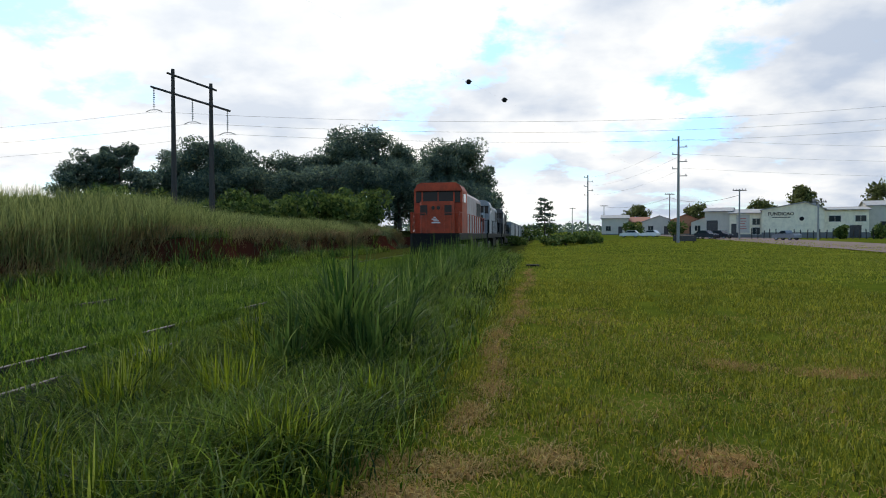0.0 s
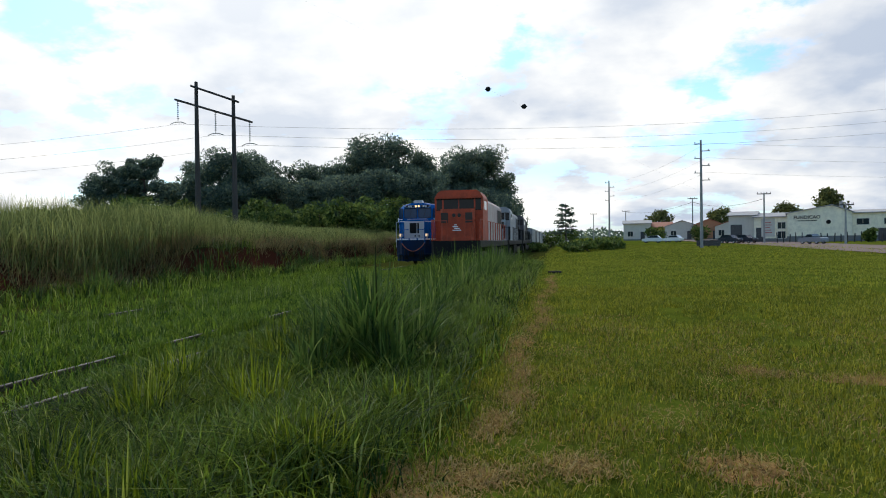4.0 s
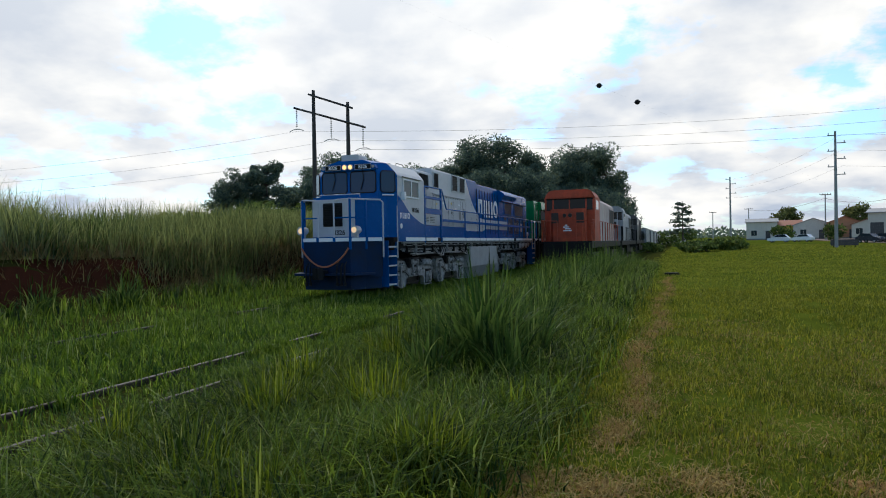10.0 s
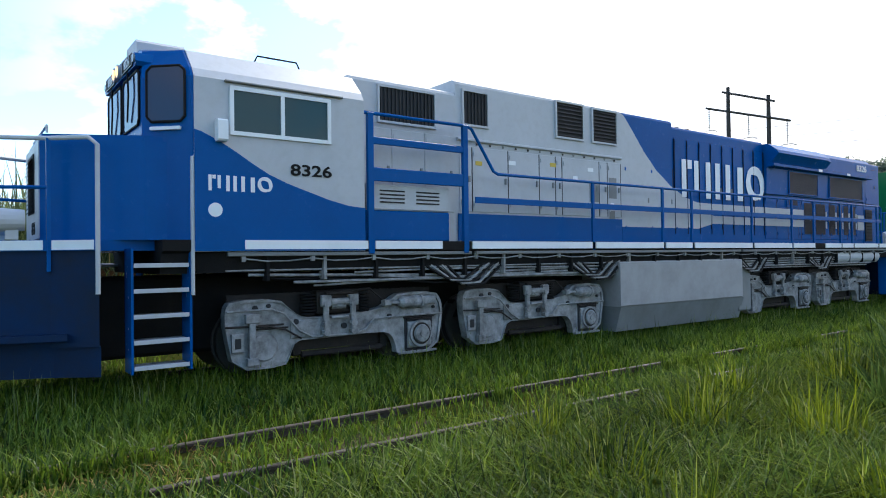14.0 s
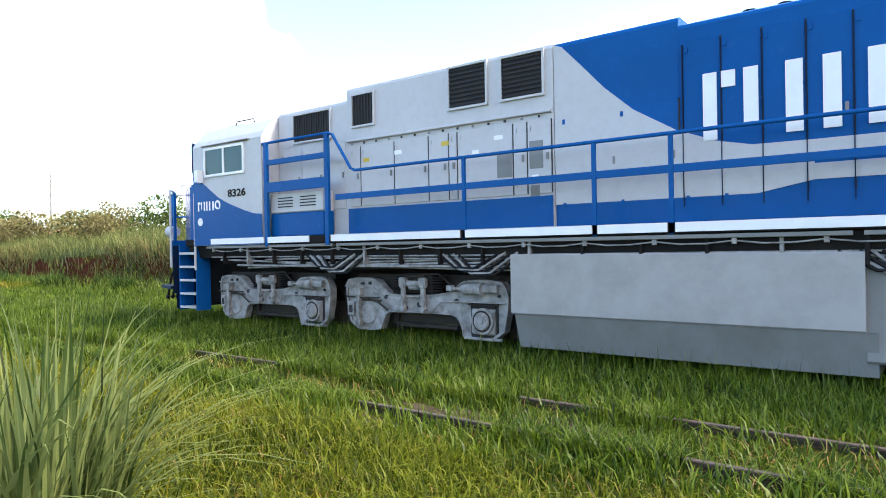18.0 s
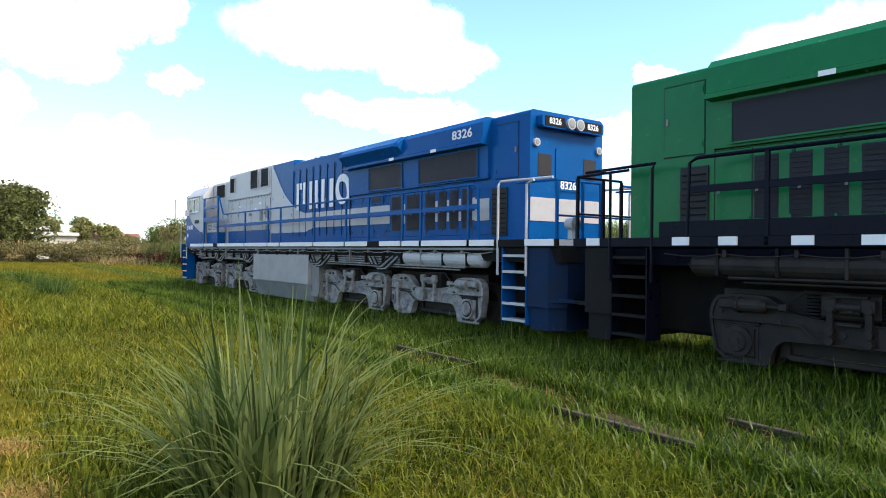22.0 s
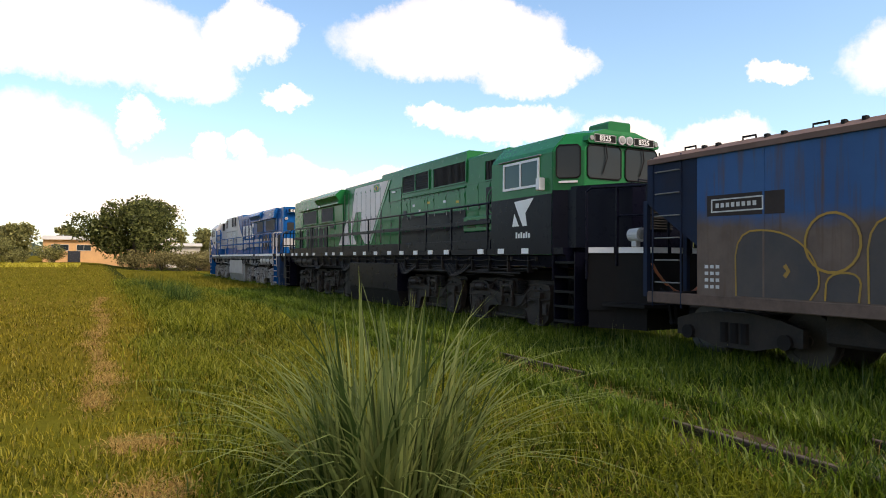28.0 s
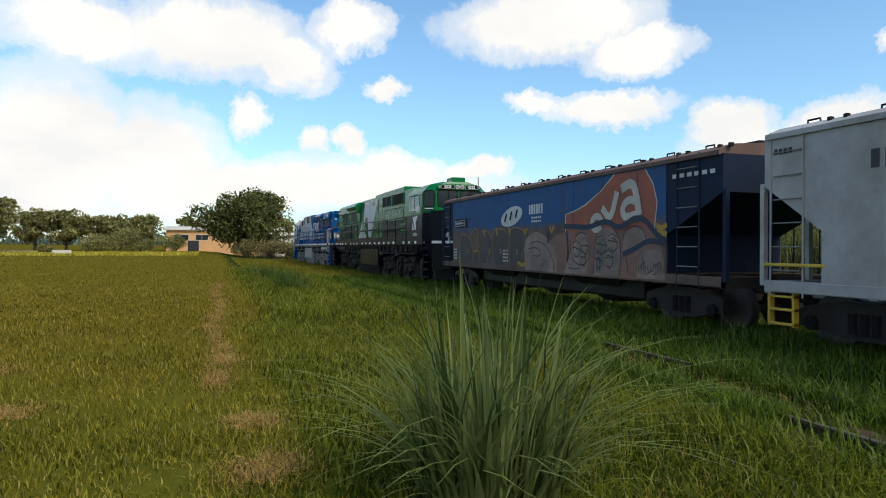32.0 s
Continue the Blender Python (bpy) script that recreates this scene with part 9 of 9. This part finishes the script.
for k in range(3):
    wire("street_wire", (A[0] + 0.6, A[1], za + 12.2 - 1.7 * k), (C[0] + 0.6, C[1], zc + 11.6 - 1.7 * k), 0.8, 0.008, "wire between the concrete poles")
    wire("street_wire", (A[0] + 0.6, A[1], za + 12.2 - 1.7 * k), (A[0] + 75, A[1] + 4, za + 11.6 - 1.7 * k), 1.2, 0.010, "wire between the concrete poles")
wire("bundled_cable", (*polar(-15.6, 112), 7.4), (*polar(-10.4, 150), 9.2), 1.0, 0.03, "thick bundled street cable")
wire("bundled_cable", (*polar(-10.4, 150), 9.2), (*polar(-5.2, 190), 9.0), 1.0, 0.03, "thick bundled street cable")


def sign_board():
    s = thing("low_sign_board", "low dark green sign board on short legs in the meadow", "sign", base_at(-11.6, 84))
    bm = bmesh.new()
    bbox(bm, -1.3, 1.3, -0.05, 0.05, 0.2, 0.85, 0.02)
    part("board", bm, CARDARK, s)
    for x in (-1.0, 0.0, 1.0):
        bm = bmesh.new()
        bbox(bm, x - 0.05, x + 0.05, -0.04, 0.04, -0.1, 0.2, 0.01)
        part("leg", bm, BLACK, s)


sign_board()
for k in range(26):
    yaw = -16.5 - 0.42 * k
    bm = bmesh.new()
    hgt = random.uniform(1.2, 1.6)
    bbox(bm, -0.07, 0.07, -0.06, 0.06, -0.2, hgt, 0.01)
    o = part("fence_post", bm, POLEWOOD)
    o.matrix_basis = base_at(yaw, 112) @ pose(0, 0, 0, random.uniform(-4, 4), random.uniform(-4, 4), 0)
    tagged(o, "weathered timber fence post before the foundry", "fence post", "posts of the roadside fence")


def conifer(x, y, h):
    t = thing("araucaria_tree", "slender tree with level tiers of branches", "tree", pose(x, y, ground_z(x, y)))
    bm = bmesh.new()
    tube(bm, (0, 0, -0.2), (0, 0, h), 0.16, 0.04, 8)
    part("trunk", bm, BARK, t)
    rnd = np.random.RandomState(77)
    bm = bmesh.new()
    cs = []
    for k in range(9):
        z = h * (0.32 + 0.075 * k)
        r = 2.1 * (1 - 0.07 * k) * (0.7 + 0.5 * rnd.rand())
        for j in range(5):
            a = rnd.uniform(0, 6.28)
            tip = (r * math.cos(a), r * math.sin(a), z + rnd.uniform(-0.1, 0.35))
            tube(bm, (0, 0, z), tip, 0.04, 0.015, 4)
            for m in range(34):
                f = rnd.uniform(0.35, 1.05)
                cs.append((tip[0] * f + rnd.normal(0, 0.16), tip[1] * f + rnd.normal(0, 0.16), z + (tip[2] - z) * f + rnd.normal(0, 0.09)))
    part("limbs", bm, BARK, t)
    c = np.array(cs)
    m = len(c)
    u = rnd.normal(0, 1, (m, 3)) * [1, 1, 0.4]
    w = np.cross(u, rnd.normal(0, 1, (m, 3)))
    u /= np.linalg.norm(u, axis=1)[:, None]
    w /= np.linalg.norm(w, axis=1)[:, None]
    v = np.stack([c - u * 0.2, c + w * 0.09, c + u * 0.2, c - w * 0.09], 1).reshape(-1, 3)
    mesh_stuff("crown", v, np.arange(m)[:, None] * 4 + np.arange(4)[None], np.zeros((0, 3), np.int32), LEAF, "tiers of dark needles", "", t)


conifer(*polar(-0.35, 108), 7.2)
for k, (yaw, d, h, sp) in enumerate(((-2.2, 78, 1.4, 2.2), (-3.4, 80, 1.6, 2.4), (-4.3, 82, 1.2, 1.8), (-1.4, 76, 1.2, 2.0), (-7.6, 150, 3.2, 2.6), (-10.9, 140, 3.0, 2.2), (-22.5, 112, 1.9, 1.2), (-25.0, 112, 2.4, 1.6), (1.0, 150, 3.5, 3.5), (-6.8, 185, 4.5, 3.0), (-0.6, 180, 4, 3), (2.4, 95, 1.6, 2.5), (3.2, 120, 3, 3))):
    bush(*polar(yaw, d), h, sp, "rounded dark shrub beyond the meadow", LEAF_BUSH, 500 + k, 900, 0.22 if d < 100 else 0.3)
for k, (yaw, d, h, sp) in enumerate(((-20.2, 152, 9.5, 3.4), (-25.3, 150, 9.0, 4.5), (-27.5, 150, 9.0, 4.5), (-7.8, 215, 8, 4.0), (-12.5, 200, 7.5, 4), (-17.0, 190, 8.0, 4))):
    tree("shade_tree", *polar(yaw, d), h, sp, "dark shade tree behind the houses", LEAF_MANGO, 600 + k, 2200, 0.42, 0.3, 0.4)

# ---- the other end of the line ----
grass_field("far_track_grass", 46000, (-13.8, -2.2, -80, -34), (0.12, 0.36), (0.025, 0.05), (0.2, 1.0), LAWNFAR, "bright grass over the far end of the tracks")
grass_field("scrub_grass", 15000, (-30, -11.6, -98, -64), (0.5, 1.4), (0.03, 0.07), (0.3, 1.2), BANKSTRAW, "brown dry scrub at the end of the bank", clump=(0.2, -0.1))
tree("mango_tree", *polar(177.15, 104), 8.6, 6.8, "broad dark mango tree with a domed crown", LEAF_MANGO, 700, 17000, 0.30, 0.5, 0.16, 18)
for k, (yaw, d, h, sp) in enumerate(((184.9, 122, 6.2, 4.6), (181.5, 135, 6.4, 4.0), (188.2, 128, 6.0, 4.6), (190.2, 126, 6.8, 5.0), (192.2, 128, 6.6, 5.0), (194.6, 118, 8.6, 4.5), (187.0, 140, 6.4, 5), (176.0, 128, 5.4, 4.0), (174.2, 135, 7.5, 4.5), (172.0, 140, 7.6, 5.0), (170.2, 140, 6.2, 3.4), (197, 120, 10, 5), (200, 120, 10, 5))):
    tree("shade_tree", *polar(yaw, d), h * 0.88, sp * 0.68, "spreading shade tree beyond the meadow", LEAF_SUNLIT, 720 + k, 3200, 0.38, 0.3, 0.25)
for k, (yaw, d, h, sp) in enumerate(((186.8, 108, 3.6, 3.2), (188.0, 106, 2.8, 2.8), (185.2, 108, 2.6, 2.4), (182.6, 104, 2.6, 2.4), (177.0, 96, 2.6, 2.6), (175.2, 92, 2.4, 2.6), (173.8, 88, 2.2, 2.4), (191.5, 100, 1.2, 1.0), (172.4, 84, 2.6, 3.0), (170.8, 80, 2.8, 3.0))):
    bush(*polar(yaw, d), h, sp, "leafy green shrub at the edge of the meadow" if yaw > 178 else "brownish low scrub at the end of the bank", LEAF_SUNLIT if yaw > 178 else LEAF_SCRUB, 760 + k, 2400, 0.15)
for k in range(18):
    y = -34 - 3.4 * k
    bush(-17.5 - random.uniform(0, 4), y, random.uniform(1.9, 3.3), random.uniform(2.0, 3.2), "scrubby bush growing on the cut bank", LEAF_SCRUB if k % 3 else LEAF_BUSH, 800 + k, 2600, 0.11)
house("orange_house", "long orange house with a white roof edge", base_at(178.7, 124, 179), 20.0, 9, 4.2, 4.7, TERRACOTTA, PALEWALL, [(-7.6, 2.4, 2.4, 0.9), (-4.2, 2.0, 2.4, 0.9), (4.0, 2.0, 2.4, 0.9)], [(-5.6, 1.8, 0, 2.3)], False, 0.0)
house("white_house", "low white wall of a house beyond the scrub", base_at(173.8, 118, 173), 6.0, 8, 3.6, 3.9, PALEWALL, PALEWALL, [(1.5, 1.2, 1.2, 1.0)], [], False, 0.0)
house("brick_house", "brick house with a clay tile roof beyond the bank", base_at(156.0, 128, 156), 12.0, 8, 4.6, 5.6, BRICKWALL, ROOFTILE, [(-3, 1.2, 2.6, 1.0), (2, 1.2, 2.6, 1.0)], [], False, 0.0)
house("tan_house", "tan house with a pale roof beyond the bank", base_at(163.0, 135, 163), 14.0, 8, 5.0, 6.0, TERRACOTTA, PALEWALL, [(-3, 1.2, 3.0, 1.0)], [], False, 0.0)
house("pale_house", "pale house among the far trees", base_at(170.0, 140, 170), 9.0, 8, 3.6, 4.4, PALEWALL, ROOFTILE, [(-2, 1.2, 1.2, 1.0)], [], False, 0.0)
utility_pole(*polar(157.8, 120), 14.0, 0, "tall thin radio mast")
utility_pole(*polar(165.5, 150), 12.0, 2, "distant grey concrete street pole")


def goal():
    g = thing("white_trough", "low white concrete trough on the sunlit grass", "trough", base_at(190.5, 92, 190))
    bm = bmesh.new()
    bbox(bm, -1.0, 1.0, -0.35, 0.35, 0.0, 0.55, 0.04)
    part("basin", bm, PALEWALL, g)
    bm = bmesh.new()
    box(bm, -0.85, 0.85, -0.22, 0.22, 0.55, 0.556)
    part("water_surface", bm, PLINTH, g)


goal()


def far_woods():
    """A low uneven belt of trees round the horizon."""
    n = 60000
    a = RNG.uniform(0, 2 * np.pi, n)
    r = RNG.uniform(250, 330, n)
    x, y = -np.sin(a) * r, np.cos(a) * r
    top = np.array([4.0 + 2.5 * noise.noise((math.cos(b) * 9, math.sin(b) * 9, 1.0)) + 1.6 * noise.noise((math.cos(b) * 31, math.sin(b) * 31, 4.0)) for b in a])
    c = np.stack([x, y, 1.0 + RNG.uniform(0, 1, n) * top], 1)
    u = RNG.normal(0, 1, (n, 3))
    u /= np.linalg.norm(u, axis=1)[:, None]
    w = np.cross(u, RNG.normal(0, 1, (n, 3)))
    w /= np.linalg.norm(w, axis=1)[:, None]
    s = RNG.uniform(0.45, 1.0, n)[:, None]
    v = np.stack([c - u * s, c + w * s * 0.6, c + u * s, c - w * s * 0.6], 1).reshape(-1, 3)
    mesh_stuff("far_woods", v, np.arange(n)[:, None] * 4 + np.arange(4)[None], np.zeros((0, 3), np.int32), LEAF, "low belt of distant trees on the horizon", "trees")


far_woods()
bm = bmesh.new()
prism(bm, [(-0.30, -0.18), (0.22, -0.26), (0.34, 0.02), (0.10, 0.22), (-0.26, 0.14)], "z", -0.03, 0.10)
o = part("stone", bm, BLACK)
o.matrix_basis = pose(-0.25, 31.5, ground_z(-0.25, 31.5))
tagged(o, "dark stone lying beside the path", "stone")

# ---- what moves ----


def motions():
    for ob, u, turn in MOVERS:
        walk(ob, [(t, pose(T2, u - s, 0, 0, 0, turn)) for t, s in GONE])
    fine = []
    for (t0, s0), (t1, s1) in zip(GONE, GONE[1:]):
        k = max(1, math.ceil((s1 - s0) / 0.62))
        fine += [(t0 + (t1 - t0) * i / k, s0 + (s1 - s0) * i / k) for i in range(k)]
    fine.append(GONE[-1])
    for w, y, r in WHEELS:
        back = -1 if w.parent is green else 1
        walk(w, [(t, pose(0, y, r, math.degrees(back * s / r) % 360, 0, 0)) for t, s in fine])


motions()
